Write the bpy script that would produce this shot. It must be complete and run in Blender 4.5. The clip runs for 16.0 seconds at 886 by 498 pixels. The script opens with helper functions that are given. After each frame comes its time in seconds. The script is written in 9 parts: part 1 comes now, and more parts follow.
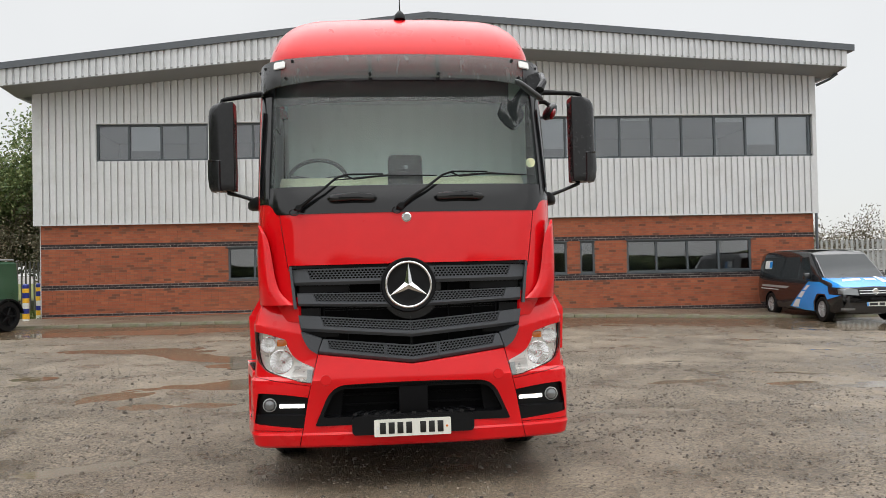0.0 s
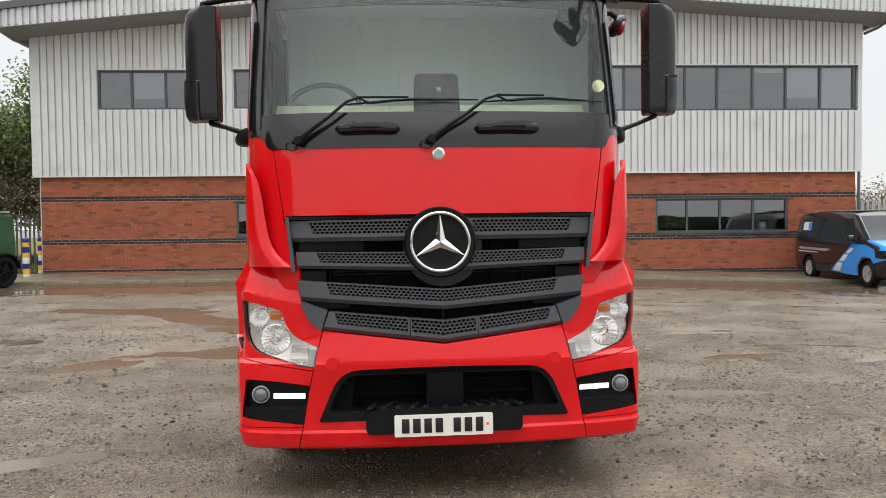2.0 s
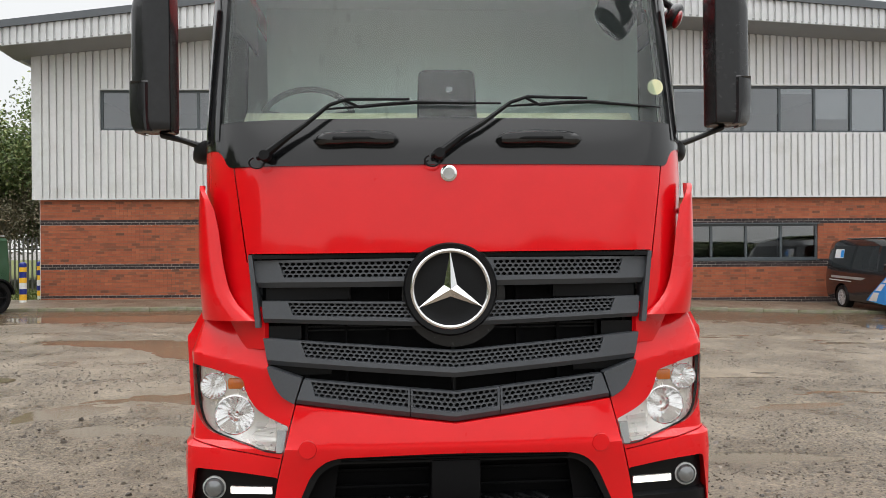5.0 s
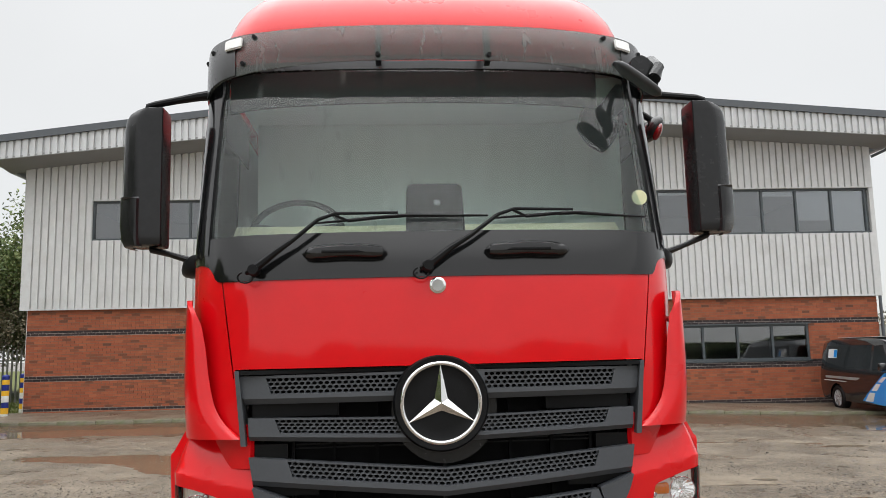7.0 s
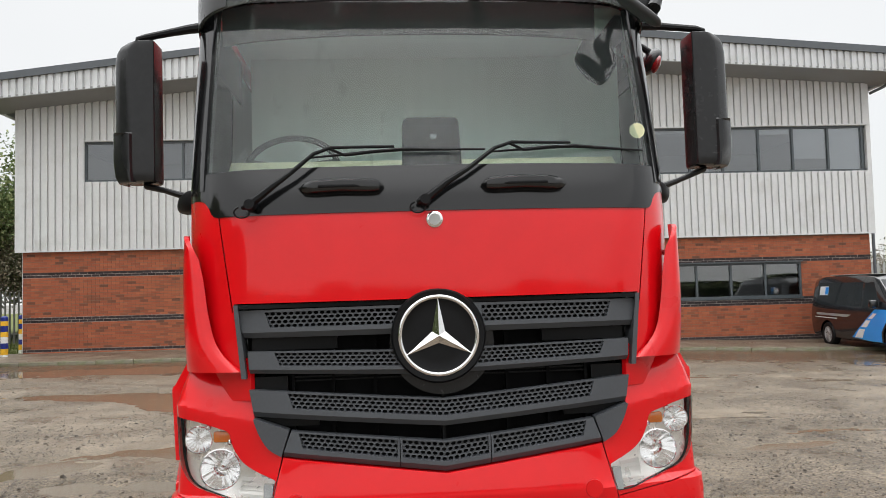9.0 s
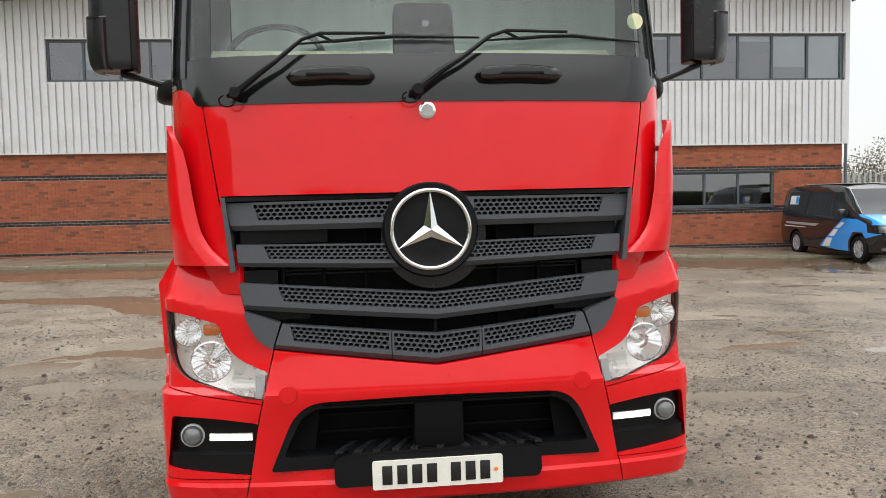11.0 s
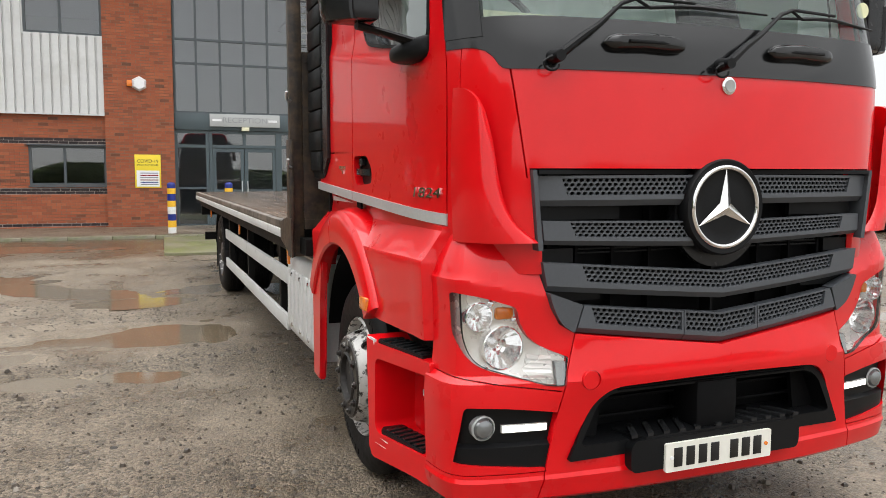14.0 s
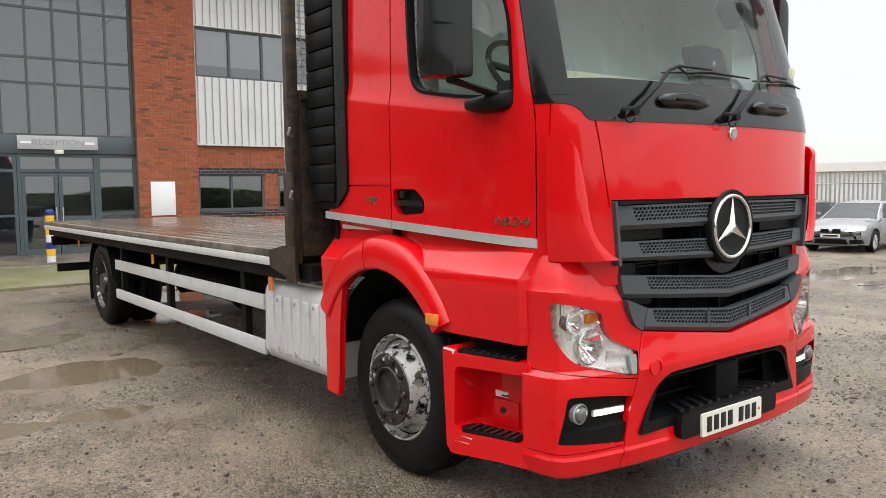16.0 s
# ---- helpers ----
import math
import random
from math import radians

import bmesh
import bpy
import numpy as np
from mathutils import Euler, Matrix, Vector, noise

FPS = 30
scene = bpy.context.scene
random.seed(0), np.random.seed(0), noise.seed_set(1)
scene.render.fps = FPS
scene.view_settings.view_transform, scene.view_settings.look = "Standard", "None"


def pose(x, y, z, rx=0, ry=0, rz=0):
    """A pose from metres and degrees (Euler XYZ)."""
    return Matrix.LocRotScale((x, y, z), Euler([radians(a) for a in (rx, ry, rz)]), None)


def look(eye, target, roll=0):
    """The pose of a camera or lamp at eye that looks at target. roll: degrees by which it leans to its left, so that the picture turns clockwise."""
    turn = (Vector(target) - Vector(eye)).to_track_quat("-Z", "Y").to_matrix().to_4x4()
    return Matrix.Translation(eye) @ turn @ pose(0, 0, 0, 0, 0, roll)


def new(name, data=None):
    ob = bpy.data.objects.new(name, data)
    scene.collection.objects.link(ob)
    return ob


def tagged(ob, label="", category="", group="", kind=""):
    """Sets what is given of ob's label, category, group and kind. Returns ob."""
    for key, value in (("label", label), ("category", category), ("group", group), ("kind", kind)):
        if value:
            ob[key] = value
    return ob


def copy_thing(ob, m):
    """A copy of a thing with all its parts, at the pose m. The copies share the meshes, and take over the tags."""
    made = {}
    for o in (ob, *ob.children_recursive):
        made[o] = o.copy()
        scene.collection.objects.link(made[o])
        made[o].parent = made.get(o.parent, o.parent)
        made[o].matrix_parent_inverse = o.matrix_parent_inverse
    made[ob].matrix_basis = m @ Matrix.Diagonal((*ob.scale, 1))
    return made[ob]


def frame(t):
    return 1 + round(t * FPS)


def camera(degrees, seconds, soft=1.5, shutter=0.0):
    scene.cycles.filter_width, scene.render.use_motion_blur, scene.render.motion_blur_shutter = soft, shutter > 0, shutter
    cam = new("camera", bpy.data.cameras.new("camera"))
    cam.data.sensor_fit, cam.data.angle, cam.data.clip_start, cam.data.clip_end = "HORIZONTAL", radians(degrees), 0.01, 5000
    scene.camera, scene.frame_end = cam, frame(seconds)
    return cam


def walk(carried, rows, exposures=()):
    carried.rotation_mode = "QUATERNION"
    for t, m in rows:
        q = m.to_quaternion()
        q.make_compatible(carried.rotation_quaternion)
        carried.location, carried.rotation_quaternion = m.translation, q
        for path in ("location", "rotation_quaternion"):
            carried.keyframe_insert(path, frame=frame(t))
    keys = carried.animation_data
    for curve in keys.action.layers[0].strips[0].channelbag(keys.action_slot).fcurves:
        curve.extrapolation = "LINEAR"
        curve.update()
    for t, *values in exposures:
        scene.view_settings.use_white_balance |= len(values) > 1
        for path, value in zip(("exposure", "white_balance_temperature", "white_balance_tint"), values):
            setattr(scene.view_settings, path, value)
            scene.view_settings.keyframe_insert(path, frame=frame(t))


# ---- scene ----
cam = camera(59.5, 16.0, soft=0.45)
PATH = [
    (0, (-0.119, -0.038, 1.521), (0.018, 1.957, 1.56), -1.2),
    (0.5, (-0.146, 0.139, 1.502), (-0.014, 2.134, 1.524), -1.2),
    (1, (-0.215, 0.435, 1.499), (-0.09, 2.431, 1.495), -1.0),
    (1.5, (-0.202, 0.802, 1.49), (-0.09, 2.799, 1.461), -0.8),
    (2, (-0.187, 1.19, 1.486), (-0.086, 3.187, 1.419), -0.6),
    (2.5, (-0.203, 1.615, 1.499), (-0.11, 3.61, 1.39), -0.4),
    (3, (-0.132, 1.966, 1.508), (-0.055, 3.96, 1.372), -0.2),
    (5.5, (-0.13, 2.166, 1.57), (-0.062, 4.164, 1.633), -0.4),
    (6, (-0.128, 2.166, 1.58), (-0.052, 4.16, 1.722), -0.7),
    (6.5, (-0.127, 2.168, 1.585), (-0.039, 4.154, 1.797), -1.0),
    (7, (-0.124, 2.173, 1.589), (-0.029, 4.154, 1.849), -1.2),
    (7.5, (-0.122, 2.173, 1.592), (-0.02, 4.152, 1.863), -1.4),
    (8, (-0.13, 2.178, 1.581), (-0.026, 4.161, 1.821), -1.6),
    (8.5, (-0.134, 2.176, 1.572), (-0.03, 4.165, 1.754), -1.6),
    (9, (-0.132, 2.176, 1.562), (-0.027, 4.17, 1.67), -1.5),
    (9.5, (-0.132, 2.183, 1.55), (-0.027, 4.18, 1.583), -1.4),
    (12, (-0.475, 2.318, 1.488), (-0.232, 4.293, 1.289), -0.7),
    (12.5, (-0.772, 2.407, 1.497), (-0.483, 4.374, 1.277), -0.4),
    (13, (-1.158, 2.545, 1.517), (-0.761, 4.494, 1.309), -0.2),
    (13.5, (-1.626, 2.651, 1.526), (-1.053, 4.556, 1.323), 0.2),
    (14, (-2.036, 2.797, 1.508), (-1.361, 4.67, 1.316), 0.3),
    (14.5, (-2.463, 2.841, 1.52), (-1.62, 4.645, 1.333), 0.6),
    (15, (-2.848, 2.931, 1.517), (-1.898, 4.681, 1.339), 0.5),
    (15.5, (-3.141, 2.976, 1.549), (-2.075, 4.66, 1.379), -0.1),
    (16, (-3.406, 2.929, 1.578), (-2.253, 4.557, 1.43), -0.7),
]
walk(cam, [(t, look(eye, target, roll)) for t, eye, target, roll in PATH],
     [(0, 0.2), (3.0, 0.34), (5.5, 0.34), (7.0, 0.2), (8.0, 0.22), (9.5, 0.36), (12.0, 0.45), (14.0, 0.45), (16.0, 0.46)])

# ---- light: an overcast sky, brighter overhead, and a weak broad sun ----
SUN_EL, SUN_AZ = 52.0, 200.0
world = bpy.data.worlds.new("overcast")
scene.world = world
world.use_nodes = True
wn, wl = world.node_tree.nodes, world.node_tree.links
bg = wn["Background"]
sky = wn.new("ShaderNodeTexSky")
sky.sky_type, sky.sun_disc = "NISHITA", False
sky.sun_elevation, sky.sun_rotation = radians(SUN_EL), radians(SUN_AZ)
tc = wn.new("ShaderNodeTexCoord")
sep = wn.new("ShaderNodeSeparateXYZ")
wl.new(tc.outputs["Generated"], sep.inputs[0])
ramp = wn.new("ShaderNodeValToRGB")
ramp.color_ramp.elements[0].position, ramp.color_ramp.elements[0].color = 0.0, (0.66, 0.665, 0.66, 1)
ramp.color_ramp.elements[1].position, ramp.color_ramp.elements[1].color = 1.0, (3.6, 3.63, 3.66, 1)
e = ramp.color_ramp.elements.new(0.5)
e.color = (0.74, 0.745, 0.745, 1)
wl.new(sep.outputs["Z"], ramp.inputs[0])
cloud = wn.new("ShaderNodeTexNoise")
cloud.inputs["Scale"].default_value, cloud.inputs["Detail"].default_value = 2.2, 4
wl.new(tc.outputs["Generated"], cloud.inputs["Vector"])
cm = wn.new("ShaderNodeMapRange")
cm.inputs["To Min"].default_value, cm.inputs["To Max"].default_value = 0.9, 1.1
wl.new(cloud.outputs["Fac"], cm.inputs["Value"])
mul = wn.new("ShaderNodeMix")
mul.data_type, mul.blend_type = "RGBA", "MULTIPLY"
mul.inputs["Factor"].default_value = 1.0
wl.new(ramp.outputs["Color"], mul.inputs["A"])
wl.new(cm.outputs["Result"], mul.inputs["B"])
mixs = wn.new("ShaderNodeMix")
mixs.data_type = "RGBA"
mixs.inputs["Factor"].default_value = 0.01
wl.new(mul.outputs["Result"], mixs.inputs["A"])
wl.new(sky.outputs["Color"], mixs.inputs["B"])
wl.new(mixs.outputs["Result"], bg.inputs["Color"])
bg.inputs["Strength"].default_value = 1.0

sun = new("sun", bpy.data.lights.new("sun", "SUN"))
sun.data.energy, sun.data.angle, sun.data.color = 0.6, radians(140), (1.0, 0.97, 0.93)
sun.matrix_world = look((0, 0, 30), (30 * math.sin(radians(SUN_AZ)) * -0.6, 18, 0))


# ---- materials ----
def mat(name, col, rough=0.5, metal=0.0, var=0.12, scale=3.0, fine=40.0, bump=0.0, bscale=60.0, coat=0.0, second=None, spread=(0.45, 0.6), spec=0.5, rvar=0.1, island=None, obj=False, sheen=0.04):
    """Principled material with two scales of variation. second: a colour of stains, spread: their noise range; island: colours picked per loose piece."""
    m = bpy.data.materials.new(name)
    m.use_nodes = True
    n, l = m.node_tree.nodes, m.node_tree.links
    b = n["Principled BSDF"]
    b.inputs["Metallic"].default_value = metal
    b.inputs["Specular IOR Level"].default_value = spec
    b.inputs["Coat Weight"].default_value = coat
    b.inputs["Coat Roughness"].default_value = sheen
    t = n.new("ShaderNodeTexCoord")
    big = n.new("ShaderNodeTexNoise")
    big.inputs["Scale"].default_value, big.inputs["Detail"].default_value = scale, 6
    l.new(t.outputs["Object"], big.inputs["Vector"])
    small = n.new("ShaderNodeTexNoise")
    small.inputs["Scale"].default_value, small.inputs["Detail"].default_value = fine, 3
    l.new(t.outputs["Object"], small.inputs["Vector"])
    add = n.new("ShaderNodeMath")
    add.operation = "ADD"
    l.new(big.outputs["Fac"], add.inputs[0]), l.new(small.outputs["Fac"], add.inputs[1])
    mr = n.new("ShaderNodeMapRange")
    mr.inputs["From Min"].default_value, mr.inputs["From Max"].default_value = 0.6, 1.4
    mr.inputs["To Min"].default_value, mr.inputs["To Max"].default_value = 1 - var, 1 + var
    l.new(add.outputs[0], mr.inputs["Value"])
    if island:
        src = n.new("ShaderNodeObjectInfo" if obj else "ShaderNodeNewGeometry")
        cr = n.new("ShaderNodeValToRGB")
        cr.color_ramp.interpolation = "LINEAR"
        els = cr.color_ramp.elements
        for i, c in enumerate(island):
            p = i / max(1, len(island) - 1)
            el = els[i] if i < 2 else els.new(p)
            el.position, el.color = p, (*c, 1)
        l.new(src.outputs["Random" if obj else "Random Per Island"], cr.inputs[0])
        base = cr.outputs["Color"]
    else:
        rgb = n.new("ShaderNodeRGB")
        rgb.outputs[0].default_value = (*col, 1)
        base = rgb.outputs[0]
    if second:
        st = n.new("ShaderNodeTexNoise")
        st.inputs["Scale"].default_value, st.inputs["Detail"].default_value, st.inputs["Roughness"].default_value = scale * 1.7, 8, 0.65
        l.new(t.outputs["Object"], st.inputs["Vector"])
        sr = n.new("ShaderNodeMapRange")
        sr.inputs["From Min"].default_value, sr.inputs["From Max"].default_value = spread
        l.new(st.outputs["Fac"], sr.inputs["Value"])
        mx = n.new("ShaderNodeMix")
        mx.data_type = "RGBA"
        l.new(sr.outputs["Result"], mx.inputs["Factor"]), l.new(base, mx.inputs["A"])
        mx.inputs["B"].default_value = (*second, 1)
        base = mx.outputs["Result"]
    mm = n.new("ShaderNodeMix")
    mm.data_type, mm.blend_type = "RGBA", "MULTIPLY"
    mm.inputs["Factor"].default_value = 1.0
    l.new(base, mm.inputs["A"]), l.new(mr.outputs["Result"], mm.inputs["B"])
    l.new(mm.outputs["Result"], b.inputs["Base Color"])
    rr = n.new("ShaderNodeMapRange")
    rr.inputs["From Min"].default_value, rr.inputs["From Max"].default_value = 0.6, 1.4
    rr.inputs["To Min"].default_value, rr.inputs["To Max"].default_value = max(0.02, rough - rvar), min(1, rough + rvar)
    l.new(add.outputs[0], rr.inputs["Value"]), l.new(rr.outputs["Result"], b.inputs["Roughness"])
    if bump:
        bn = n.new("ShaderNodeTexNoise")
        bn.inputs["Scale"].default_value, bn.inputs["Detail"].default_value = bscale, 4
        l.new(t.outputs["Object"], bn.inputs["Vector"])
        bu = n.new("ShaderNodeBump")
        bu.inputs["Strength"].default_value, bu.inputs["Distance"].default_value = bump, 0.01
        l.new(bn.outputs["Fac"], bu.inputs["Height"]), l.new(bu.outputs["Normal"], b.inputs["Normal"])
    return m


def glass(name, tint=(0.85, 0.9, 0.88), ior=1.5, dirt=0.0, rough=0.0, gain=1.0, haze=0.0, patch=False):
    """A thin pane: clear behind, mirror-like at a slant, with dirt streaks and an even painted haze that brightens it.
    """
    m = bpy.data.materials.new(name)
    m.use_nodes = True
    n, l = m.node_tree.nodes, m.node_tree.links
    n.remove(n["Principled BSDF"])
    out = n["Material Output"]
    tr, gl, mx, fr = n.new("ShaderNodeBsdfTransparent"), n.new("ShaderNodeBsdfGlossy"), n.new("ShaderNodeMixShader"), n.new("ShaderNodeFresnel")
    tr.inputs["Color"].default_value = (*tint, 1)
    gl.inputs["Roughness"].default_value = rough
    fr.inputs["IOR"].default_value = ior
    g = n.new("ShaderNodeMath")
    g.operation, g.use_clamp = "MULTIPLY", True
    g.inputs[1].default_value = gain
    l.new(fr.outputs[0], g.inputs[0])
    l.new(g.outputs[0], mx.inputs[0]), l.new(tr.outputs[0], mx.inputs[1]), l.new(gl.outputs[0], mx.inputs[2])
    last = mx.outputs[0]
    if dirt:
        di = n.new("ShaderNodeBsdfDiffuse")
        di.inputs["Color"].default_value = (0.48, 0.56, 0.54, 1)
        t, no = n.new("ShaderNodeTexCoord"), n.new("ShaderNodeTexNoise")
        mp = n.new("ShaderNodeMapping")
        mp.inputs["Scale"].default_value = (16, 16, 3.0)
        no.inputs["Scale"].default_value, no.inputs["Detail"].default_value, no.inputs["Roughness"].default_value = 1.0, 9, 0.7
        l.new(t.outputs["Object"], mp.inputs[0]), l.new(mp.outputs[0], no.inputs["Vector"])
        r = n.new("ShaderNodeMapRange")
        r.inputs["From Min"].default_value, r.inputs["From Max"].default_value, r.inputs["To Max"].default_value = 0.56, 0.62, dirt
        r.inputs["To Min"].default_value = haze
        l.new(no.outputs["Fac"], r.inputs["Value"])
        if patch:
            # the wiper has left the dried streaks on one side only
            mp.inputs["Scale"].default_value = (11, 11, 2.4)
            xs_, side = n.new("ShaderNodeSeparateXYZ"), n.new("ShaderNodeMapRange")
            l.new(t.outputs["Object"], xs_.inputs[0]), l.new(xs_.outputs["X"], side.inputs["Value"])
            side.inputs["From Min"].default_value, side.inputs["From Max"].default_value = 0.05, -0.2
            side.inputs["To Min"].default_value = 0.5
            side.inputs["To Max"].default_value = 0.57
            l.new(no.outputs["Fac"], r.inputs["Value"])
            inv = n.new("ShaderNodeMath")
            inv.operation = "SUBTRACT"
            inv.inputs[0].default_value = 1.13
            l.new(side.outputs["Result"], inv.inputs[1])
            l.new(inv.outputs[0], r.inputs["From Min"])
            top = n.new("ShaderNodeMath")
            top.inputs[1].default_value = 0.05
            l.new(inv.outputs[0], top.inputs[0]), l.new(top.outputs[0], r.inputs["From Max"])
        m2 = n.new("ShaderNodeMixShader")
        l.new(r.outputs["Result"], m2.inputs[0]), l.new(last, m2.inputs[1]), l.new(di.outputs[0], m2.inputs[2])
        last = m2.outputs[0]
    l.new(last, out.inputs["Surface"])
    return m


def glow(name, col, strength):
    m = bpy.data.materials.new(name)
    m.use_nodes = True
    b = m.node_tree.nodes["Principled BSDF"]
    b.inputs["Base Color"].default_value = (*col, 1)
    b.inputs["Emission Color"].default_value, b.inputs["Emission Strength"].default_value = (*col, 1), strength
    return m


RED = mat("red_paint", (0.655, 0.003, 0.007), 0.3, var=0.05, scale=1.3, fine=9, coat=0.7, rvar=0.05, spec=0.15, sheen=0.05)
RED_IN = mat("red_paint_inside", (0.28, 0.006, 0.010), 0.5, var=0.15)
BLACK = mat("black_gloss", (0.014, 0.0145, 0.0155), 0.24, var=0.2, rvar=0.06, spec=0.32)
GLOSSB = mat("gloss_black_panel", (0.006, 0.0062, 0.0068), 0.12, var=0.2, rvar=0.04, spec=0.55)
FOGGLASS = mat("fog_glass", (0.20, 0.21, 0.215), 0.1, 0.5, var=0.2, coat=0.8)
PLASTIC = mat("black_plastic", (0.0065, 0.0068, 0.0075), 0.42, var=0.25, fine=120, spec=0.16)
GRILLE = mat("grey_grille_plastic", (0.062, 0.067, 0.075), 0.45, var=0.12, fine=90, spec=0.4)
# near-black for gaps and recesses: their shade is put into the colour
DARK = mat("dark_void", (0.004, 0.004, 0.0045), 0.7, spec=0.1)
RUBBER = mat("tyre_rubber", (0.006, 0.006, 0.0065), 0.55, var=0.3, fine=30, bump=0.08, bscale=120, second=(0.014, 0.013, 0.012), spread=(0.55, 0.8), spec=0.2)
CHROME = mat("chrome", (0.82, 0.82, 0.82), 0.12, 1.0, var=0.04, rvar=0.04)
FLANGE = mat("worn_wheel_flange", (0.035, 0.031, 0.028), 0.35, 0.4, var=0.3, scale=8, second=(0.5, 0.49, 0.46), spread=(0.57, 0.62), rvar=0.15)
WORN = mat("worn_steel_wheel", (0.44, 0.43, 0.41), 0.35, 0.2, var=0.15, scale=9, second=(0.02, 0.017, 0.014), spread=(0.53, 0.57), rvar=0.15)
HUBDIRT = mat("hub_dark_metal", (0.045, 0.042, 0.04), 0.45, 0.5, var=0.4, scale=9, second=(0.3, 0.28, 0.25), spread=(0.58, 0.7))
ALU = mat("brushed_aluminium", (0.62, 0.63, 0.63), 0.36, 0.55, var=0.1, scale=5, fine=60)
ALUW = mat("white_grey_aluminium", (0.60, 0.60, 0.59), 0.45, 0.15, var=0.1, scale=4, fine=50, second=(0.33, 0.31, 0.29), spread=(0.58, 0.8))
STEEL = mat("rusty_brown_steel", (0.060, 0.040, 0.024), 0.45, 0.1, var=0.5, scale=9, second=(0.022, 0.018, 0.015), spread=(0.42, 0.6), bump=0.2, bscale=40)
CHASSIS = mat("chassis_black", (0.007, 0.0066, 0.0062), 0.6, var=0.35, spec=0.15)
AMBER = mat("amber_lens", (0.75, 0.20, 0.02), 0.2, var=0.1, coat=0.6)
DEEPRED = mat("red_lens", (0.22, 0.006, 0.008), 0.2, coat=0.6)
WHITE = mat("white_paint", (0.72, 0.72, 0.70), 0.3, var=0.05, coat=0.3)
PLATE = mat("plate_white", (0.74, 0.73, 0.66), 0.35, var=0.05)
INK = mat("black_ink", (0.01, 0.01, 0.01), 0.4)
CREAM = mat("cream_dash", (0.74, 0.72, 0.52), 0.6, var=0.08)
GREYDASH = mat("grey_dash", (0.10, 0.105, 0.11), 0.6, var=0.2)
SEATCLOTH = mat("seat_cloth", (0.74, 0.77, 0.75), 0.85, var=0.06, fine=120)
STICKER = mat("pale_sticker", (0.72, 0.72, 0.45), 0.5)
GLASS = glass("windscreen_glass", (0.86, 0.95, 0.92), 1.52, dirt=0.15, gain=1.0, haze=0.04, patch=True)
SIDEGLASS = glass("side_glass", (0.74, 0.80, 0.78), 1.6, gain=2.0)
LENS = glass("lamp_lens", (0.98, 0.98, 0.98), 1.45)
TINT = glass("tinted_visor", (0.36, 0.27, 0.27), 1.3, dirt=0.20, haze=0.14, gain=1.6)
PANE = glass("window_pane", (0.80, 0.83, 0.86), 1.6, gain=2.2)
LED = glow("led_light", (1.0, 0.96, 0.86), 5.0)

CLAD = mat("pale_grey_cladding", (0.60, 0.605, 0.60), 0.45, var=0.06, scale=0.6, fine=12, second=(0.52, 0.52, 0.505), spread=(0.52, 0.72))
FASCIA = mat("fascia_grey", (0.58, 0.59, 0.60), 0.45, var=0.06, scale=0.6, second=(0.47, 0.48, 0.48), spread=(0.5, 0.7))
# darker than the fascia: shade under the overhang is put into this grey
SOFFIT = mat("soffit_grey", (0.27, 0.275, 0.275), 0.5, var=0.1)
CAP = mat("dark_grey_flashing", (0.085, 0.095, 0.105), 0.4, var=0.1)
FRAME = mat("dark_window_frame", (0.065, 0.078, 0.086), 0.4, var=0.1)
BRICK = mat("red_brick", (0.35, 0.09, 0.045), 0.85, var=0.15, fine=25, rvar=0.08, island=[(0.13, 0.056, 0.034), (0.30, 0.086, 0.040), (0.35, 0.106, 0.048), (0.29, 0.080, 0.038), (0.37, 0.116, 0.054), (0.33, 0.096, 0.044), (0.31, 0.088, 0.042), (0.22, 0.082, 0.042)], bump=0.3, bscale=60)
BRICKO = mat("red_brick_single", (0.35, 0.09, 0.045), 0.85, var=0.15, fine=25, rvar=0.08, island=[(0.13, 0.056, 0.034), (0.30, 0.086, 0.040), (0.35, 0.106, 0.048), (0.29, 0.080, 0.038), (0.37, 0.116, 0.054), (0.33, 0.096, 0.044), (0.31, 0.088, 0.042), (0.22, 0.082, 0.042)], bump=0.3, bscale=60, obj=True)
BLUEBRICK = mat("blue_engineering_brick", (0.04, 0.033, 0.035), 0.7, var=0.2, spec=0.2, island=[(0.025, 0.020, 0.021), (0.055, 0.042, 0.042), (0.038, 0.029, 0.030)])
PALEMORTAR = mat("pale_mortar", (0.40, 0.36, 0.32), 0.9, var=0.25, fine=30)
MORTAR = mat("mortar", (0.20, 0.125, 0.085), 0.9, var=0.2, fine=30)
CONCRETE = mat("wet_concrete", (0.165, 0.135, 0.10), 0.4, var=0.25, scale=0.8, fine=15, second=(0.085, 0.062, 0.040), spread=(0.42, 0.62), bump=0.15, bscale=20, rvar=0.2)
MOSS = mat("mossy_concrete", (0.14, 0.125, 0.085), 0.5, var=0.25, scale=1.1, second=(0.105, 0.115, 0.032), spread=(0.38, 0.6), bump=0.2, bscale=30)
KERB = mat("mossy_kerb", (0.19, 0.17, 0.125), 0.6, var=0.3, second=(0.09, 0.11, 0.03), spread=(0.4, 0.62), island=[(0.2, 0.18, 0.14), (0.16, 0.15, 0.1)])
ROOM = mat("office_inside", (0.42, 0.42, 0.41), 0.8, var=0.08)
BLIND = mat("white_roller_blind", (0.75, 0.76, 0.74), 0.8, var=0.05)
SIGNWHITE = mat("sign_white", (0.78, 0.79, 0.80), 0.35, var=0.04)
SIGNYELLOW = mat("sign_yellow", (0.80, 0.62, 0.03), 0.4, var=0.06)
SIGNGREY = mat("sign_grey", (0.25, 0.26, 0.27), 0.5)
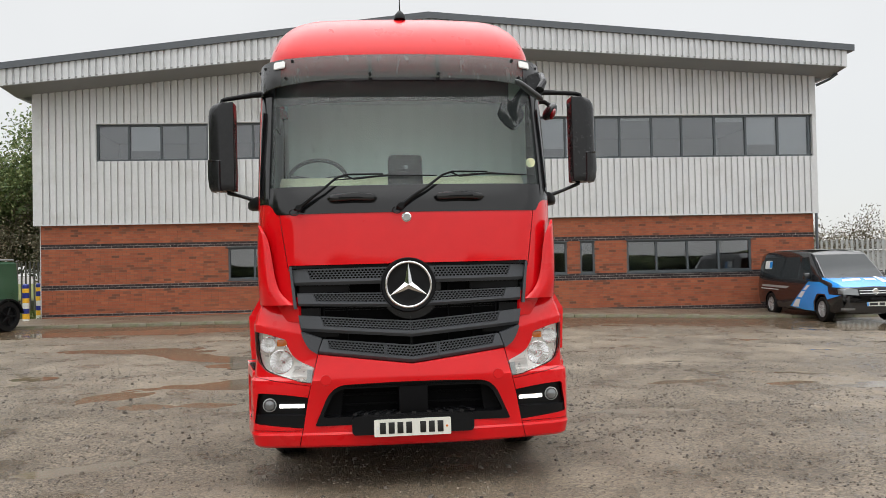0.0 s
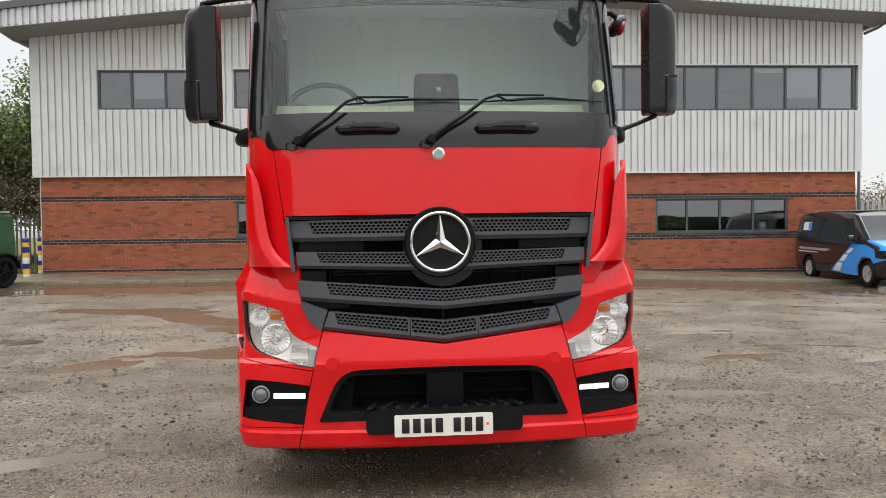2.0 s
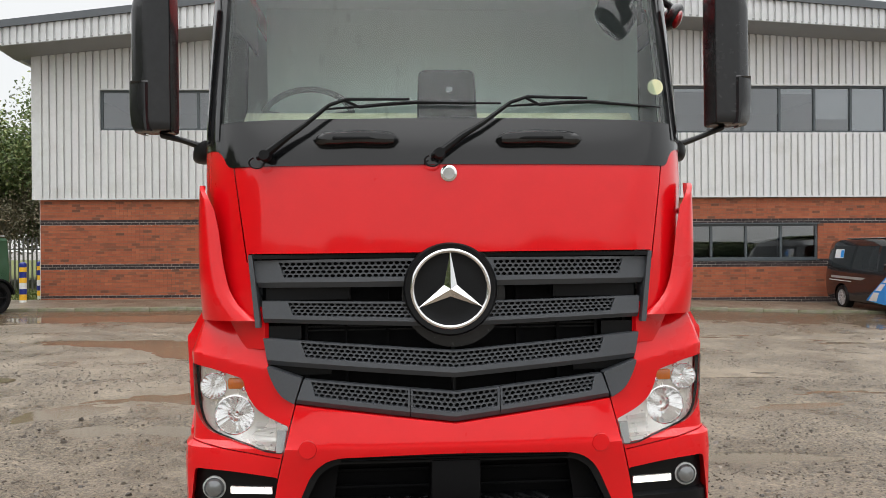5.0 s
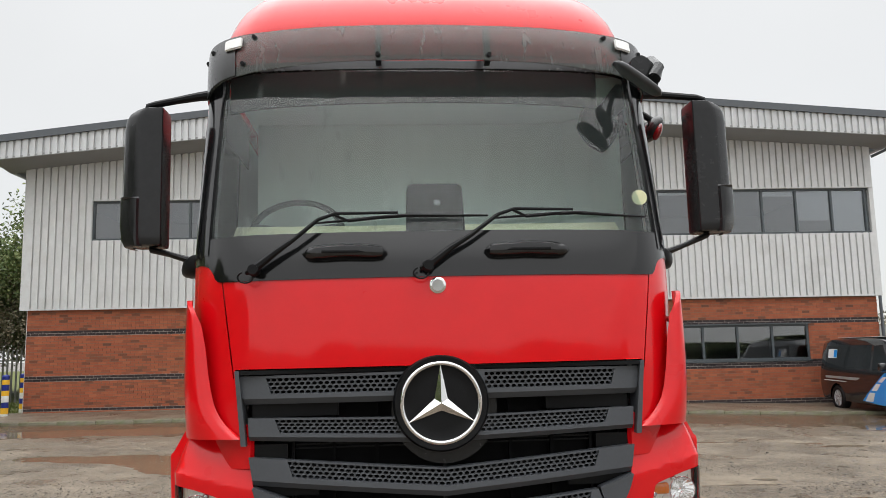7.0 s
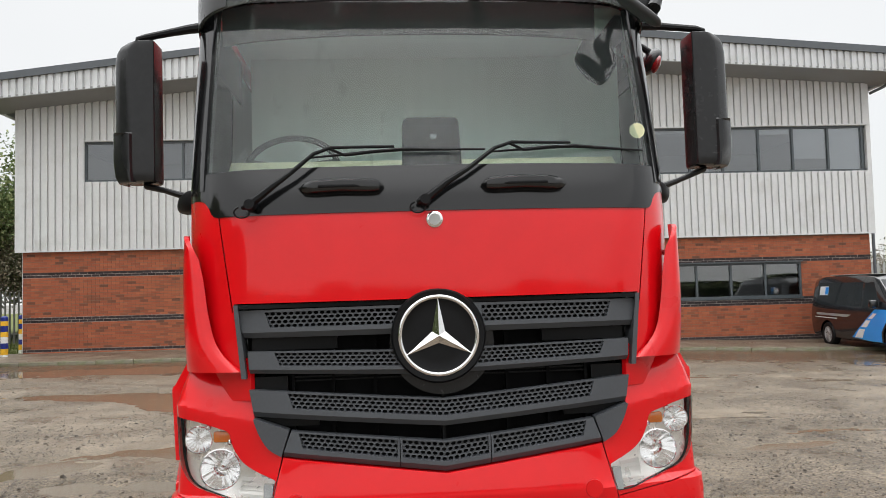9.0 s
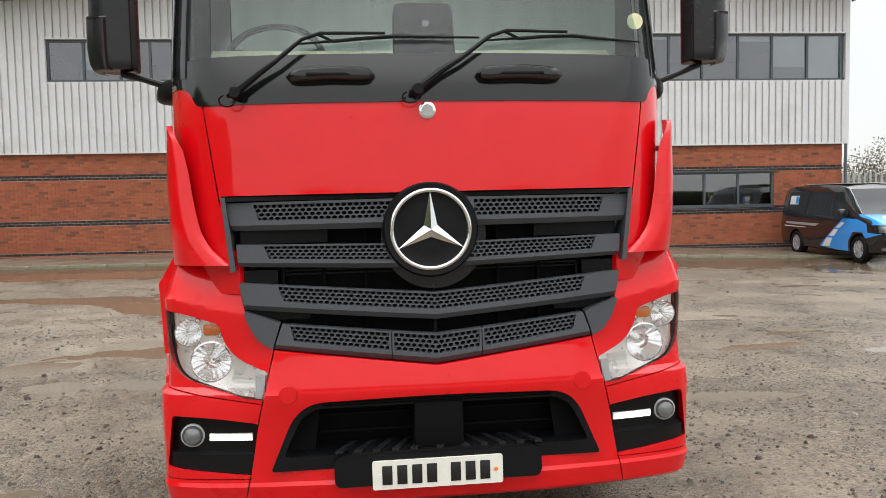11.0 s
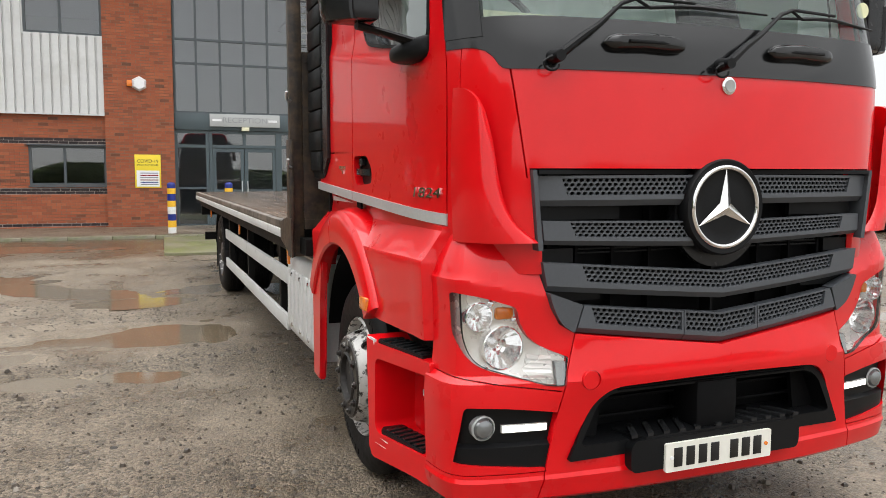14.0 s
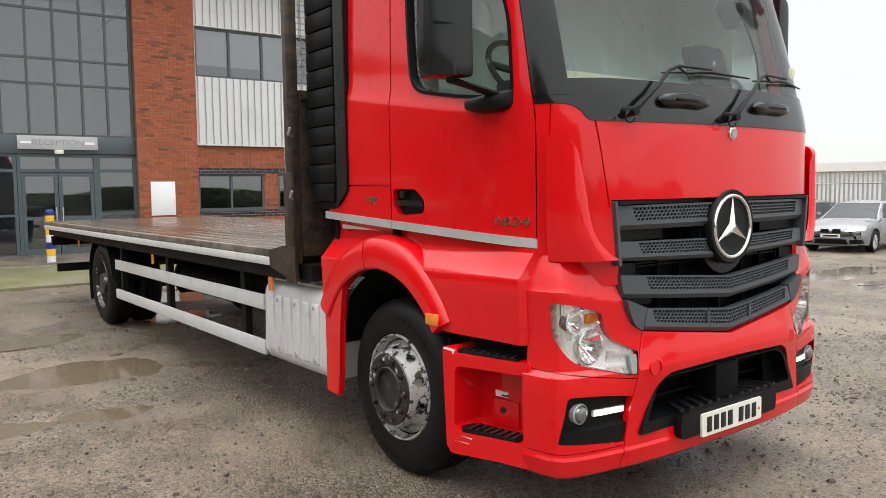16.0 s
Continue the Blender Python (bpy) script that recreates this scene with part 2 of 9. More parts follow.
BLUE = mat("bollard_blue", (0.012, 0.025, 0.20), 0.4, var=0.2)
YELLOW = mat("bollard_yellow", (0.80, 0.45, 0.03), 0.4, var=0.15)
GALV = mat("galvanised_steel", (0.40, 0.41, 0.40), 0.5, 0.4, var=0.2, scale=4)
BARK = mat("bark", (0.09, 0.07, 0.05), 0.9, var=0.4, bump=0.5, bscale=20)
LEAF = mat("leaves", (0.06, 0.09, 0.03), 0.6, var=0.25, island=[(0.05, 0.085, 0.022), (0.09, 0.135, 0.036), (0.14, 0.18, 0.055), (0.21, 0.225, 0.085)])
LEAFB = mat("dry_leaves", (0.1, 0.09, 0.05), 0.7, var=0.25, island=[(0.06, 0.055, 0.03), (0.11, 0.10, 0.055), (0.15, 0.11, 0.06)])
WOODDECK = mat("wet_deck_boards", (0.10, 0.07, 0.05), 0.2, var=0.4, scale=2, fine=25, island=[(0.055, 0.038, 0.028), (0.11, 0.075, 0.052), (0.08, 0.055, 0.040)], obj=True, rvar=0.12)


# ---- mesh helpers ----
def box(bm, x0, x1, y0, y1, z0, z1, bevel=0.0, seg=2):
    r = bmesh.ops.create_cube(bm, size=1.0, matrix=Matrix.Translation(((x0 + x1) / 2, (y0 + y1) / 2, (z0 + z1) / 2)) @ Matrix.Diagonal((abs(x1 - x0), abs(y1 - y0), abs(z1 - z0), 1)))
    if bevel:
        es = list({e for v in r["verts"] for e in v.link_edges})
        bmesh.ops.bevel(bm, geom=es, offset=bevel, segments=seg, affect="EDGES", profile=0.5)
    return bm


def cyl(bm, p0, p1, r0, r1=None, seg=20):
    p0, p1 = Vector(p0), Vector(p1)
    d = p1 - p0
    m = Matrix.Translation((p0 + p1) / 2) @ d.to_track_quat("Z", "Y").to_matrix().to_4x4()
    bmesh.ops.create_cone(bm, cap_ends=True, segments=seg, radius1=r0, radius2=r0 if r1 is None else r1, depth=d.length, matrix=m)
    return bm


def tube(bm, pts, r, seg=8):
    """A round bar along points; r one radius or one for each point."""
    pts = [Vector(p) for p in pts]
    rs = r if isinstance(r, (list, tuple)) else [r] * len(pts)
    rings, up = [], Vector((0.13, 0.21, 0.97))
    for i, p in enumerate(pts):
        d = (pts[min(i + 1, len(pts) - 1)] - pts[max(i - 1, 0)]).normalized()
        a = d.cross(up).normalized()
        b = d.cross(a)
        rings.append([bm.verts.new(p + rs[i] * (math.cos(k * math.tau / seg) * a + math.sin(k * math.tau / seg) * b)) for k in range(seg)])
    for u, v in zip(rings, rings[1:]):
        for k in range(seg):
            bm.faces.new((u[k], u[(k + 1) % seg], v[(k + 1) % seg], v[k]))
    bm.faces.new(rings[0][::-1]), bm.faces.new(rings[-1])
    return bm


def revolve(bm, prof, centre, axis="x", seg=48, caps=True, closed=False):
    """Turns a profile of (radius, offset along the axis) round an axis through centre."""
    c = Vector(centre)
    rings = []
    for r, a in prof:
        ring = []
        for k in range(seg):
            t = k * math.tau / seg
            u, v = r * math.cos(t), r * math.sin(t)
            ring.append(bm.verts.new(c + (Vector((a, u, v)) if axis == "x" else Vector((u, a, v)) if axis == "y" else Vector((u, v, a)))))
        rings.append(ring)
    for p, q in zip(rings, rings[1:]):
        for k in range(seg):
            bm.faces.new((p[k], p[(k + 1) % seg], q[(k + 1) % seg], q[k]))
    if closed:
        for k in range(seg):
            bm.faces.new((rings[-1][k], rings[-1][(k + 1) % seg], rings[0][(k + 1) % seg], rings[0][k]))
    elif caps:
        if prof[0][0] > 0.001:
            bm.faces.new(rings[0][::-1])
        if prof[-1][0] > 0.001:
            bm.faces.new(rings[-1])
    return bm


def prism(bm, poly, axis, a0, a1):
    """A flat outline pushed along an axis: for 'y' the outline is (x, z), for 'x' (y, z), for 'z' (x, y)."""
    def at(p, a):
        return (p[0], a, p[1]) if axis == "y" else (a, p[0], p[1]) if axis == "x" else (p[0], p[1], a)
    u, v = [bm.verts.new(at(p, a0)) for p in poly], [bm.verts.new(at(p, a1)) for p in poly]
    bm.faces.new(u), bm.faces.new(v[::-1])
    k = len(poly)
    for i in range(k):
        bm.faces.new((u[i], v[i], v[(i + 1) % k], u[(i + 1) % k]))
    return bm


def rounded(poly, r, seg=4):
    """Rounds an outline's corners by r (one radius, or one for each corner)."""
    out, k = [], len(poly)
    for i, p in enumerate(poly):
        a, p, b = Vector(poly[i - 1]), Vector(p), Vector(poly[(i + 1) % k])
        ri = r[i] if isinstance(r, (list, tuple)) else r
        if ri <= 0:
            out.append(tuple(p))
            continue
        da, db = (a - p), (b - p)
        ra, rb = min(ri, da.length * 0.48), min(ri, db.length * 0.48)
        s, e2 = p + da.normalized() * ra, p + db.normalized() * rb
        for j in range(seg + 1):
            t = j / seg
            out.append(tuple((1 - t) ** 2 * s + 2 * t * (1 - t) * p + t * t * e2))
    return out


def sheet(bm, fn, us, vs, thick):
    """A solid skin: fn(u, v) gives a point, thick(u, v, p) the point behind it (or a vector to add)."""
    front = [[Vector(fn(u, v)) for v in vs] for u in us]
    back = [[front[i][j] + Vector(thick(u, v, front[i][j]) if callable(thick) else thick) for j, v in enumerate(vs)] for i, u in enumerate(us)]
    a = [[bm.verts.new(p) for p in row] for row in front]
    b = [[bm.verts.new(p) for p in row] for row in back]
    nu, nv = len(us), len(vs)
    for i in range(nu - 1):
        for j in range(nv - 1):
            bm.faces.new((a[i][j], a[i + 1][j], a[i + 1][j + 1], a[i][j + 1]))
            bm.faces.new((b[i][j], b[i][j + 1], b[i + 1][j + 1], b[i + 1][j]))
    for i in range(nu - 1):
        bm.faces.new((a[i][0], b[i][0], b[i + 1][0], a[i + 1][0]))
        bm.faces.new((a[i][-1], a[i + 1][-1], b[i + 1][-1], b[i][-1]))
    for j in range(nv - 1):
        bm.faces.new((a[0][j], a[0][j + 1], b[0][j + 1], b[0][j]))
        bm.faces.new((a[-1][j], b[-1][j], b[-1][j + 1], a[-1][j + 1]))
    return bm


def mirrored(bm):
    """Adds the mirror image across x = 0."""
    g = bmesh.ops.duplicate(bm, geom=bm.verts[:] + bm.edges[:] + bm.faces[:])
    vs = [v for v in g["geom"] if isinstance(v, bmesh.types.BMVert)]
    fs = [f for f in g["geom"] if isinstance(f, bmesh.types.BMFace)]
    for v in vs:
        v.co.x = -v.co.x
    bmesh.ops.reverse_faces(bm, faces=fs)
    return bm


def part(name, bm, material, parent=None, label="", sharp=35.0):
    me = bpy.data.meshes.new(name)
    bmesh.ops.recalc_face_normals(bm, faces=bm.faces[:])
    bm.to_mesh(me)
    bm.free()
    me.materials.append(material)
    me.shade_smooth()
    me.set_sharp_from_angle(angle=radians(sharp))
    ob = new(name, me)
    if parent:
        ob.parent = parent
    return tagged(ob, label)


def quick(name, verts, faces, material, parent=None, label="", smooth=False):
    me = bpy.data.meshes.new(name)
    me.from_pydata(verts, [], faces)
    me.materials.append(material)
    if smooth:
        me.shade_smooth()
        me.set_sharp_from_angle(angle=radians(35))
    me.update()
    ob = new(name, me)
    if parent:
        ob.parent = parent
    return tagged(ob, label)


def carve(ob, bm, sharp=35.0):
    """Cuts a closed mesh out of a part for good."""
    me = bpy.data.meshes.new("cutter")
    bmesh.ops.recalc_face_normals(bm, faces=bm.faces[:])
    bm.to_mesh(me)
    bm.free()
    tool = new("cutter", me)
    mod = ob.modifiers.new("cut", "BOOLEAN")
    mod.object, mod.operation, mod.solver, mod.use_self = tool, "DIFFERENCE", "EXACT", True
    if ob.parent:
        tool.parent = ob.parent
    bpy.context.view_layer.update()
    done = bpy.data.meshes.new_from_object(ob.evaluated_get(bpy.context.evaluated_depsgraph_get()))
    ob.modifiers.clear()
    ob.data = done
    done.shade_smooth()
    done.set_sharp_from_angle(angle=radians(sharp))
    bpy.data.objects.remove(tool)
    return ob


def root(name, m, label, category, group="", kind=""):
    ob = new(name)
    ob.matrix_world = m
    ob.empty_display_size = 0.2
    return tagged(ob, label, category, group, kind)


def twin(ob, m, parent=None, label=""):
    """Another object on the same mesh, for alike pieces and parts."""
    o = new(ob.name.split(".")[0], ob.data)
    o.parent = parent or ob.parent
    o.matrix_basis = m
    return tagged(o, label)


def lerp(pts, x):
    """Straight lines between (x, y) points."""
    if x <= pts[0][0]:
        return pts[0][1]
    for (a, b), (c, d) in zip(pts, pts[1:]):
        if x <= c:
            return b + (d - b) * (x - a) / (c - a)
    return pts[-1][1]


def smooth(pts, x):
    """A smooth curve through (x, y) points."""
    n = len(pts)
    if x <= pts[0][0]:
        return pts[0][1]
    if x >= pts[-1][0]:
        return pts[-1][1]
    for i in range(n - 1):
        if x <= pts[i + 1][0]:
            break
    def slope(k):
        a, b = pts[max(k - 1, 0)], pts[min(k + 1, n - 1)]
        return (b[1] - a[1]) / (b[0] - a[0])
    (x0, y0), (x1, y1) = pts[i], pts[i + 1]
    h = x1 - x0
    t = (x - x0) / h
    return (2 * t**3 - 3 * t * t + 1) * y0 + (t**3 - 2 * t * t + t) * h * slope(i) + (3 * t * t - 2 * t**3) * y1 + (t**3 - t * t) * h * slope(i + 1)


def steps(a, b, n):
    return [a + (b - a) * i / n for i in range(n + 1)]


def words(text, size, m, material, parent, name="lettering", depth=0.002, squeeze=1.0):
    """Raised letters in the built-in font, turned into a mesh."""
    cu = bpy.data.curves.new(name, "FONT")
    cu.body, cu.size, cu.extrude, cu.align_x, cu.align_y = text, size, depth, "CENTER", "CENTER"
    tmp = new("tmp", cu)
    bpy.context.view_layer.update()
    me = bpy.data.meshes.new_from_object(tmp.evaluated_get(bpy.context.evaluated_depsgraph_get()))
    bpy.data.objects.remove(tmp)
    me.transform(m @ Matrix.Diagonal((squeeze, 1, 1, 1)))
    me.materials.clear()
    me.materials.append(material)
    ob = new(name, me)
    ob.parent = parent
    return ob


# ---- ground ----
def fall(x):
    """The yard drops away gently towards the van."""
    t = min(1.0, max(0.0, (x - 1.5) / 12.0))
    return -0.26 * t * t * (3 - 2 * t)


# hollows that hold rain: x, y, half length, half width, turn
HOLLOWS = [(-2.0, 10.5, 1.3, 0.60, 6), (-2.2, 8.9, 0.26, 0.16, -10), (-2.9, 8.9, 0.32, 0.18, 0), (-3.4, 9.7, 0.5, 0.3, 30), (-3.3, 13.6, 1.6, 0.4, -38), (-2.45, 12.4, 0.6, 0.3, 10), (3.45, 7.4, 0.4, 0.10, 0), (5.75, 9.3, 0.5, 0.16, 4), (-5.2, 15.2, 1.6, 0.5, -6), (2.4, 7.8, 0.5, 0.14, 4),
           (-2.6, 6.2, 0.5, 0.16, 20), (6.6, 9.6, 1.0, 0.25, 6), (4.6, 11.8, 1.2, 0.22, 0), (8.5, 13.0, 1.8, 0.35, -5), (12.0, 19.0, 2.3, 1.3, 10),
           (9.2, 8.4, 1.2, 0.3, 14), (7.5, 17.0, 2.0, 0.4, 0), (-6.5, 11.4, 1.2, 0.35, 10), (-4.4, 5.0, 0.9, 0.25, -10), (13.5, 11.5, 2.0, 0.5, 8), (0.2, 15.2, 1.4, 0.6, 0), (-1.0, 13.2, 0.9, 0.5, 0),
           (-6.5, 19.6, 3.0, 0.75, 3), (5.5, 20.0, 2.6, 0.6, -3), (-0.9, 17.0, 1.0, 0.3, 0)]


_r = random.Random(8)
HOLLOWS += [(_r.uniform(2.6, 14), _r.uniform(4.2, 16), _r.uniform(0.3, 0.9), _r.uniform(0.06, 0.15), _r.uniform(-8, 20)) for _ in range(64)]
HOLLOWS = [q for q in HOLLOWS if not (2.6 < q[0] < 6.2 and q[1] < 8.2)]


def hollow(x, y):
    d = 0.0
    for cx, cy, a, b, turn in HOLLOWS:
        dx, dy = x - cx, y - cy
        if abs(dx) > a * 2 or abs(dy) > a * 2:
            continue
        c, s = math.cos(radians(turn)), math.sin(radians(turn))
        u, v = (c * dx + s * dy) / a, (-s * dx + c * dy) / b
        r = u * u + v * v
        if r > 5:
            continue
        r *= (1 + 0.9 * noise.noise(Vector((x * 1.6 + cx, y * 2.6, 0.3))) + 0.4 * noise.noise(Vector((x * 5, y * 7, 4.1))))
        if r < 2.2:
            d = max(d, 1 - r / 2.2)
    return d


def height(x, y):
    p = Vector((x, y, 0))
    n = 0.014 * noise.noise(p * 0.5) + 0.013 * noise.noise(p * 1.3) + 0.008 * noise.noise(p * 4.1) + 0.004 * noise.noise(p * 13)
    d = hollow(x, y)
    wheel = min(1.0, max(0.0, (abs(abs(x + 0.1) - 1.0) + max(0, 6.0 - y, y - 13.6)) * 2.0))
    rut = 0.034 * math.exp(-((abs(x) - 1.1) / 0.7) ** 2 - ((y - 6.7) / 1.6) ** 2)
    return fall(x) + n * (1 - 0.3 * d) * (0.35 + 0.65 * wheel) - 0.035 * d * wheel - rut


GROUND = mat("wet_gravel", (0.184, 0.147, 0.105), 0.62, var=0.18, scale=0.8, fine=14, second=(0.114, 0.087, 0.058), spread=(0.40, 0.66), rvar=0.25, spec=0.42)
_n, _l = GROUND.node_tree.nodes, GROUND.node_tree.links
_b = _n["Principled BSDF"]
_tc = [k for k in _n if k.bl_idname == "ShaderNodeTexCoord"][0]
_vo = _n.new("ShaderNodeTexVoronoi")
_vo.inputs["Scale"].default_value = 58
_l.new(_tc.outputs["Object"], _vo.inputs["Vector"])
_vo2 = _n.new("ShaderNodeTexVoronoi")
_vo2.inputs["Scale"].default_value = 150
_l.new(_tc.outputs["Object"], _vo2.inputs["Vector"])
_sum = _n.new("ShaderNodeMath")
_sum.operation = "MULTIPLY_ADD"
_sum.inputs[1].default_value = 0.5
_l.new(_vo2.outputs["Distance"], _sum.inputs[0]), _l.new(_vo.outputs["Distance"], _sum.inputs[2])
_bu = _n.new("ShaderNodeBump")
_bu.invert = True
_bu.inputs["Strength"].default_value, _bu.inputs["Distance"].default_value = 0.85, 0.016
_l.new(_sum.outputs[0], _bu.inputs["Height"]), _l.new(_bu.outputs["Normal"], _b.inputs["Normal"])
# stones of many tones
_sep = _n.new("ShaderNodeSeparateColor")
_l.new(_vo.outputs["Color"], _sep.inputs[0])
_cr = _n.new("ShaderNodeMapRange")
_gn = _n.new("ShaderNodeTexNoise")
_gn.inputs["Scale"].default_value, _gn.inputs["Detail"].default_value, _gn.inputs["Roughness"].default_value = 0.42, 6, 0.6
_l.new(_tc.outputs["Object"], _gn.inputs["Vector"])
_gm = _n.new("ShaderNodeMapRange")
_gm.inputs["From Min"].default_value, _gm.inputs["From Max"].default_value = 0.40, 0.56
_l.new(_gn.outputs["Fac"], _gm.inputs["Value"])
_lo, _hi = _n.new("ShaderNodeMapRange"), _n.new("ShaderNodeMapRange")
_lo.inputs["To Min"].default_value, _lo.inputs["To Max"].default_value = 0.66, 0.28
_hi.inputs["To Min"].default_value, _hi.inputs["To Max"].default_value = 1.28, 1.5
_l.new(_gm.outputs["Result"], _lo.inputs["Value"]), _l.new(_gm.outputs["Result"], _hi.inputs["Value"])
_l.new(_lo.outputs["Result"], _cr.inputs["To Min"]), _l.new(_hi.outputs["Result"], _cr.inputs["To Max"])
_l.new(_sep.outputs[0], _cr.inputs["Value"])
_mx = _n.new("ShaderNodeMix")
_mx.data_type, _mx.blend_type = "RGBA", "MULTIPLY"
_mx.inputs["Factor"].default_value = 1.0
_old = _b.inputs["Base Color"].links[0].from_socket
_l.new(_old, _mx.inputs["A"]), _l.new(_cr.outputs["Result"], _mx.inputs["B"]), _l.new(_mx.outputs["Result"], _b.inputs["Base Color"])

# brown mud washed against the kerb, and grey-brown silt patches
_sx = _n.new("ShaderNodeSeparateXYZ")
_l.new(_tc.outputs["Object"], _sx.inputs[0])
_mn = _n.new("ShaderNodeTexNoise")
_mn.inputs["Scale"].default_value, _mn.inputs["Detail"].default_value = 0.55, 7
_l.new(_tc.outputs["Object"], _mn.inputs["Vector"])
_ma = _n.new("ShaderNodeMath")
_ma.operation, _ma.inputs[1].default_value = "MULTIPLY_ADD", 7.0
_l.new(_mn.outputs["Fac"], _ma.inputs[0]), _l.new(_sx.outputs["Y"], _ma.inputs[2])
_mf = _n.new("ShaderNodeMapRange")
_mf.inputs["From Min"].default_value, _mf.inputs["From Max"].default_value, _mf.inputs["To Max"].default_value = 20.6, 22.6, 0.85
_l.new(_ma.outputs[0], _mf.inputs["Value"])
_mm = _n.new("ShaderNodeMix")
_mm.data_type = "RGBA"
_mm.inputs["B"].default_value = (0.076, 0.049, 0.028, 1)
_l.new(_mf.outputs["Result"], _mm.inputs["Factor"]), _l.new(_mx.outputs["Result"], _mm.inputs["A"]), _l.new(_mm.outputs["Result"], _b.inputs["Base Color"])

# wet where it is dark, wetter still in the mud
_wn = _n.new("ShaderNodeTexNoise")
_wn.inputs["Scale"].default_value, _wn.inputs["Detail"].default_value, _wn.inputs["Roughness"].default_value = 0.8 * 1.7, 8, 0.65
_l.new(_tc.outputs["Object"], _wn.inputs["Vector"])
_wr = _n.new("ShaderNodeMapRange")
_wr.inputs["From Min"].default_value, _wr.inputs["From Max"].default_value = 0.42, 0.62
_wr.inputs["To Min"].default_value, _wr.inputs["To Max"].default_value = 0.56, 0.24
_l.new(_wn.outputs["Fac"], _wr.inputs["Value"])
_wm = _n.new("ShaderNodeMix")
_wm.inputs["B"].default_value = 0.2
_l.new(_mf.outputs["Result"], _wm.inputs["Factor"]), _l.new(_wr.outputs["Result"], _wm.inputs["A"]), _l.new(_wm.outputs["Result"], _b.inputs["Roughness"])
_bs = _n.new("ShaderNodeMapRange")
_bs.inputs["To Max"].default_value = 0.12
_b0 = _n.new("ShaderNodeMapRange")
_b0.inputs["To Min"].default_value, _b0.inputs["To Max"].default_value = 0.45, 1.0
_l.new(_gm.outputs["Result"], _b0.inputs["Value"]), _l.new(_b0.outputs["Result"], _bs.inputs["To Min"])
_l.new(_mf.outputs["Result"], _bs.inputs["Value"]), _l.new(_bs.outputs["Result"], _bu.inputs["Strength"])

xs = [-400, -150, -70, -40, -28, -20, -16] + steps(-14, 20, 283) + [24, 30, 42, 70, 150, 400]
ys = [-400, -150, -60, -30, -16, -9, -5] + steps(-3, 26, 242) + [29, 34, 45, 70, 150, 400]
gv = [(x, y, height(x, y) if -14 <= x <= 20 and -3 <= y <= 26 else fall(x)) for y in ys for x in xs]
gf = [(j * len(xs) + i, j * len(xs) + i + 1, (j + 1) * len(xs) + i + 1, (j + 1) * len(xs) + i) for j in range(len(ys) - 1) for i in range(len(xs) - 1)]
ground = tagged(quick("ground", gv, gf, GROUND, smooth=True), "wet grey-brown gravel yard with hollows and ruts", "ground", kind="structure")

WATER = mat("muddy_water", (0.125, 0.096, 0.064), 0.09, var=0.15, scale=0.8, spec=0.36, rvar=0.03)
for cx, cy, a, b, turn in HOLLOWS:
    k = 28
    c, s = math.cos(radians(turn)), math.sin(radians(turn))
    z = min(height(cx + f * a * c, cy + f * a * s) for f in (-0.5, 0, 0.5)) + 0.017
    ring = [(1.3 * a * math.cos(q * math.tau / k), 1.3 * b * math.sin(q * math.tau / k)) for q in range(k)]
    bmw_ = bmesh.new()
    bmw_.faces.new([bmw_.verts.new((cx + c * u - s * v, cy + s * u + c * v, z + fall(cx + c * u - s * v) - fall(cx))) for u, v in ring])
    tagged(part("puddle", bmw_, WATER), "shallow muddy puddle lying in the gravel yard", "puddle", "puddles in the yard", "structure")

# loose stones
rs = random.Random(5)
sv, sf = [], []
for i in range(24000):
    if i < 19000:
        x, y = rs.uniform(-6.5, 5.5), rs.uniform(3.2, 13)
    else:
        x, y = rs.uniform(-11, 13), rs.uniform(9, 20)
    if hollow(x, y) > 0.35:
        continue
    r = rs.uniform(0.004, 0.012) * (2.2 if rs.random() < 0.04 else 1)
    z, k0 = height(x, y), len(sv)
    a0 = rs.uniform(0, 6.3)
    for q in range(5):
        rr = r * rs.uniform(0.7, 1.25)
        sv.append((x + rr * math.cos(a0 + q * 1.2566), y + rr * math.sin(a0 + q * 1.2566), z - 0.002))
    for q in range(5):
        rr = r * rs.uniform(0.4, 0.7)
        sv.append((x + rr * math.cos(a0 + q * 1.2566), y + rr * math.sin(a0 + q * 1.2566), z + r * rs.uniform(0.55, 0.9)))
    for q in range(5):
        sf.append((k0 + q, k0 + (q + 1) % 5, k0 + 5 + (q + 1) % 5, k0 + 5 + q))
    sf.append(tuple(k0 + 5 + q for q in range(5)))
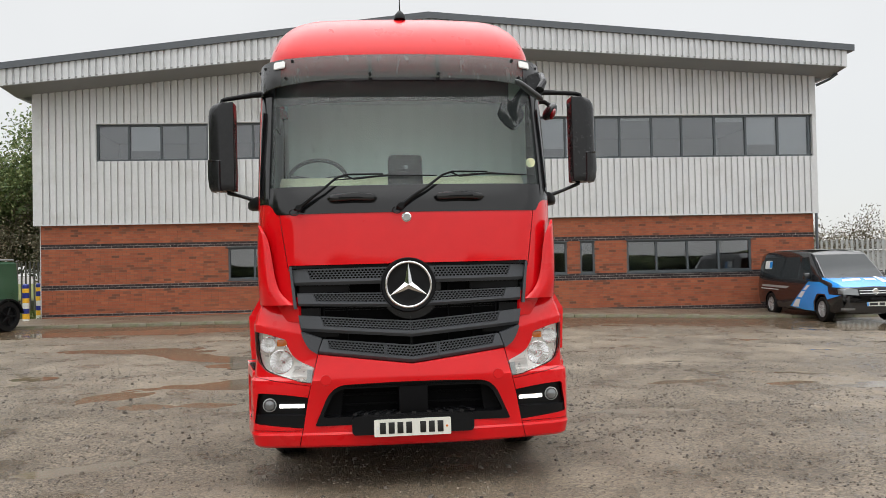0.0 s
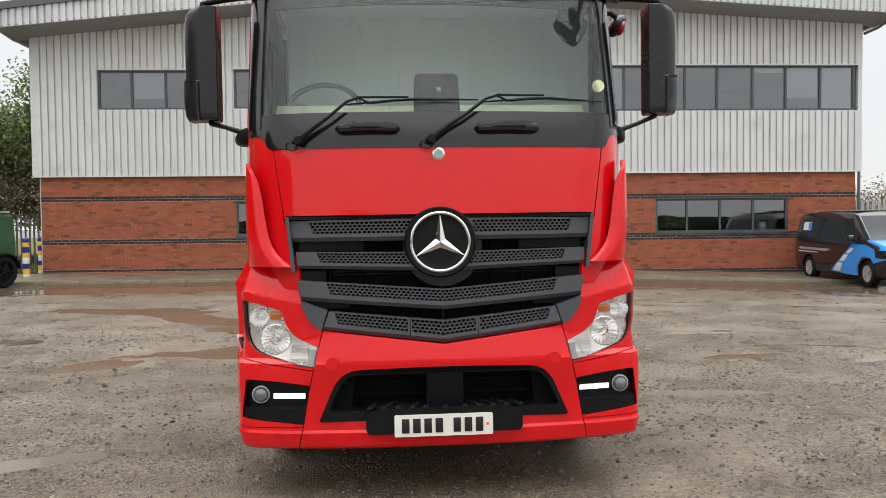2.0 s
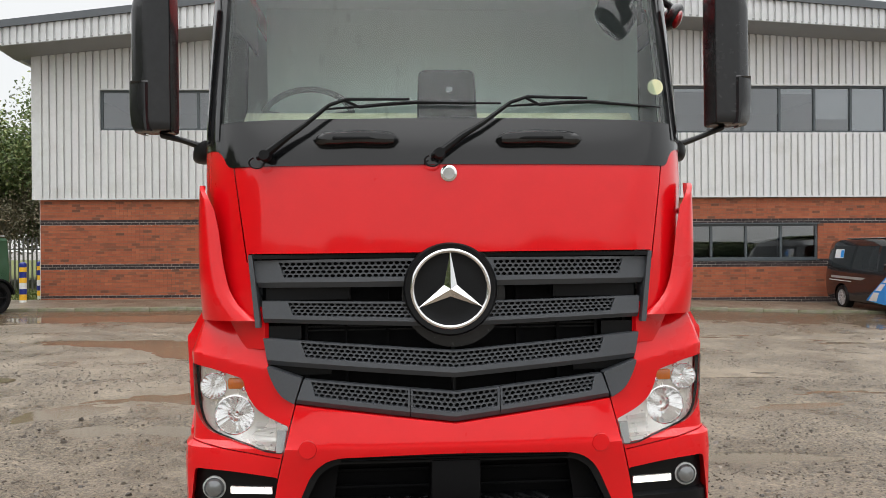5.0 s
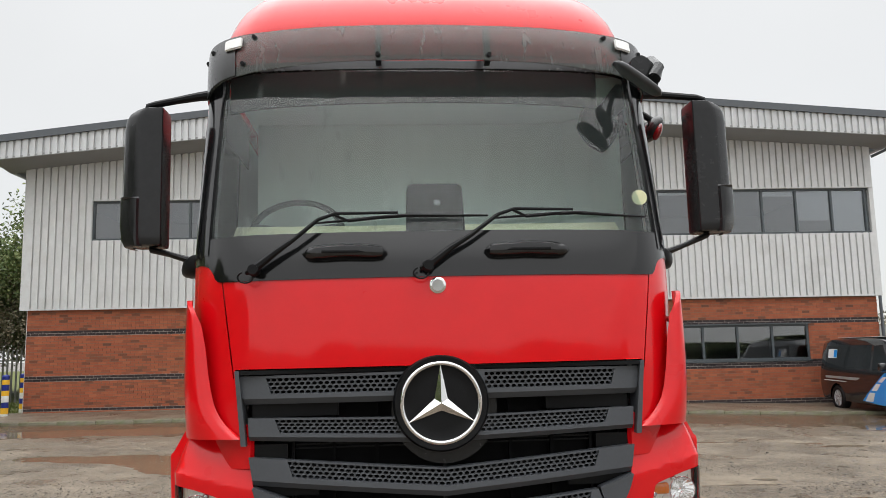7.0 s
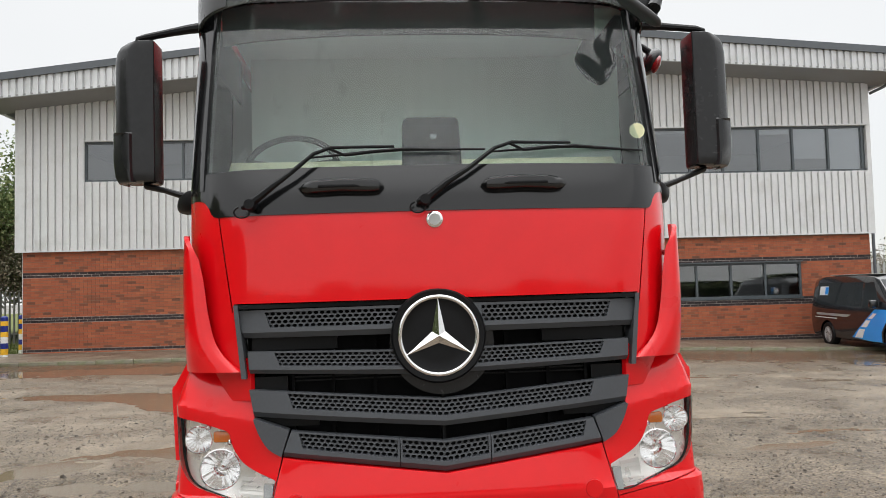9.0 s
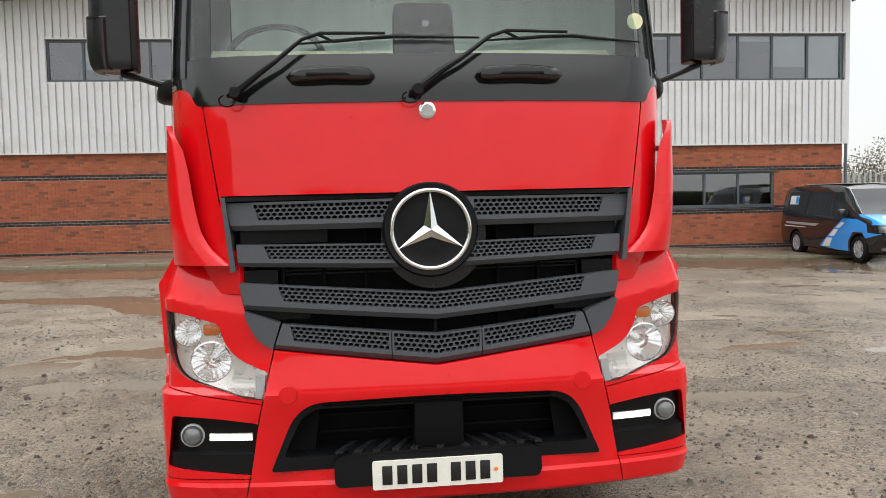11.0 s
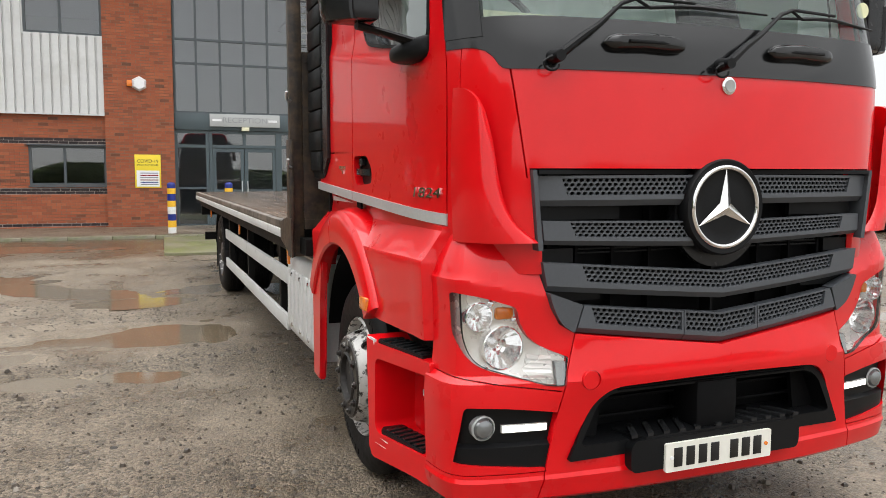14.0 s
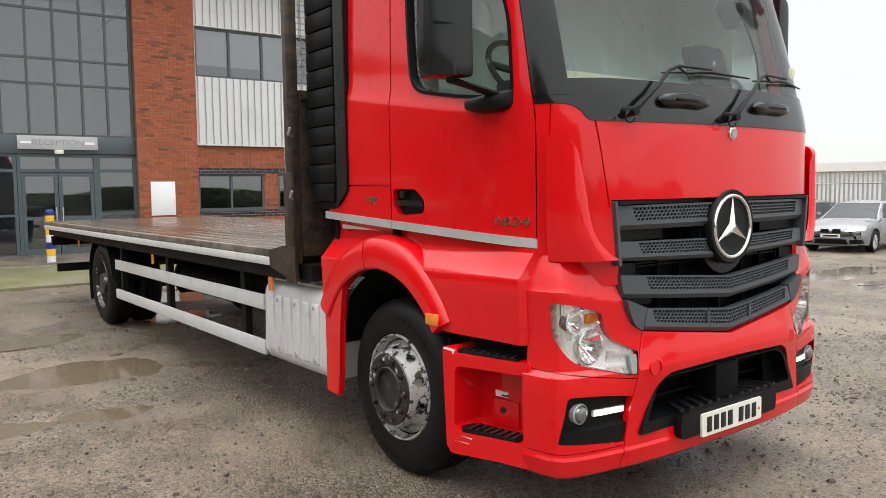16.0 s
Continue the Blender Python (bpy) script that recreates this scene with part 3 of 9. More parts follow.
# dark clods thrown up in clusters
heaps = [(rs.uniform(-7, 7), rs.uniform(2.6, 12), rs.uniform(0.15, 0.7)) for _ in range(70)]
for i in range(2600):
    cx, cy, w = rs.choice(heaps)
    x, y = cx + rs.gauss(0, w), cy + rs.gauss(0, w * 0.5)
    if hollow(x, y) > 0.3 or (abs(x) < 1.3 and 5.0 < y):
        continue
    r = rs.uniform(0.008, 0.024) * (1.5 if rs.random() < 0.06 else 1)
    z, k0, a0 = height(x, y), len(sv), rs.uniform(0, 6.3)
    for q in range(6):
        rr = r * rs.uniform(0.6, 1.4)
        sv.append((x + rr * math.cos(a0 + q * 1.0472), y + rr * math.sin(a0 + q * 1.0472), z - 0.003))
    for q in range(6):
        rr = r * rs.uniform(0.3, 0.75)
        sv.append((x + rr * math.cos(a0 + q * 1.0472), y + rr * math.sin(a0 + q * 1.0472), z + r * rs.uniform(0.25, 0.6)))
    for q in range(6):
        sf.append((k0 + q, k0 + (q + 1) % 6, k0 + 6 + (q + 1) % 6, k0 + 6 + q))
    sf.append(tuple(k0 + 6 + q for q in range(6)))
for i in range(5200):
    x, y = rs.uniform(-9, 10), 1.8 + 14 * rs.random() ** 1.4
    if hollow(x, y) > 0.3 or (abs(x) < 1.2 and y > 5.1):
        continue
    r = rs.uniform(0.006, 0.015) * (1.9 if rs.random() < 0.07 else 1)
    z, k0, a0, e2 = height(x, y), len(sv), rs.uniform(0, 6.3), rs.uniform(0.55, 1.0)
    for q in range(5):
        rr = r * rs.uniform(0.7, 1.3)
        sv.append((x + rr * math.cos(a0 + q * 1.2566), y + e2 * rr * math.sin(a0 + q * 1.2566), z - 0.003))
    for q in range(5):
        rr = r * rs.uniform(0.35, 0.7)
        sv.append((x + rr * math.cos(a0 + q * 1.2566), y + e2 * rr * math.sin(a0 + q * 1.2566), z + r * rs.uniform(0.5, 0.95)))
    for q in range(5):
        sf.append((k0 + q, k0 + (q + 1) % 5, k0 + 5 + (q + 1) % 5, k0 + 5 + q))
    sf.append(tuple(k0 + 5 + q for q in range(5)))
STONE = mat("loose_stone", (0.3, 0.27, 0.23), 0.5, var=0.2, island=[(0.035, 0.028, 0.022), (0.07, 0.055, 0.042), (0.13, 0.108, 0.085), (0.05, 0.04, 0.031), (0.17, 0.145, 0.115), (0.08, 0.064, 0.048), (0.26, 0.23, 0.19)])
tagged(quick("gravel", sv, sf, STONE), "loose wet grey and brown stones scattered over the yard", "gravel", kind="stuff")

# ---- paved edge along the building ----
WALL_Y = 24.79
pv, pf = [], []
for i, x in enumerate(steps(-16, 14.6, 60)):
    z = fall(x) + 0.06
    for y in (21.86, 24.9):
        pv.append((x, y, z + (0.03 if y > 24 else 0)))
    if i:
        pf.append((2 * i - 2, 2 * i, 2 * i + 1, 2 * i - 1))
tagged(quick("pavement", pv, pf, CONCRETE), "wet brown-stained concrete path along the building", "pavement", kind="structure")
kerb = root("kerb", pose(0, 0, 0), "low mossy concrete kerb edging the path", "kerb", kind="structure")
bmk = box(bmesh.new(), -0.452, 0.452, 21.74, 21.87, -0.16, 0.075, 0.012)
k0 = part("kerbstone", bmk, KERB, kerb)
k0.matrix_basis = pose(-15.5, 0, 0)
for i in range(1, 33):
    x = -15.5 + 0.915 * i
    twin(k0, pose(x, 0.006 * math.sin(i * 2.7), fall(x) + 0.004 * math.sin(i * 5.1), 0, 0.4 * math.sin(i * 1.7)))
bms = box(bmesh.new(), -2.05, 3.9, 17.75, 21.73, -0.15, 0.045, 0.01)
tagged(part("paved_apron", bms, MOSS), "mossy green concrete apron before the reception door", "pavement", kind="structure")

# ---- office building ----
bld = root("office_building", pose(0, 0, 0), "two-storey office block in red brick and pale ribbed cladding", "building")


def cells(x0, x1, z0, z1, holes):
    """The rectangles left of a wall once its openings are taken out."""
    cx = sorted({x0, x1, *[v for h in holes for v in h[:2] if x0 < v < x1]})
    out = []
    for a, b in zip(cx, cx[1:]):
        m = (a + b) / 2
        hs = sorted((h[2], h[3]) for h in holes if h[0] < m < h[1] and h[3] > z0 and h[2] < z1)
        z = z0
        for p, q in hs:
            if p > z:
                out.append((a, b, z, p))
            z = max(z, q)
        if z < z1:
            out.append((a, b, z, z1))
    return out


LOW = [(-5.20, -3.40, 1.17, 2.18), (3.66, 5.62, 1.12, 2.15), (6.05, 6.53, 1.12, 2.17), (7.60, 11.78, 1.12, 2.16)]
UP = [(-9.18, -5.75, 4.94, 6.10), (-5.20, -3.40, 4.96, 6.12), (3.66, 14.02, 4.86, 6.24)]
X0, X1, PA, PB, PC, PD = -11.07, 14.05, -3.40, -1.72, 2.02, 3.64
PIER_Y = WALL_Y - 0.12
APEX = 1.2


def fascia_low(x):
    return lerp([(-11.6, 7.10), (APEX, 8.36), (14.8, 7.58)], x)


def fascia_top(x):
    return lerp([(-11.6, 7.60), (APEX, 9.16), (14.8, 8.12)], x)


# brickwork: joints set back behind the bricks
def brick_run(name, x0, x1, z0, z1, y, holes, bands, label, single=-9.0):
    stock = {}
    bm = bmesh.new()
    for a, b, c, d in cells(x0, x1, z0, z1, holes):
        box(bm, a, b, y + 0.011, y + 0.28, c, d)
    core = part(name, bm, MORTAR, bld, label)
    pale = bmesh.new()
    for a, b, c, d in cells(x0, x1, z0, z1, holes):
        for lo, hi in bands:
            lo, hi = max(lo, c), min(hi, d)
            if hi - lo > 0.03:
                box(pale, a, b, y + 0.006, y + 0.013, lo, hi)
    part("band_mortar", pale, PALEMORTAR, core, "pale mortar joints of the dark bands")
    groups = {0: ([], []), 1: ([], [])}
    nz = int((z1 - z0) / 0.075)
    for j in range(nz):
        z = z0 + j * 0.075
        zc = z + 0.0375
        dark = int(any(p <= zc <= q for p, q in bands))
        off = 0.1125 if j % 2 else 0.0
        vs, fs = groups[dark]
        x = x0 - off
        while x < x1 - 0.02:
            a, b = max(x, x0), min(x + 0.215, x1)
            x += 0.225
            if b - a < 0.03:
                continue
            pieces = [(a, b)]
            for h in holes:
                if h[2] - 0.01 < zc < h[3] + 0.01:
                    nxt = []
                    for p, q in pieces:
                        if q <= h[0] or p >= h[1]:
                            nxt.append((p, q))
                        else:
                            if h[0] - p > 0.03:
                                nxt.append((p, h[0]))
                            if q - h[1] > 0.03:
                                nxt.append((h[1], q))
                    pieces = nxt
            for p, q in pieces:
                if z < single:
                    key = round(q - p, 3)
                    if key not in stock:
                        stock[key] = part("brick", box(bmesh.new(), 0, q - p, 0, 0.02, 0.005, 0.07), BRICKO, core)
                        stock[key].matrix_basis = Matrix.Translation((p, y, z))
                    else:
                        twin(stock[key], Matrix.Translation((p, y + rs.uniform(-0.002, 0.002), z)))
                    continue
                k, w = len(vs), rs.uniform(-0.002, 0.003)
                vs += [(p, y + w, z + 0.005), (q, y + w, z + 0.005), (q, y + w, z + 0.07), (p, y + w, z + 0.07), (p, y + 0.02, z + 0.005), (q, y + 0.02, z + 0.005), (q, y + 0.02, z + 0.07), (p, y + 0.02, z + 0.07)]
                fs += [(k, k + 1, k + 2, k + 3), (k, k + 4, k + 5, k + 1), (k + 3, k + 2, k + 6, k + 7), (k, k + 3, k + 7, k + 4), (k + 1, k + 5, k + 6, k + 2)]
    for dark, (vs, fs) in groups.items():
        if vs:
            tagged(quick("brickwork", vs, fs, BLUEBRICK if dark else BRICK, core, "dark blue brick band" if dark else ""), kind="stuff")
    return core


BANDS = [(0.10, 0.23), (0.93, 1.13), (2.20, 2.34)]
brick_run("brick_wall", X0 + 0.16, PA, -0.10, 2.975, WALL_Y, LOW, BANDS, "orange-red brick wall with dark brick bands")
brick_run("brick_wall", PD, X1 - 0.12, -0.30, 2.975, WALL_Y, LOW, [(-0.3, 0.0), (0.90, 1.10), (2.18, 2.32)], "orange-red brick wall with dark brick bands")
brick_run("brick_pier", PA, PB, -0.10, 8.4, PIER_Y, [], [], "tall orange-red brick pier", single=2.8)
brick_run("brick_pier", PC, PD, -0.15, 8.4, PIER_Y, [], [], "tall orange-red brick pier")
for a, b in ((PA, PB), (PC, PD)):
    bm = bmesh.new()
    box(bm, a + 0.004, b - 0.004, PIER_Y + 0.012, WALL_Y + 0.5, -0.2, 8.35)
    part("brick_pier", bm, BRICK, bld)

part("side_brickwork", box(bmesh.new(), X0 + 0.17, X0 + 0.45, WALL_Y + 0.03, WALL_Y + 9, -0.3, 2.97), BRICK, bld)
# ribbed cladding
def ribs(name, x0, x1, z0, ztop, y, holes, material, pitch=0.207, depth=0.06):
    vs, fs = [], []
    for a, b, c, d in cells(x0, x1, z0, 99.0, holes):
        xs_ = [a]
        k = math.floor(a / pitch)
        while k * pitch < b:
            for f in (0.0, 0.70, 0.735, 0.93, 0.965):
                q = k * pitch + f * pitch
                if a < q < b:
                    xs_.append(q)
            k += 1
        xs_.append(b)
        i0 = len(vs)
        for q in xs_:
            f = (q / pitch) % 1.0
            up = lerp([(0, depth), (0.70, depth), (0.735, 0.0), (0.93, 0.0), (0.965, depth), (1, depth)], round(f, 4))
            top = ztop(q) if d > 90 else d
            vs += [(q, y - up, c), (q, y - up, max(c, top))]
        for i in range(len(xs_) - 1):
            p = i0 + 2 * i
            fs.append((p, p + 2, p + 3, p + 1))
    return quick(name, vs, fs, material, bld, "pale grey ribbed metal cladding" if material == CLAD else "ribbed metal fascia")


top_wall = lambda q: fascia_low(q) + 0.02
ribs("cladding", X0, PA, 2.99, top_wall, WALL_Y - 0.035, UP, CLAD)
ribs("cladding", PD, X1, 2.99, top_wall, WALL_Y - 0.035, UP, CLAD)
for a, b in ((X0, PA), (PD, X1)):
    bm = bmesh.new()
    for p, q, c, d in cells(a, b, 2.98, 7.0, UP):
        box(bm, p, q, WALL_Y - 0.03, WALL_Y + 0.25, c, d)
    box(bm, a - 0.02, b + 0.02, WALL_Y - 0.10, WALL_Y - 0.02, 2.955, 2.995)
    box(bm, a, b, WALL_Y - 0.03, WALL_Y + 0.2, 7.0, 7.25)
    tagged(part("cladding_core", bm, CLAD, bld), kind="stuff")
part("corner_trim", box(bmesh.new(), X0 - 0.03, X0 + 0.10, WALL_Y - 0.09, WALL_Y + 0.1, 2.96, 7.25), CLAD, bld)
part("corner_trim", box(bmesh.new(), X1 - 0.10, X1 + 0.03, WALL_Y - 0.09, WALL_Y + 0.1, 2.96, 7.5), CLAD, bld)

# gable fascia, soffit, roof
FY = WALL_Y - 1.0
fv, ff = [], []
q = -11.55
pitch = 0.2
while q < 14.55:
    for f, o in ((0.0, 0.055), (0.62, 0.055), (0.67, 0.0), (0.95, 0.0)):
        x = q + f * pitch
        fv += [(x, FY - o, fascia_low(x)), (x, FY - o, fascia_top(x))]
    q += pitch
ff = [(2 * i, 2 * i + 2, 2 * i + 3, 2 * i + 1) for i in range(len(fv) // 2 - 1)]
quick("fascia", fv, ff, FASCIA, bld, "pale ribbed fascia under the roof edge")
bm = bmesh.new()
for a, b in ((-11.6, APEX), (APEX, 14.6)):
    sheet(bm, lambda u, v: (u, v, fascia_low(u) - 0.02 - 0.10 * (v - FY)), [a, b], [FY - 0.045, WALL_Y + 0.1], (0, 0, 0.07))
part("soffit", bm, SOFFIT, bld, "metal soffit in a grey darkened for shade")
for e0, e1 in ((-11.62, -11.5), (14.5, 14.62)):
    part("side_fascia", sheet(bmesh.new(), lambda u, v: (u, v, fascia_low(u) - 0.02 - 0.1 * (min(v, WALL_Y) - FY)), [e0, e1], [FY - 0.05, WALL_Y, 45], (0, 0, 0.55)), FASCIA, bld)
bm = bmesh.new()
for a, b in ((-11.75, APEX), (APEX, 14.85)):
    sheet(bm, lambda u, v: (u, v, fascia_top(u) + 0.16), [a, b], [FY - 0.11, 46], (0, 0, -0.20))
part("roof", bm, CAP, bld, "dark grey metal roof with folded edge")
part("downpipe", cyl(bmesh.new(), (14.0, WALL_Y - 0.08, -0.2), (14.0, WALL_Y - 0.08, 2.95), 0.045, seg=12), CAP, bld)
part("gutter_outlet", tube(bmesh.new(), [(14.12, WALL_Y - 0.08, 7.2), (14.45, WALL_Y - 0.3, 7.35), (14.62, WALL_Y - 0.5, 7.5)], 0.045), CAP, bld)

# closing walls and inside
bm = bmesh.new()
box(bm, X0, X0 + 0.2, WALL_Y + 0.3, 44.8, -0.2, 7.1)
box(bm, X1 - 0.2, X1, WALL_Y + 0.3, 44.8, -0.4, 7.4)
box(bm, X0, X1, 44.6, 44.8, -0.4, 8.6)
part("outer_wall", bm, CLAD, bld, "pale metal side and rear walls")
bm = bmesh.new()
box(bm, X0 + 0.2, X1 - 0.2, WALL_Y + 0.5, 40, -0.05, 0.02)
box(bm, X0 + 0.2, PB, WALL_Y + 0.3, 32, 3.05, 3.3)
box(bm, PC, X1 - 0.2, WALL_Y + 0.3, 32, 3.05, 3.3)
box(bm, X0 + 0.2, X1 - 0.2, 31.8, 32, 0.02, 8)
box(bm, X0 + 0.2, PB, WALL_Y + 0.3, 32, 6.6, 6.7)
box(bm, PC, X1 - 0.2, WALL_Y + 0.3, 32, 6.6, 6.7)
part("inner_floor", bm, ROOM, bld, "plain grey office floors and inner walls")


def window(x0, x1, z0, z1, y, mull, label, rails=(), blinds=(), fw=0.06):
    w = new("window")
    w.parent = bld
    tagged(w, label)
    for a, b in ((x0, x0 + fw), (x1 - fw, x1)):
        part("jamb", box(bmesh.new(), a, b, y, y + 0.10, z0, z1), FRAME, w)
    for c, d in ((z0, z0 + fw), (z1 - fw, z1)):
        part("rail", box(bmesh.new(), x0 + fw, x1 - fw, y, y + 0.10, c, d), FRAME, w)
    for m in mull:
        part("mullion", box(bmesh.new(), m - fw / 2, m + fw / 2, y + 0.002, y + 0.10, z0 + fw, z1 - fw), FRAME, w)
    for r in rails:
        part("rail", box(bmesh.new(), x0 + fw, x1 - fw, y + 0.004, y + 0.09, r - fw / 2, r + fw / 2), FRAME, w)
    xs_ = [x0 + fw, *mull, x1 - fw]
    zs_ = [z0 + fw, *rails, z1 - fw]
    for i, (a, b) in enumerate(zip(xs_, xs_[1:])):
        for c, d in zip(zs_, zs_[1:]):
            ga, gb = a + (fw / 2 if i else 0), b - (fw / 2 if i < len(xs_) - 2 else 0)
            part("pane", box(bmesh.new(), ga, gb, y + 0.045, y + 0.052, c, d), PANE, w)
        if i in blinds:
            part("blind", box(bmesh.new(), a + 0.04, b - 0.04, y + 0.13, y + 0.14, z0 + (z1 - z0) * blinds[i], z1 - 0.04), BLIND, w, "white roller blind")
    part("sill", box(bmesh.new(), x0 - 0.03, x1 + 0.03, y - 0.05, y + 0.02, z0 - 0.045, z0 - 0.002), FRAME if z0 < 3 else CLAD, w)
    part("head_trim", box(bmesh.new(), x0 - 0.03, x1 + 0.03, y - 0.09, y + 0.02, z1 + 0.002, z1 + 0.035), FRAME if z0 < 3 else CLAD, w)
    return w


WY = WALL_Y + 0.02
window(*UP[0], WALL_Y - 0.02, (-8.20, -7.21, -6.40), "dark-framed upper window in the cladding", blinds={1: 0.3})
window(*UP[1], WALL_Y - 0.02, (-4.37,), "dark-framed upper window in the cladding")
window(*UP[2], WALL_Y - 0.02, (4.66, 5.65, 6.62, 7.45, 8.52, 9.53, 10.64, 11.69, 12.79, 13.85), "long ribbon of dark-framed upper windows", blinds={0: 0.25, 1: 0.25, 2: 0.05, 4: 0.9, 7: 0.85, 8: 0.3, 9: 0.04})
window(*LOW[0], WY, (-4.38,), "dark-framed ground floor window in brick")
window(*LOW[1], WY, (4.63,), "dark-framed ground floor window in brick")
window(*LOW[2], WY, (), "narrow dark-framed ground floor window in brick")
window(*LOW[3], WY, (8.59, 9.63, 10.68), "dark-framed ground floor window in brick")
GY = WALL_Y + 0.10
DARKFR = mat("blue_grey_frame", (0.062, 0.085, 0.095), 0.4, var=0.1)
window(PB + 0.02, PC - 0.02, 3.10, 8.2, GY, (-1.12, -0.50, 0.13, 0.76, 1.37), "tall dark glazed screen over the entrance", rails=(4.42, 5.05, 6.28, 7.2), fw=0.055)
bm = box(bmesh.new(), PB + 0.01, PC - 0.01, GY - 0.06, GY + 0.12, 2.66, 3.10, 0.006)
part("transom_panel", bm, DARKFR, bld, "blue-grey panel over the entrance")

# entrance doors
ent = root("door_1", pose(0, 0, 0), "glazed blue-grey double doors with side lights", "door", kind="structure")
bm = bmesh.new()
for x in (PB + 0.04, -0.88, -0.79, 0.99, 1.07, PC - 0.04):
    box(bm, x - 0.04, x + 0.04, GY, GY + 0.09, 0.05, 2.655)
for a, b in ((PB + 0.08, -0.92), (-0.75, 0.95), (1.11, PC - 0.08)):
    for z in (2.61, 2.23):
        box(bm, a, b, GY + 0.003, GY + 0.09, z - 0.04, z + 0.04)
for a, b in ((PB + 0.08, -0.92), (1.11, PC - 0.08)):
    box(bm, a, b, GY + 0.003, GY + 0.09, 0.05, 0.12)
    box(bm, a, b, GY + 0.003, GY + 0.09, 1.07, 1.13)
box(bm, 0.06, 0.14, GY + 0.003, GY + 0.09, 2.27, 2.57)
part("door_frame", bm, DARKFR, ent)
for x0, x1, hx in ((-0.745, 0.085, 0.02), (0.105, 0.945, 0.17)):
    bm = bmesh.new()
    for a, b, c, d in ((x0, x0 + 0.09, 0.05, 2.18), (x1 - 0.09, x1, 0.05, 2.18), (x0 + 0.09, x1 - 0.09, 0.05, 0.25), (x0 + 0.09, x1 - 0.09, 2.08, 2.18), (x0 + 0.09, x1 - 0.09, 0.98, 1.06)):
        box(bm, a, b, GY + 0.02, GY + 0.07, c, d)
    leaf = part("door_leaf", bm, DARKFR, ent)
    for c, d in ((0.25, 0.98), (1.06, 2.08)):
        part("pane", box(bmesh.new(), x0 + 0.09, x1 - 0.09, GY + 0.04, GY + 0.047, c, d), PANE, leaf)
    part("pull_handle", tube(bmesh.new(), [(hx, GY - 0.03, 0.9), (hx, GY - 0.03, 1.3)], 0.015), ALU, leaf, "steel pull handle")
for a, b in ((PB + 0.08, -0.92), (1.11, PC - 0.08)):
    for c, d in ((0.12, 1.07), (1.13, 2.19), (2.27, 2.57)):
        part("pane", box(bmesh.new(), a, b, GY + 0.04, GY + 0.047, c, d), PANE, ent)
for a, b in ((-0.75, 0.06), (0.14, 0.95)):
    part("pane", box(bmesh.new(), a, b, GY + 0.04, GY + 0.047, 2.27, 2.57), PANE, ent)

# signs and fittings on the walls
sg = root("reception_sign", pose(0.12, PIER_Y + 0.14, 2.93), "white board lettered RECEPTION over the doors", "sign")
part("board", box(bmesh.new(), -0.93, 0.93, -0.05, 0.0, -0.17, 0.17, 0.006), mat("sign_silver", (0.40, 0.41, 0.41), 0.4, var=0.05), sg)
words("RECEPTION", 0.20, pose(0, -0.051, 0, 90), SIGNGREY, sg, squeeze=1.15)
part("bar", box(bmesh.new(), -0.86, -0.62, -0.055, -0.05, -0.03, 0.03), SIGNWHITE, sg, "pale blank panel")
part("bar", box(bmesh.new(), 0.62, 0.86, -0.055, -0.05, -0.03, 0.03), SIGNWHITE, sg, "pale blank panel")
lamp = root("entrance_lamp", pose(0.12, PIER_Y + 0.12, 2.70), "small cream emergency lamp under the sign", "lamp")
part("body", box(bmesh.new(), -0.10, 0.10, -0.10, 0.02, -0.05, 0.05, 0.01), CREAM, lamp)
ys = root("safety_sign", pose(-2.40, PIER_Y - 0.004, 1.545), "yellow and white COVID-19 precautions notice on brick", "sign")
part("board", box(bmesh.new(), -0.32, 0.32, -0.012, 0.0, -0.435, 0.435, 0.004), SIGNYELLOW, ys)
part("white_panel", box(bmesh.new(), -0.28, 0.28, -0.015, -0.012, -0.40, 0.02), SIGNWHITE, ys)
words("COVID-19", 0.125, pose(0, -0.0125, 0.26, 90), INK, ys, squeeze=0.95)
words("PRECAUTIONS", 0.078, pose(0, -0.0125, 0.16, 90), INK, ys, squeeze=1.0)
for i, c in enumerate((SIGNGREY, DEEPRED, SIGNGREY, DEEPRED, BLUE, SIGNGREY)):
    part("text_bar", box(bmesh.new(), -0.19, 0.25, -0.018, -0.015, -0.06 - 0.06 * i, -0.035 - 0.06 * i), c, ys)
wsn = root("blank_sign", pose(2.645, PIER_Y - 0.004, 1.48), "blank white board fixed to the brick pier", "sign")
part("board", box(bmesh.new(), -0.325, 0.325, -0.02, 0.0, -0.46, 0.46, 0.004), SIGNWHITE, wsn)
bell = root("alarm_box", pose(-2.58, PIER_Y, 3.80), "white hexagonal alarm box with amber strobe", "alarm")
bm = bmesh.new()
bmesh.ops.create_cone(bm, cap_ends=True, segments=6, radius1=0.20, radius2=0.15, depth=0.10, matrix=pose(0.03, -0.055, 0, 90))
part("casing", bm, SIGNWHITE, bell)
part("strobe", box(bmesh.new(), -0.27, -0.14, -0.09, 0.0, -0.08, 0.08, 0.015), AMBER, bell, "amber strobe lamp")
part("core", box(bmesh.new(), -0.14, -0.08, -0.04, 0.0, -0.05, 0.05), SIGNWHITE, bell)


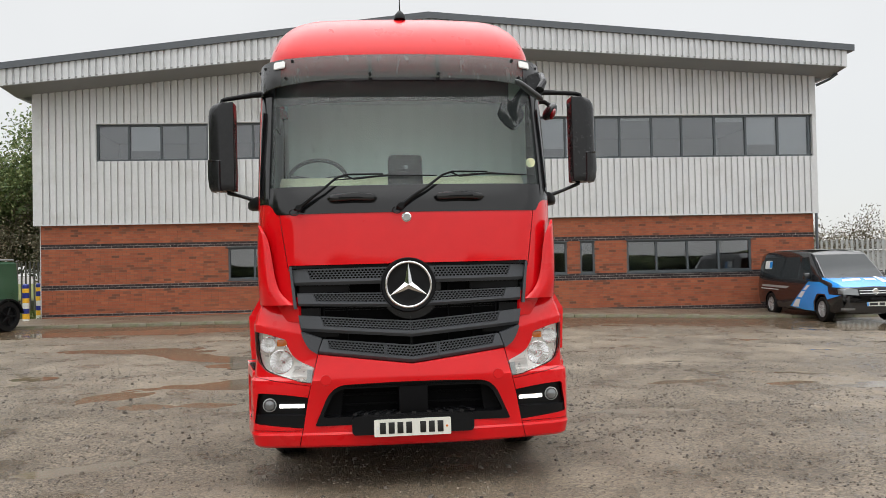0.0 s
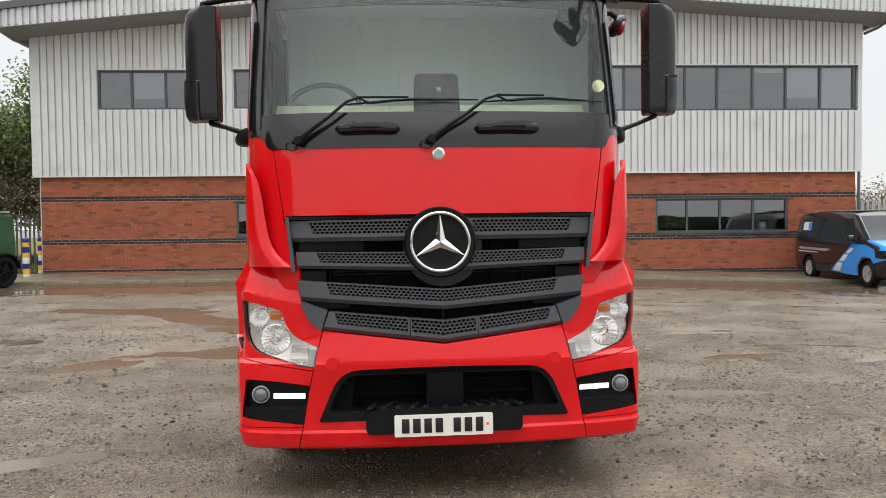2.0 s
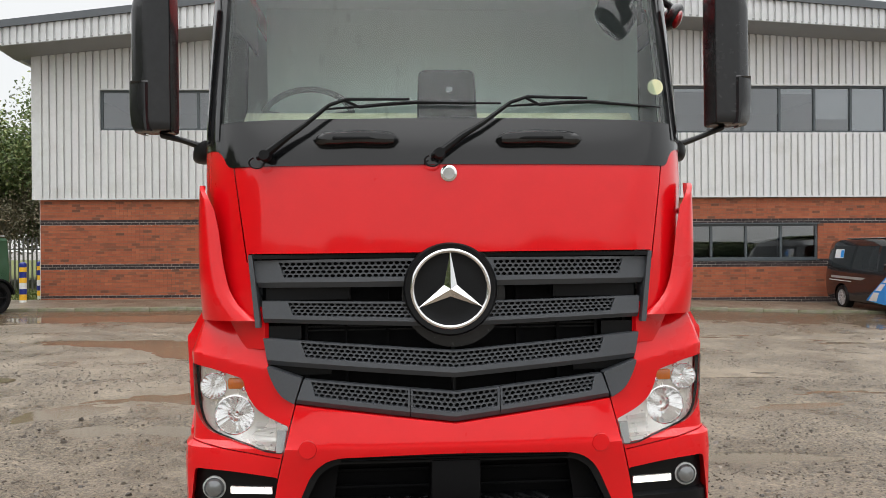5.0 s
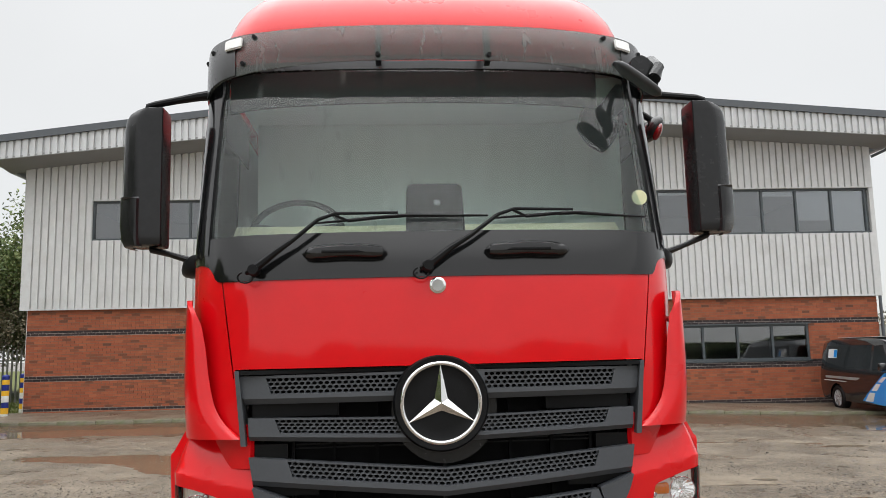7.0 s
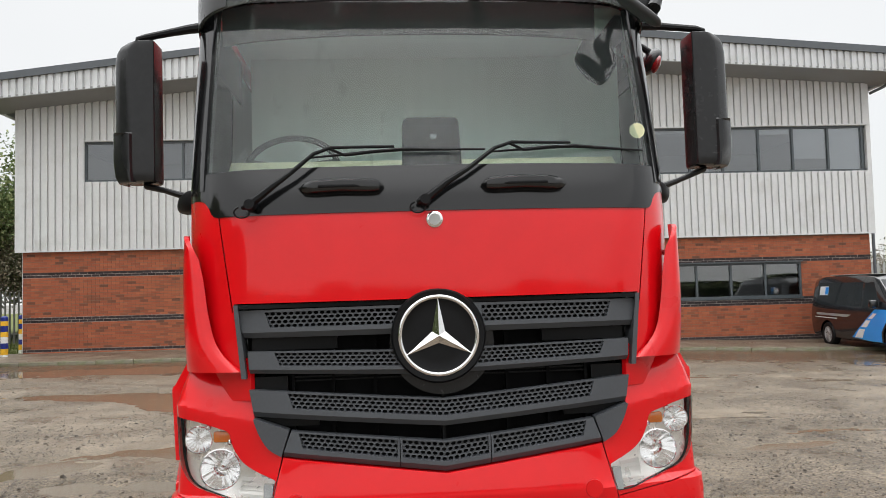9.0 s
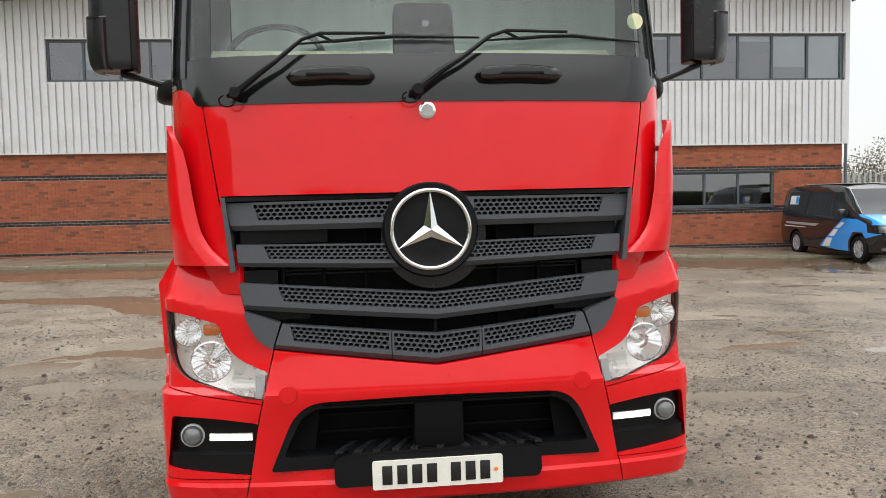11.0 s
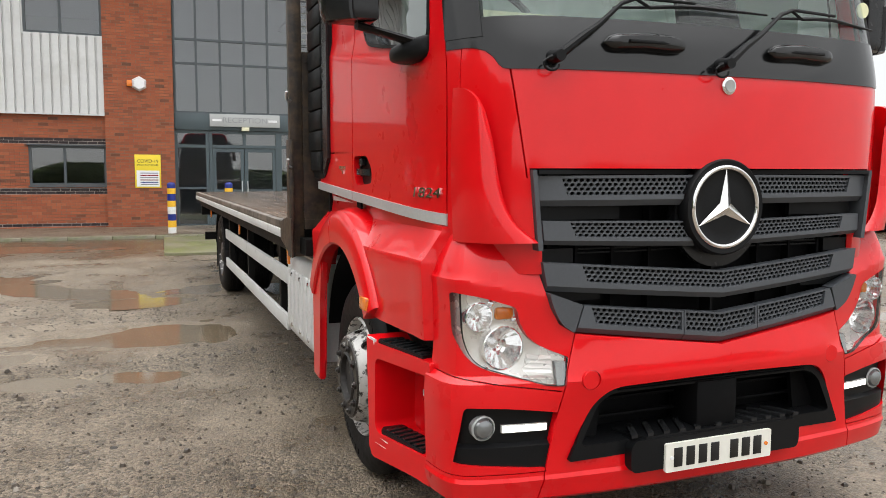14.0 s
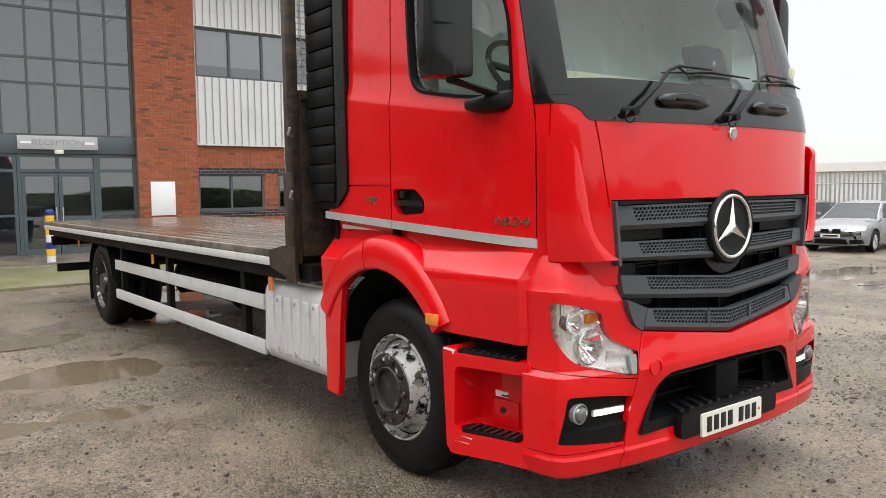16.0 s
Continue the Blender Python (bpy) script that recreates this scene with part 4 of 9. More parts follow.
def bollard(x, y, z):
    b = root("bollard", pose(x, y, z), "steel bollard banded in blue, yellow and white", "bollard", "bollards by the building")
    cols = [WHITE, YELLOW, BLUE, WHITE, YELLOW, BLUE, YELLOW, BLUE]
    hs = [0, 0.14, 0.30, 0.45, 0.62, 0.76, 0.92, 1.05, 1.14]
    for c, a, d in zip(cols, hs, hs[1:]):
        part("band", cyl(bmesh.new(), (0, 0, a), (0, 0, d), 0.095, seg=20), c, b)
    bm = bmesh.new()
    revolve(bm, [(0.095, 1.14), (0.08, 1.17), (0.04, 1.185), (0.001, 1.19)], (0, 0, 0), "z", 20)
    part("cap", bm, BLUE, b)
    return b


bollard(-1.86, 22.0, 0.10), bollard(-0.55, 22.2, 0.10), bollard(-11.02, 24.0, 0.0), bollard(-11.6, 26.2, -0.01)

# ---- the flatbed lorry: x across, y backwards from the grille, z up ----
truck = root("flatbed_lorry", pose(0.027, 5.25, 0, 0, -0.3, 1.6), "red flatbed lorry with dark grille, standing on gravel", "lorry")


def dense(path, n=14):
    """Fine points along a smooth plan curve."""
    out = []
    k = len(path)
    for i in range(k - 1):
        p0, p1, p2, p3 = (Vector(path[max(0, min(k - 1, i + d))]) for d in (-1, 0, 1, 2))
        for j in range(n):
            t = j / n
            out.append(0.5 * (2 * p1 + (p2 - p0) * t + (2 * p0 - 5 * p1 + 4 * p2 - p3) * t * t + (3 * p1 - p0 - 3 * p2 + p3) * t**3))
    out.append(Vector(path[-1]))
    return out


class Plan:
    """Half a plan outline from the middle of the front round the corner; s is the way along it, negative on the other side."""

    def __init__(self, path):
        self.p = dense(path)
        self.d = [0.0]
        for a, b in zip(self.p, self.p[1:]):
            self.d.append(self.d[-1] + (b - a).length)
        self.length = self.d[-1]

    def at(self, s, off=0.0):
        a = abs(s)
        i = min(len(self.d) - 2, max(0, int(np.searchsorted(self.d, a)) - 1))
        t = (a - self.d[i]) / (self.d[i + 1] - self.d[i])
        q = self.p[i].lerp(self.p[i + 1], t)
        g = (self.p[min(i + 2, len(self.p) - 1)] - self.p[max(0, i - 1)]).normalized()
        q = q + Vector((g.y, -g.x)) * off
        return (q.x if s >= 0 else -q.x), q.y

    def by_x(self, x):
        for i, q in enumerate(self.p[:-1]):
            r = self.p[i + 1]
            if r.x >= abs(x):
                return math.copysign(self.d[i] + (self.d[i + 1] - self.d[i]) * max(0.0, (abs(x) - q.x) / max(1e-6, r.x - q.x)), x)
        return math.copysign(self.length, x)

    def by_y(self, y):
        for i, q in enumerate(self.p[:-1]):
            r = self.p[i + 1]
            if i > 20 and r.y >= y:
                return self.d[i] + (self.d[i + 1] - self.d[i]) * max(0.0, (y - q.y) / max(1e-6, r.y - q.y))
        return self.length


CABP = Plan([(0, 0), (0.4, 0.015), (0.7, 0.05), (0.82, 0.08), (0.90, 0.125), (0.975, 0.20), (1.036, 0.315), (1.072, 0.45), (1.094, 0.65), (1.108, 1.0), (1.122, 1.5), (1.13, 2.1)])
BUMP = Plan([(0, 0.02), (0.4, 0.026), (0.67, 0.048), (0.80, 0.066), (0.90, 0.083), (1.0, 0.106), (1.055, 0.128), (1.088, 0.158), (1.107, 0.20), (1.12, 0.27), (1.127, 0.36), (1.131, 0.46), (1.132, 0.55)])
RAKE = [(0, 0), (1.85, 0.0), (1.95, 0.012), (2.09, 0.05), (2.5, 0.17), (2.85, 0.29), (3.2, 0.42)]


def cab(s, z, off=0.0):
    x, y = CABP.at(s, off)
    return (x * (1 - 0.02 * max(0, z - 2.1)), y + smooth(RAKE, z) * max(0.0, 1 - max(0, y) / 1.1), z)


def side_x(y, z):
    """How far out the cab's side lies at a height."""
    r = smooth(RAKE, z)
    y0 = max(0.02, (y - r) / (1 - r / 1.1)) if y < 1.1 else y
    return CABP.at(CABP.by_y(y0))[0] * (1 - 0.02 * max(0, z - 2.1))


def inward(k):
    return lambda u, v, p: Vector((-k * p.x * 0.8, k * max(0.25, 1 - p.y), 0))


sx = lambda x: CABP.by_x(x)
S_GAP, S_REAR = CABP.by_y(0.325), CABP.length
zs_up = steps(1.27, 2.0, 8) + steps(2.1, 2.94, 7)

# front shell with bonnet panel, corners and screen opening
bm = sheet(bmesh.new(), lambda u, v: cab(u, v), steps(-S_GAP, S_GAP, 56), zs_up, inward(0.05))
shell = part("cab_front", bm, RED, truck, "glossy red front panel and corners")
bm = bmesh.new()
prism(bm, [(-0.795, 1.2), (0.795, 1.2), (0.822, 1.535), (-0.822, 1.535)], "y", -0.5, 0.6)
prism(bm, rounded([(-0.985, 2.02), (0.985, 2.02), (0.965, 2.88), (-0.965, 2.88)], 0.05), "y", -0.5, 0.9)
for s in (-1, 1):
    prism(bm, [(s * 0.826, 1.5), (s * 0.832, 1.5), (s * 0.893, 1.93), (s * 0.887, 1.93)], "y", -0.5, 0.135)
    prism(bm, [(0.264, 1.80), (0.270, 1.80), (0.270, 1.98), (0.264, 1.98)], "x", s * 0.965, s * 1.4)
carve(shell, bm)

# black panel under the screen
bm = sheet(bmesh.new(), lambda u, v: cab(u, v, 0.004), steps(-CABP.by_y(0.322), CABP.by_y(0.322), 44), steps(1.85, 2.075, 6), inward(0.03))
scuttle = part("wiper_panel", bm, GLOSSB, truck, "gloss black panel under the windscreen")
bm = bmesh.new()
for s in (-1, 1):
    prism(bm, [(s * -0.001, 1.884), (s * 0.80, 1.884), (s * 0.885, 1.885), (s * 0.905, 1.889), (s * 0.918, 1.902), (s * 0.932, 1.930), (s * 0.952, 1.953), (s * 0.976, 1.964), (s * 1.0, 1.969), (s * 1.2, 1.972), (s * 1.2, 1.80), (s * -0.001, 1.80)], "y", -0.5, 0.9)
carve(scuttle, bm)

# windscreen, pillar trims, sealing
WIN = [2.065, 2.2, 2.35, 2.5, 2.65, 2.8, 2.87]
bm = bmesh.new()
us = steps(sx(-0.975), sx(0.975), 30)
rows_ = [[bm.verts.new(cab(u, v, -0.004)) for v in WIN] for u in us]
for a, b in zip(rows_, rows_[1:]):
    for j in range(len(WIN) - 1):
        bm.faces.new((a[j], b[j], b[j + 1], a[j + 1]))
ws = part("windscreen", bm, GLASS, truck, "wet streaked windscreen")
ws.visible_shadow = False
for s in (-1, 1):
    bm = sheet(bmesh.new(), lambda u, v: cab(s * u, v, 0.007), steps(CABP.by_x(0.955), CABP.by_y(0.323), 10), steps(2.005, 2.9, 8), inward(0.035))
    part("pillar_trim", bm, GLOSSB, truck, "gloss black pillar trim")
bm = sheet(bmesh.new(), lambda u, v: cab(u, v, 0.003), steps(sx(-0.97), sx(0.97), 30), [2.855, 2.90], inward(0.03))
part("screen_head", bm, BLACK, truck)

LINING = mat("cab_lining", (0.76, 0.79, 0.77), 0.8, var=0.05)
# doors and quarter panels
CREASE = [(0.3, 1.945), (0.744, 1.985), (1.403, 2.085), (2.1, 2.195)]


def flank(s, u, v):
    """The cab's side with the shoulder line that climbs backwards under the window."""
    y = CABP.at(u)[1]
    near = max(0.0, 1 - abs(v - 2.03) / 0.5)
    z = v + (lerp(CREASE, y) - 2.03) * min(1.0, 1.6 * near)
    fade = min(1.0, max(0.0, (y - 0.42) / 0.35))
    return cab(s * u, z, -lerp([(1.9, 0.0), (2.028, 0.0), (2.034, 0.003), (2.10, 0.013), (2.3, 0.010), (2.95, 0.008)], v) * fade)


FLANK_Z = steps(1.315, 1.95, 5) + [2.0, 2.026, 2.034, 2.06, 2.10, 2.2] + steps(2.3, 2.9, 5)
for s in (-1, 1):
    bm = sheet(bmesh.new(), lambda u, v: flank(s, u, v), steps(CABP.by_y(0.331), CABP.by_y(1.40), 22), FLANK_Z, inward(0.05))
    door = part("door", bm, RED, truck, "red cab door")
    bm = bmesh.new()
    poly = rounded([(0.44, 2.008), (0.772, 2.035), (1.205, 2.112), (1.245, 2.45), (1.255, 2.72), (0.62, 2.72), (0.478, 2.40)], [0.06, 0.2, 0.12, 0.2, 0.06, 0.08, 0.1], 6)
    prism(bm, poly, "x", s * 0.8, s * 1.4)
    prism(bm, [(0.2, 1.30), (1.5, 1.30), (1.5, 1.405), (0.2, 1.335)], "x", s * 0.8, s * 1.4)
    prism(bm, rounded([(1.10, 1.47), (1.34, 1.455), (1.385, 1.52), (1.385, 1.60), (1.18, 1.60), (1.10, 1.54)], 0.03), "x", s * 1.075, s * 1.4)
    carve(door, bm)
    bm = bmesh.new()
    c = Vector((0.83, 2.38))
    inner = [tuple(c + (Vector(p) - c) * 0.955) for p in poly]
    k = len(poly)
    vo = [[bm.verts.new((s * (x + dx), p[0], p[1])) for p, x in zip(q, [side_x(*w) for w in q])] for q, dx in ((poly, 0.002), (inner, 0.003), (inner, -0.075), (poly, -0.078))]
    for a, b in zip(vo, vo[1:]):
        for i in range(k):
            bm.faces.new((a[i], a[(i + 1) % k], b[(i + 1) % k], b[i]))
    part("window_seal", bm, PLASTIC, door)
    bm = bmesh.new()
    mid_ = bm.verts.new((s * (side_x(0.8, 2.4) - 0.022), 0.8, 2.4))
    edge_ = [bm.verts.new((s * (side_x(*p) - 0.022), p[0], p[1])) for p in poly]
    for i in range(k):
        bm.faces.new((mid_, edge_[i], edge_[(i + 1) % k]))
    g = part("side_window", bm, SIDEGLASS, door, "dark reflecting side window")
    g.visible_shadow = False
    # handle in its recess
    bm = box(bmesh.new(), s * 1.065, s * 1.08, 1.09, 1.395, 1.45, 1.61)
    part("handle_recess", bm, PLASTIC, door)
    bm = bmesh.new()
    sheet(bm, lambda u, v: (s * (1.114 + 0.014 * math.sin((u - 1.12) / 0.24 * math.pi)), u, v + 0.02 * (u - 1.1)), steps(1.12, 1.36, 6), [1.505, 1.535], (-s * 0.02, 0, 0))
    box(bm, s * 1.075, s * 1.105, 1.30, 1.35, 1.55, 1.59, 0.006)
    part("door_handle", bm, BLACK, door, "black pull handle")
    lean = Matrix.Shear("XZ", 4, (0.0, 0.0))
    lean[0][1] = 0.28
    words("1824", 0.056, pose(s * (side_x(0.463, 1.44) + 0.001), 0.463, 1.44, 90, 0, 85 if s > 0 else -79) @ lean, CHROME, door, name="model_number", depth=0.004, squeeze=2.0)
    bm = sheet(bmesh.new(), lambda u, v: flank(s, u, v), steps(CABP.by_y(1.411), S_REAR, 10), FLANK_Z + [2.94], inward(0.05))
    qp = part("quarter_panel", bm, RED, truck, "red rear quarter panel")
    bm = bmesh.new()
    prism(bm, [(1.39, 1.615), (1.9, 1.625), (1.9, 1.631), (1.39, 1.621)], "x", s * 1.105, s * 1.3)
    prism(bm, [(1.35, 1.25), (2.2, 1.25), (2.2, 1.452), (1.35, 1.405)], "x", s * 0.8, s * 1.4)
    carve(qp, bm)
    bm = prism(bmesh.new(), [(0.70, 2.655), (1.392, 2.655), (1.392, 2.90), (0.70, 2.90)], "x", s * 1.0, s * 1.01)
    part("door_top_lining", bm, PLASTIC, truck)
    # strips behind the door gaps, near-black to paint in the gaps' shade
    for ya, yb in ((0.30, 0.365), (1.37, 1.44)):
        bm = sheet(bmesh.new(), lambda u, v: cab(s * u, v, -0.03), [CABP.by_y(ya), CABP.by_y(yb)], steps(1.33, 2.85, 6), inward(0.012))
        part("door_frame", bm, DARK, truck)
    bm = sheet(bmesh.new(), lambda u, v: cab(s * u, v, -0.062), steps(CABP.by_y(0.34), S_REAR - 0.05, 16), steps(1.36, 2.88, 8), inward(0.01))
    dl = part("door_lining", bm, LINING, truck)
    carve(dl, prism(bmesh.new(), poly, "x", s * 0.7, s * 1.4))
    # bright strip along the sill
    bm = sheet(bmesh.new(), lambda u, v: (s * (cab(CABP.by_y(max(0.25, u)), 1.4)[0] + 0.006), u, v + 1.337 + 0.058 * (u - 0.235)), steps(0.322, 2.14, 14), [-0.022, 0.022], (-s * 0.03, 0, 0))
    st = part("sill_strip", bm, ALU, truck, "brushed aluminium sill strip")
    carve(st, box(bmesh.new(), s * 1.0, s * 1.3, 1.393, 1.401, 1.2, 1.6))
    # shield on the quarter
    bm = prism(bmesh.new(), [(1.53, 1.555), (1.66, 1.555), (1.655, 1.538), (1.61, 1.538), (1.60, 1.515), (1.575, 1.515), (1.585, 1.538), (1.535, 1.538)], "x", s * 1.118, s * 1.128)
    part("side_badge", bm, CHROME, truck, "small bright winged badge")

# roof
bm = bmesh.new()
rings = []
for k in range(11):
    a = k / 10 * math.pi / 2
    hw, yf, z = 0.968 - 0.30 * (1 - math.cos(a)) ** 0.9, 0.30 + 0.62 * (1 - math.cos(a)), 2.925 + 0.53 * math.sin(a) ** 0.85
    ring = []
    for s in steps(-S_REAR, S_REAR, 60):
        x, y = CABP.at(s)
        ring.append(bm.verts.new((x * hw * 0.975, yf + y * (2.1 - yf) / 2.1, z - (0.05 * (k / 10) * (y / 2.1)))))
    rings.append(ring)
for a, b in zip(rings, rings[1:]):
    for i in range(len(a) - 1):
        bm.faces.new((a[i], a[i + 1], b[i + 1], b[i]))
    bm.faces.new((a[-1], a[0], b[0], b[-1]))
bm.faces.new(rings[-1])
bm.faces.new(rings[0][::-1])
part("roof", bm, RED, truck, "domed red roof", sharp=60)
bm = box(bmesh.new(), -1.08, 1.08, 2.08, 2.12, 1.2, 2.95)
part("cab_rear", bm, CHASSIS, truck)
bm = bmesh.new()
revolve(bm, [(0.045, 0), (0.042, 0.03), (0.022, 0.055), (0.006, 0.07), (0.004, 0.12)], (0, 0.62, 3.40), "z", 14)
tube(bm, [(0, 0.62, 3.5), (0, 0.66, 3.75), (0, 0.70, 4.05)], [0.004, 0.003, 0.002], 6)
part("aerial", bm, PLASTIC, truck)
bm = tube(bmesh.new(), [(-0.62, 1.7, 3.35), (-0.62, 1.7, 3.56)], 0.008)
part("roof_peg", bm, PLASTIC, truck)

# tinted visor over the screen
VIS = Plan([(0, 0.15), (0.45, 0.17), (0.75, 0.225), (0.90, 0.285), (0.985, 0.37), (1.03, 0.47), (1.045, 0.56)])


def vis(u, v):
    x, y = VIS.at(u)
    e2 = min(1.0, abs(u) / VIS.length)
    lo, hi = 2.845 - 0.085 * e2**2.5, 3.015 - 0.02 * e2**2
    mid = 0.35 * math.sin(v * math.pi) * 0.04
    return (x, y - mid + 0.03 * v, lo + (hi - lo) * v)


bm = sheet(bmesh.new(), vis, steps(-VIS.length, VIS.length, 44), steps(0, 1, 6), lambda u, v, p: Vector((-0.006 * p.x, 0.007, 0)))
visor = part("sun_visor", bm, TINT, truck, "smoked plastic sun visor with rain drops")
VEND = mat("visor_end", (0.03, 0.03, 0.032), 0.3, var=0.3, coat=0.3)
for s in (-1, 1):
    bm = sheet(bmesh.new(), lambda u, v: Vector(vis(s * u, v)) + Vector((s * 0.002, -0.004, 0)), steps(VIS.length - 0.36, VIS.length, 10), steps(0.02, 0.98, 4), (0, 0.003, 0))
    part("visor_end", bm, VEND, visor, "dark visor end")
    bm = bmesh.new()
    sheet(bm, lambda u, v: Vector(vis(s * u, v)) + Vector((s * 0.006, -0.02, 0)), steps(VIS.length - 0.40, VIS.length - 0.305, 3), [0.62, 0.90], (0, 0.02, 0))
    bmesh.ops.bevel(bm, geom=bm.edges[:], offset=0.006, segments=2, affect="EDGES")
    mk = part("marker_lamp", bm, WHITE, visor, "small white marker lamp")
    for sgn in (0, 1):
        for uu, vv in ((VIS.length - 0.40, 0.24), (VIS.length - 0.20, 0.80), (VIS.length - 0.45, 0.88)) if sgn else ((0.24, 0.14), (VIS.length - 0.05, 0.85)):
            q = Vector(vis(s * uu, vv))
            bmb = bmesh.new()
            cyl(bmb, q + Vector((0, 0.01, 0)), q + Vector((s * 0.004, -0.012, 0)), 0.013, 0.009, 10)
            part("bolt", bmb, PLASTIC, visor)
    for uu in (0.24,):
        bm = bmesh.new()
        sheet(bm, lambda u, v: Vector(vis(s * u, v)) + Vector((0, 0.012, 0)), [uu - 0.012, uu + 0.012], steps(0, 1, 4), (0, 0.06, 0))
        part("bracket", bm, PLASTIC, visor)

# lower corners and bumper
BOFF = [(0.296, -0.030), (0.312, -0.010), (0.385, 0.006), (0.40, 0.0), (0.45, 0.0), (0.70, 0.006), (0.745, 0.006), (0.757, 0.0), (0.775, -0.026), (0.9, -0.034), (1.08, -0.028), (1.132, -0.024), (1.142, -0.030), (1.20, -0.05), (1.25, -0.072), (1.30, -0.098), (1.4, -0.098)]
BMID = [(0.296, -0.028), (0.312, -0.010), (0.385, 0.0), (0.40, -0.008), (0.46, -0.012), (0.60, 0.0), (0.72, 0.026), (0.75, 0.032), (0.80, 0.028), (0.86, 0.012), (0.95, 0.0), (1.4, -0.02)]


def bum(s, z, off=0.0):
    k = min(1.0, max(0.0, (abs(s) - 0.55) / 0.3))
    drop = 0.06 * min(1.0, max(0.0, (1.05 - abs(s)) / 0.3)) * min(1.0, max(0.0, (z - 0.93) / 0.1))
    x, y = BUMP.at(s, lerp(BOFF, z + drop) * k + lerp(BMID, z) * (1 - k) + off)
    return (x, y, z)


bz = [0.296, 0.312, 0.34, 0.385, 0.40, 0.45, 0.55, 0.65, 0.70, 0.755, 0.765, 0.78, 0.84, 0.9, 1.0, 1.04, 1.065, 1.078, 1.09, 1.11, 1.126, 1.134, 1.142, 1.16, 1.20, 1.225, 1.25, 1.29, 1.335]
SB = BUMP.by_y(0.335)
bm = sheet(bmesh.new(), lambda u, v: bum(u, v), steps(-SB, SB, 72), bz, lambda u, v, p: Vector((-0.04 * p.x, 0.045, 0)))
bumper = part("bumper", bm, RED, truck, "red bumper and lower corners", sharp=18)
GOPEN = [(-0.80, 1.35), (-0.775, 1.19), (-0.755, 1.10), (-0.735, 1.03), (-0.70, 0.965), (-0.64, 0.928), (-0.3, 0.886), (0, 0.848), (0.3, 0.886), (0.64, 0.928), (0.70, 0.965), (0.735, 1.03), (0.755, 1.10), (0.775, 1.19), (0.80, 1.35)]
INTAKE = rounded([(-0.50, 0.722), (0, 0.736), (0.50, 0.722), (0.575, 0.662), (0.668, 0.446), (-0.668, 0.446), (-0.575, 0.662)], [0.06, 0.3, 0.06, 0.05, 0.015, 0.015, 0.05])


def side_poly(pts, s):
    return [(s * x, z) for x, z in pts]


LAMP = rounded([(1.080, 1.088), (0.985, 1.072), (0.855, 1.030), (0.842, 0.965), (0.795, 0.895), (0.668, 0.842), (0.690, 0.738), (0.75, 0.742), (0.985, 0.806), (1.042, 0.855), (1.072, 0.93)], [0.012, 0.05, 0.02, 0.05, 0.06, 0.008, 0.008, 0.02, 0.06, 0.05, 0.03])
FOG = rounded([(1.055, 0.672), (0.90, 0.665), (0.712, 0.640), (0.748, 0.428), (1.086, 0.460)], [0.02, 0.1, 0.012, 0.008, 0.01])
bm = bmesh.new()
prism(bm, GOPEN, "y", -0.5, 0.6)
prism(bm, INTAKE, "y", -0.5, 0.6)
for s in (-1, 1):
    prism(bm, side_poly(LAMP, s), "y", -0.5, 0.8)
    prism(bm, side_poly(FOG, s), "y", -0.5, 0.8)
    seam = [(0.640, 0.93), (0.664, 0.836), (0.690, 0.728), (0.716, 0.62), (0.752, 0.42), (0.785, 0.27)]
    prism(bm, [(s * (x - 0.0025), z) for x, z in seam] + [(s * (x + 0.0025), z) for x, z in seam[::-1]], "y", -0.5, 0.6)
    prism(bm, [(s * 0.70, 0.722), (s * 0.9, 0.750), (s * 1.2, 0.800), (s * 1.2, 0.795), (s * 0.9, 0.745), (s * 0.70, 0.717)], "y", -0.5, 0.7)
    prism(bm, [(s * 0.745, 0.417), (s * 1.2, 0.417), (s * 1.2, 0.413), (s * 0.745, 0.413)], "y", -0.5, 0.7)
    revolve(bm, [(0.0375, -0.05), (0.0375, bum(BUMP.by_x(0.59), 0.757)[1] + 0.008)], (s * 0.59, 0, 0.757), "y", 28)
carve(bumper, bm, 18)
for s in (-1, 1):
    bm = bmesh.new()
    y0 = bum(BUMP.by_x(0.59), 0.757)[1]
    revolve(bm, [(0.0355, 0.012), (0.0355, 0.001), (0.0345, 0.0), (0.001, 0.0)], (s * 0.59, y0, 0.757), "y", 28)
    part("tow_cover", bm, RED, bumper)

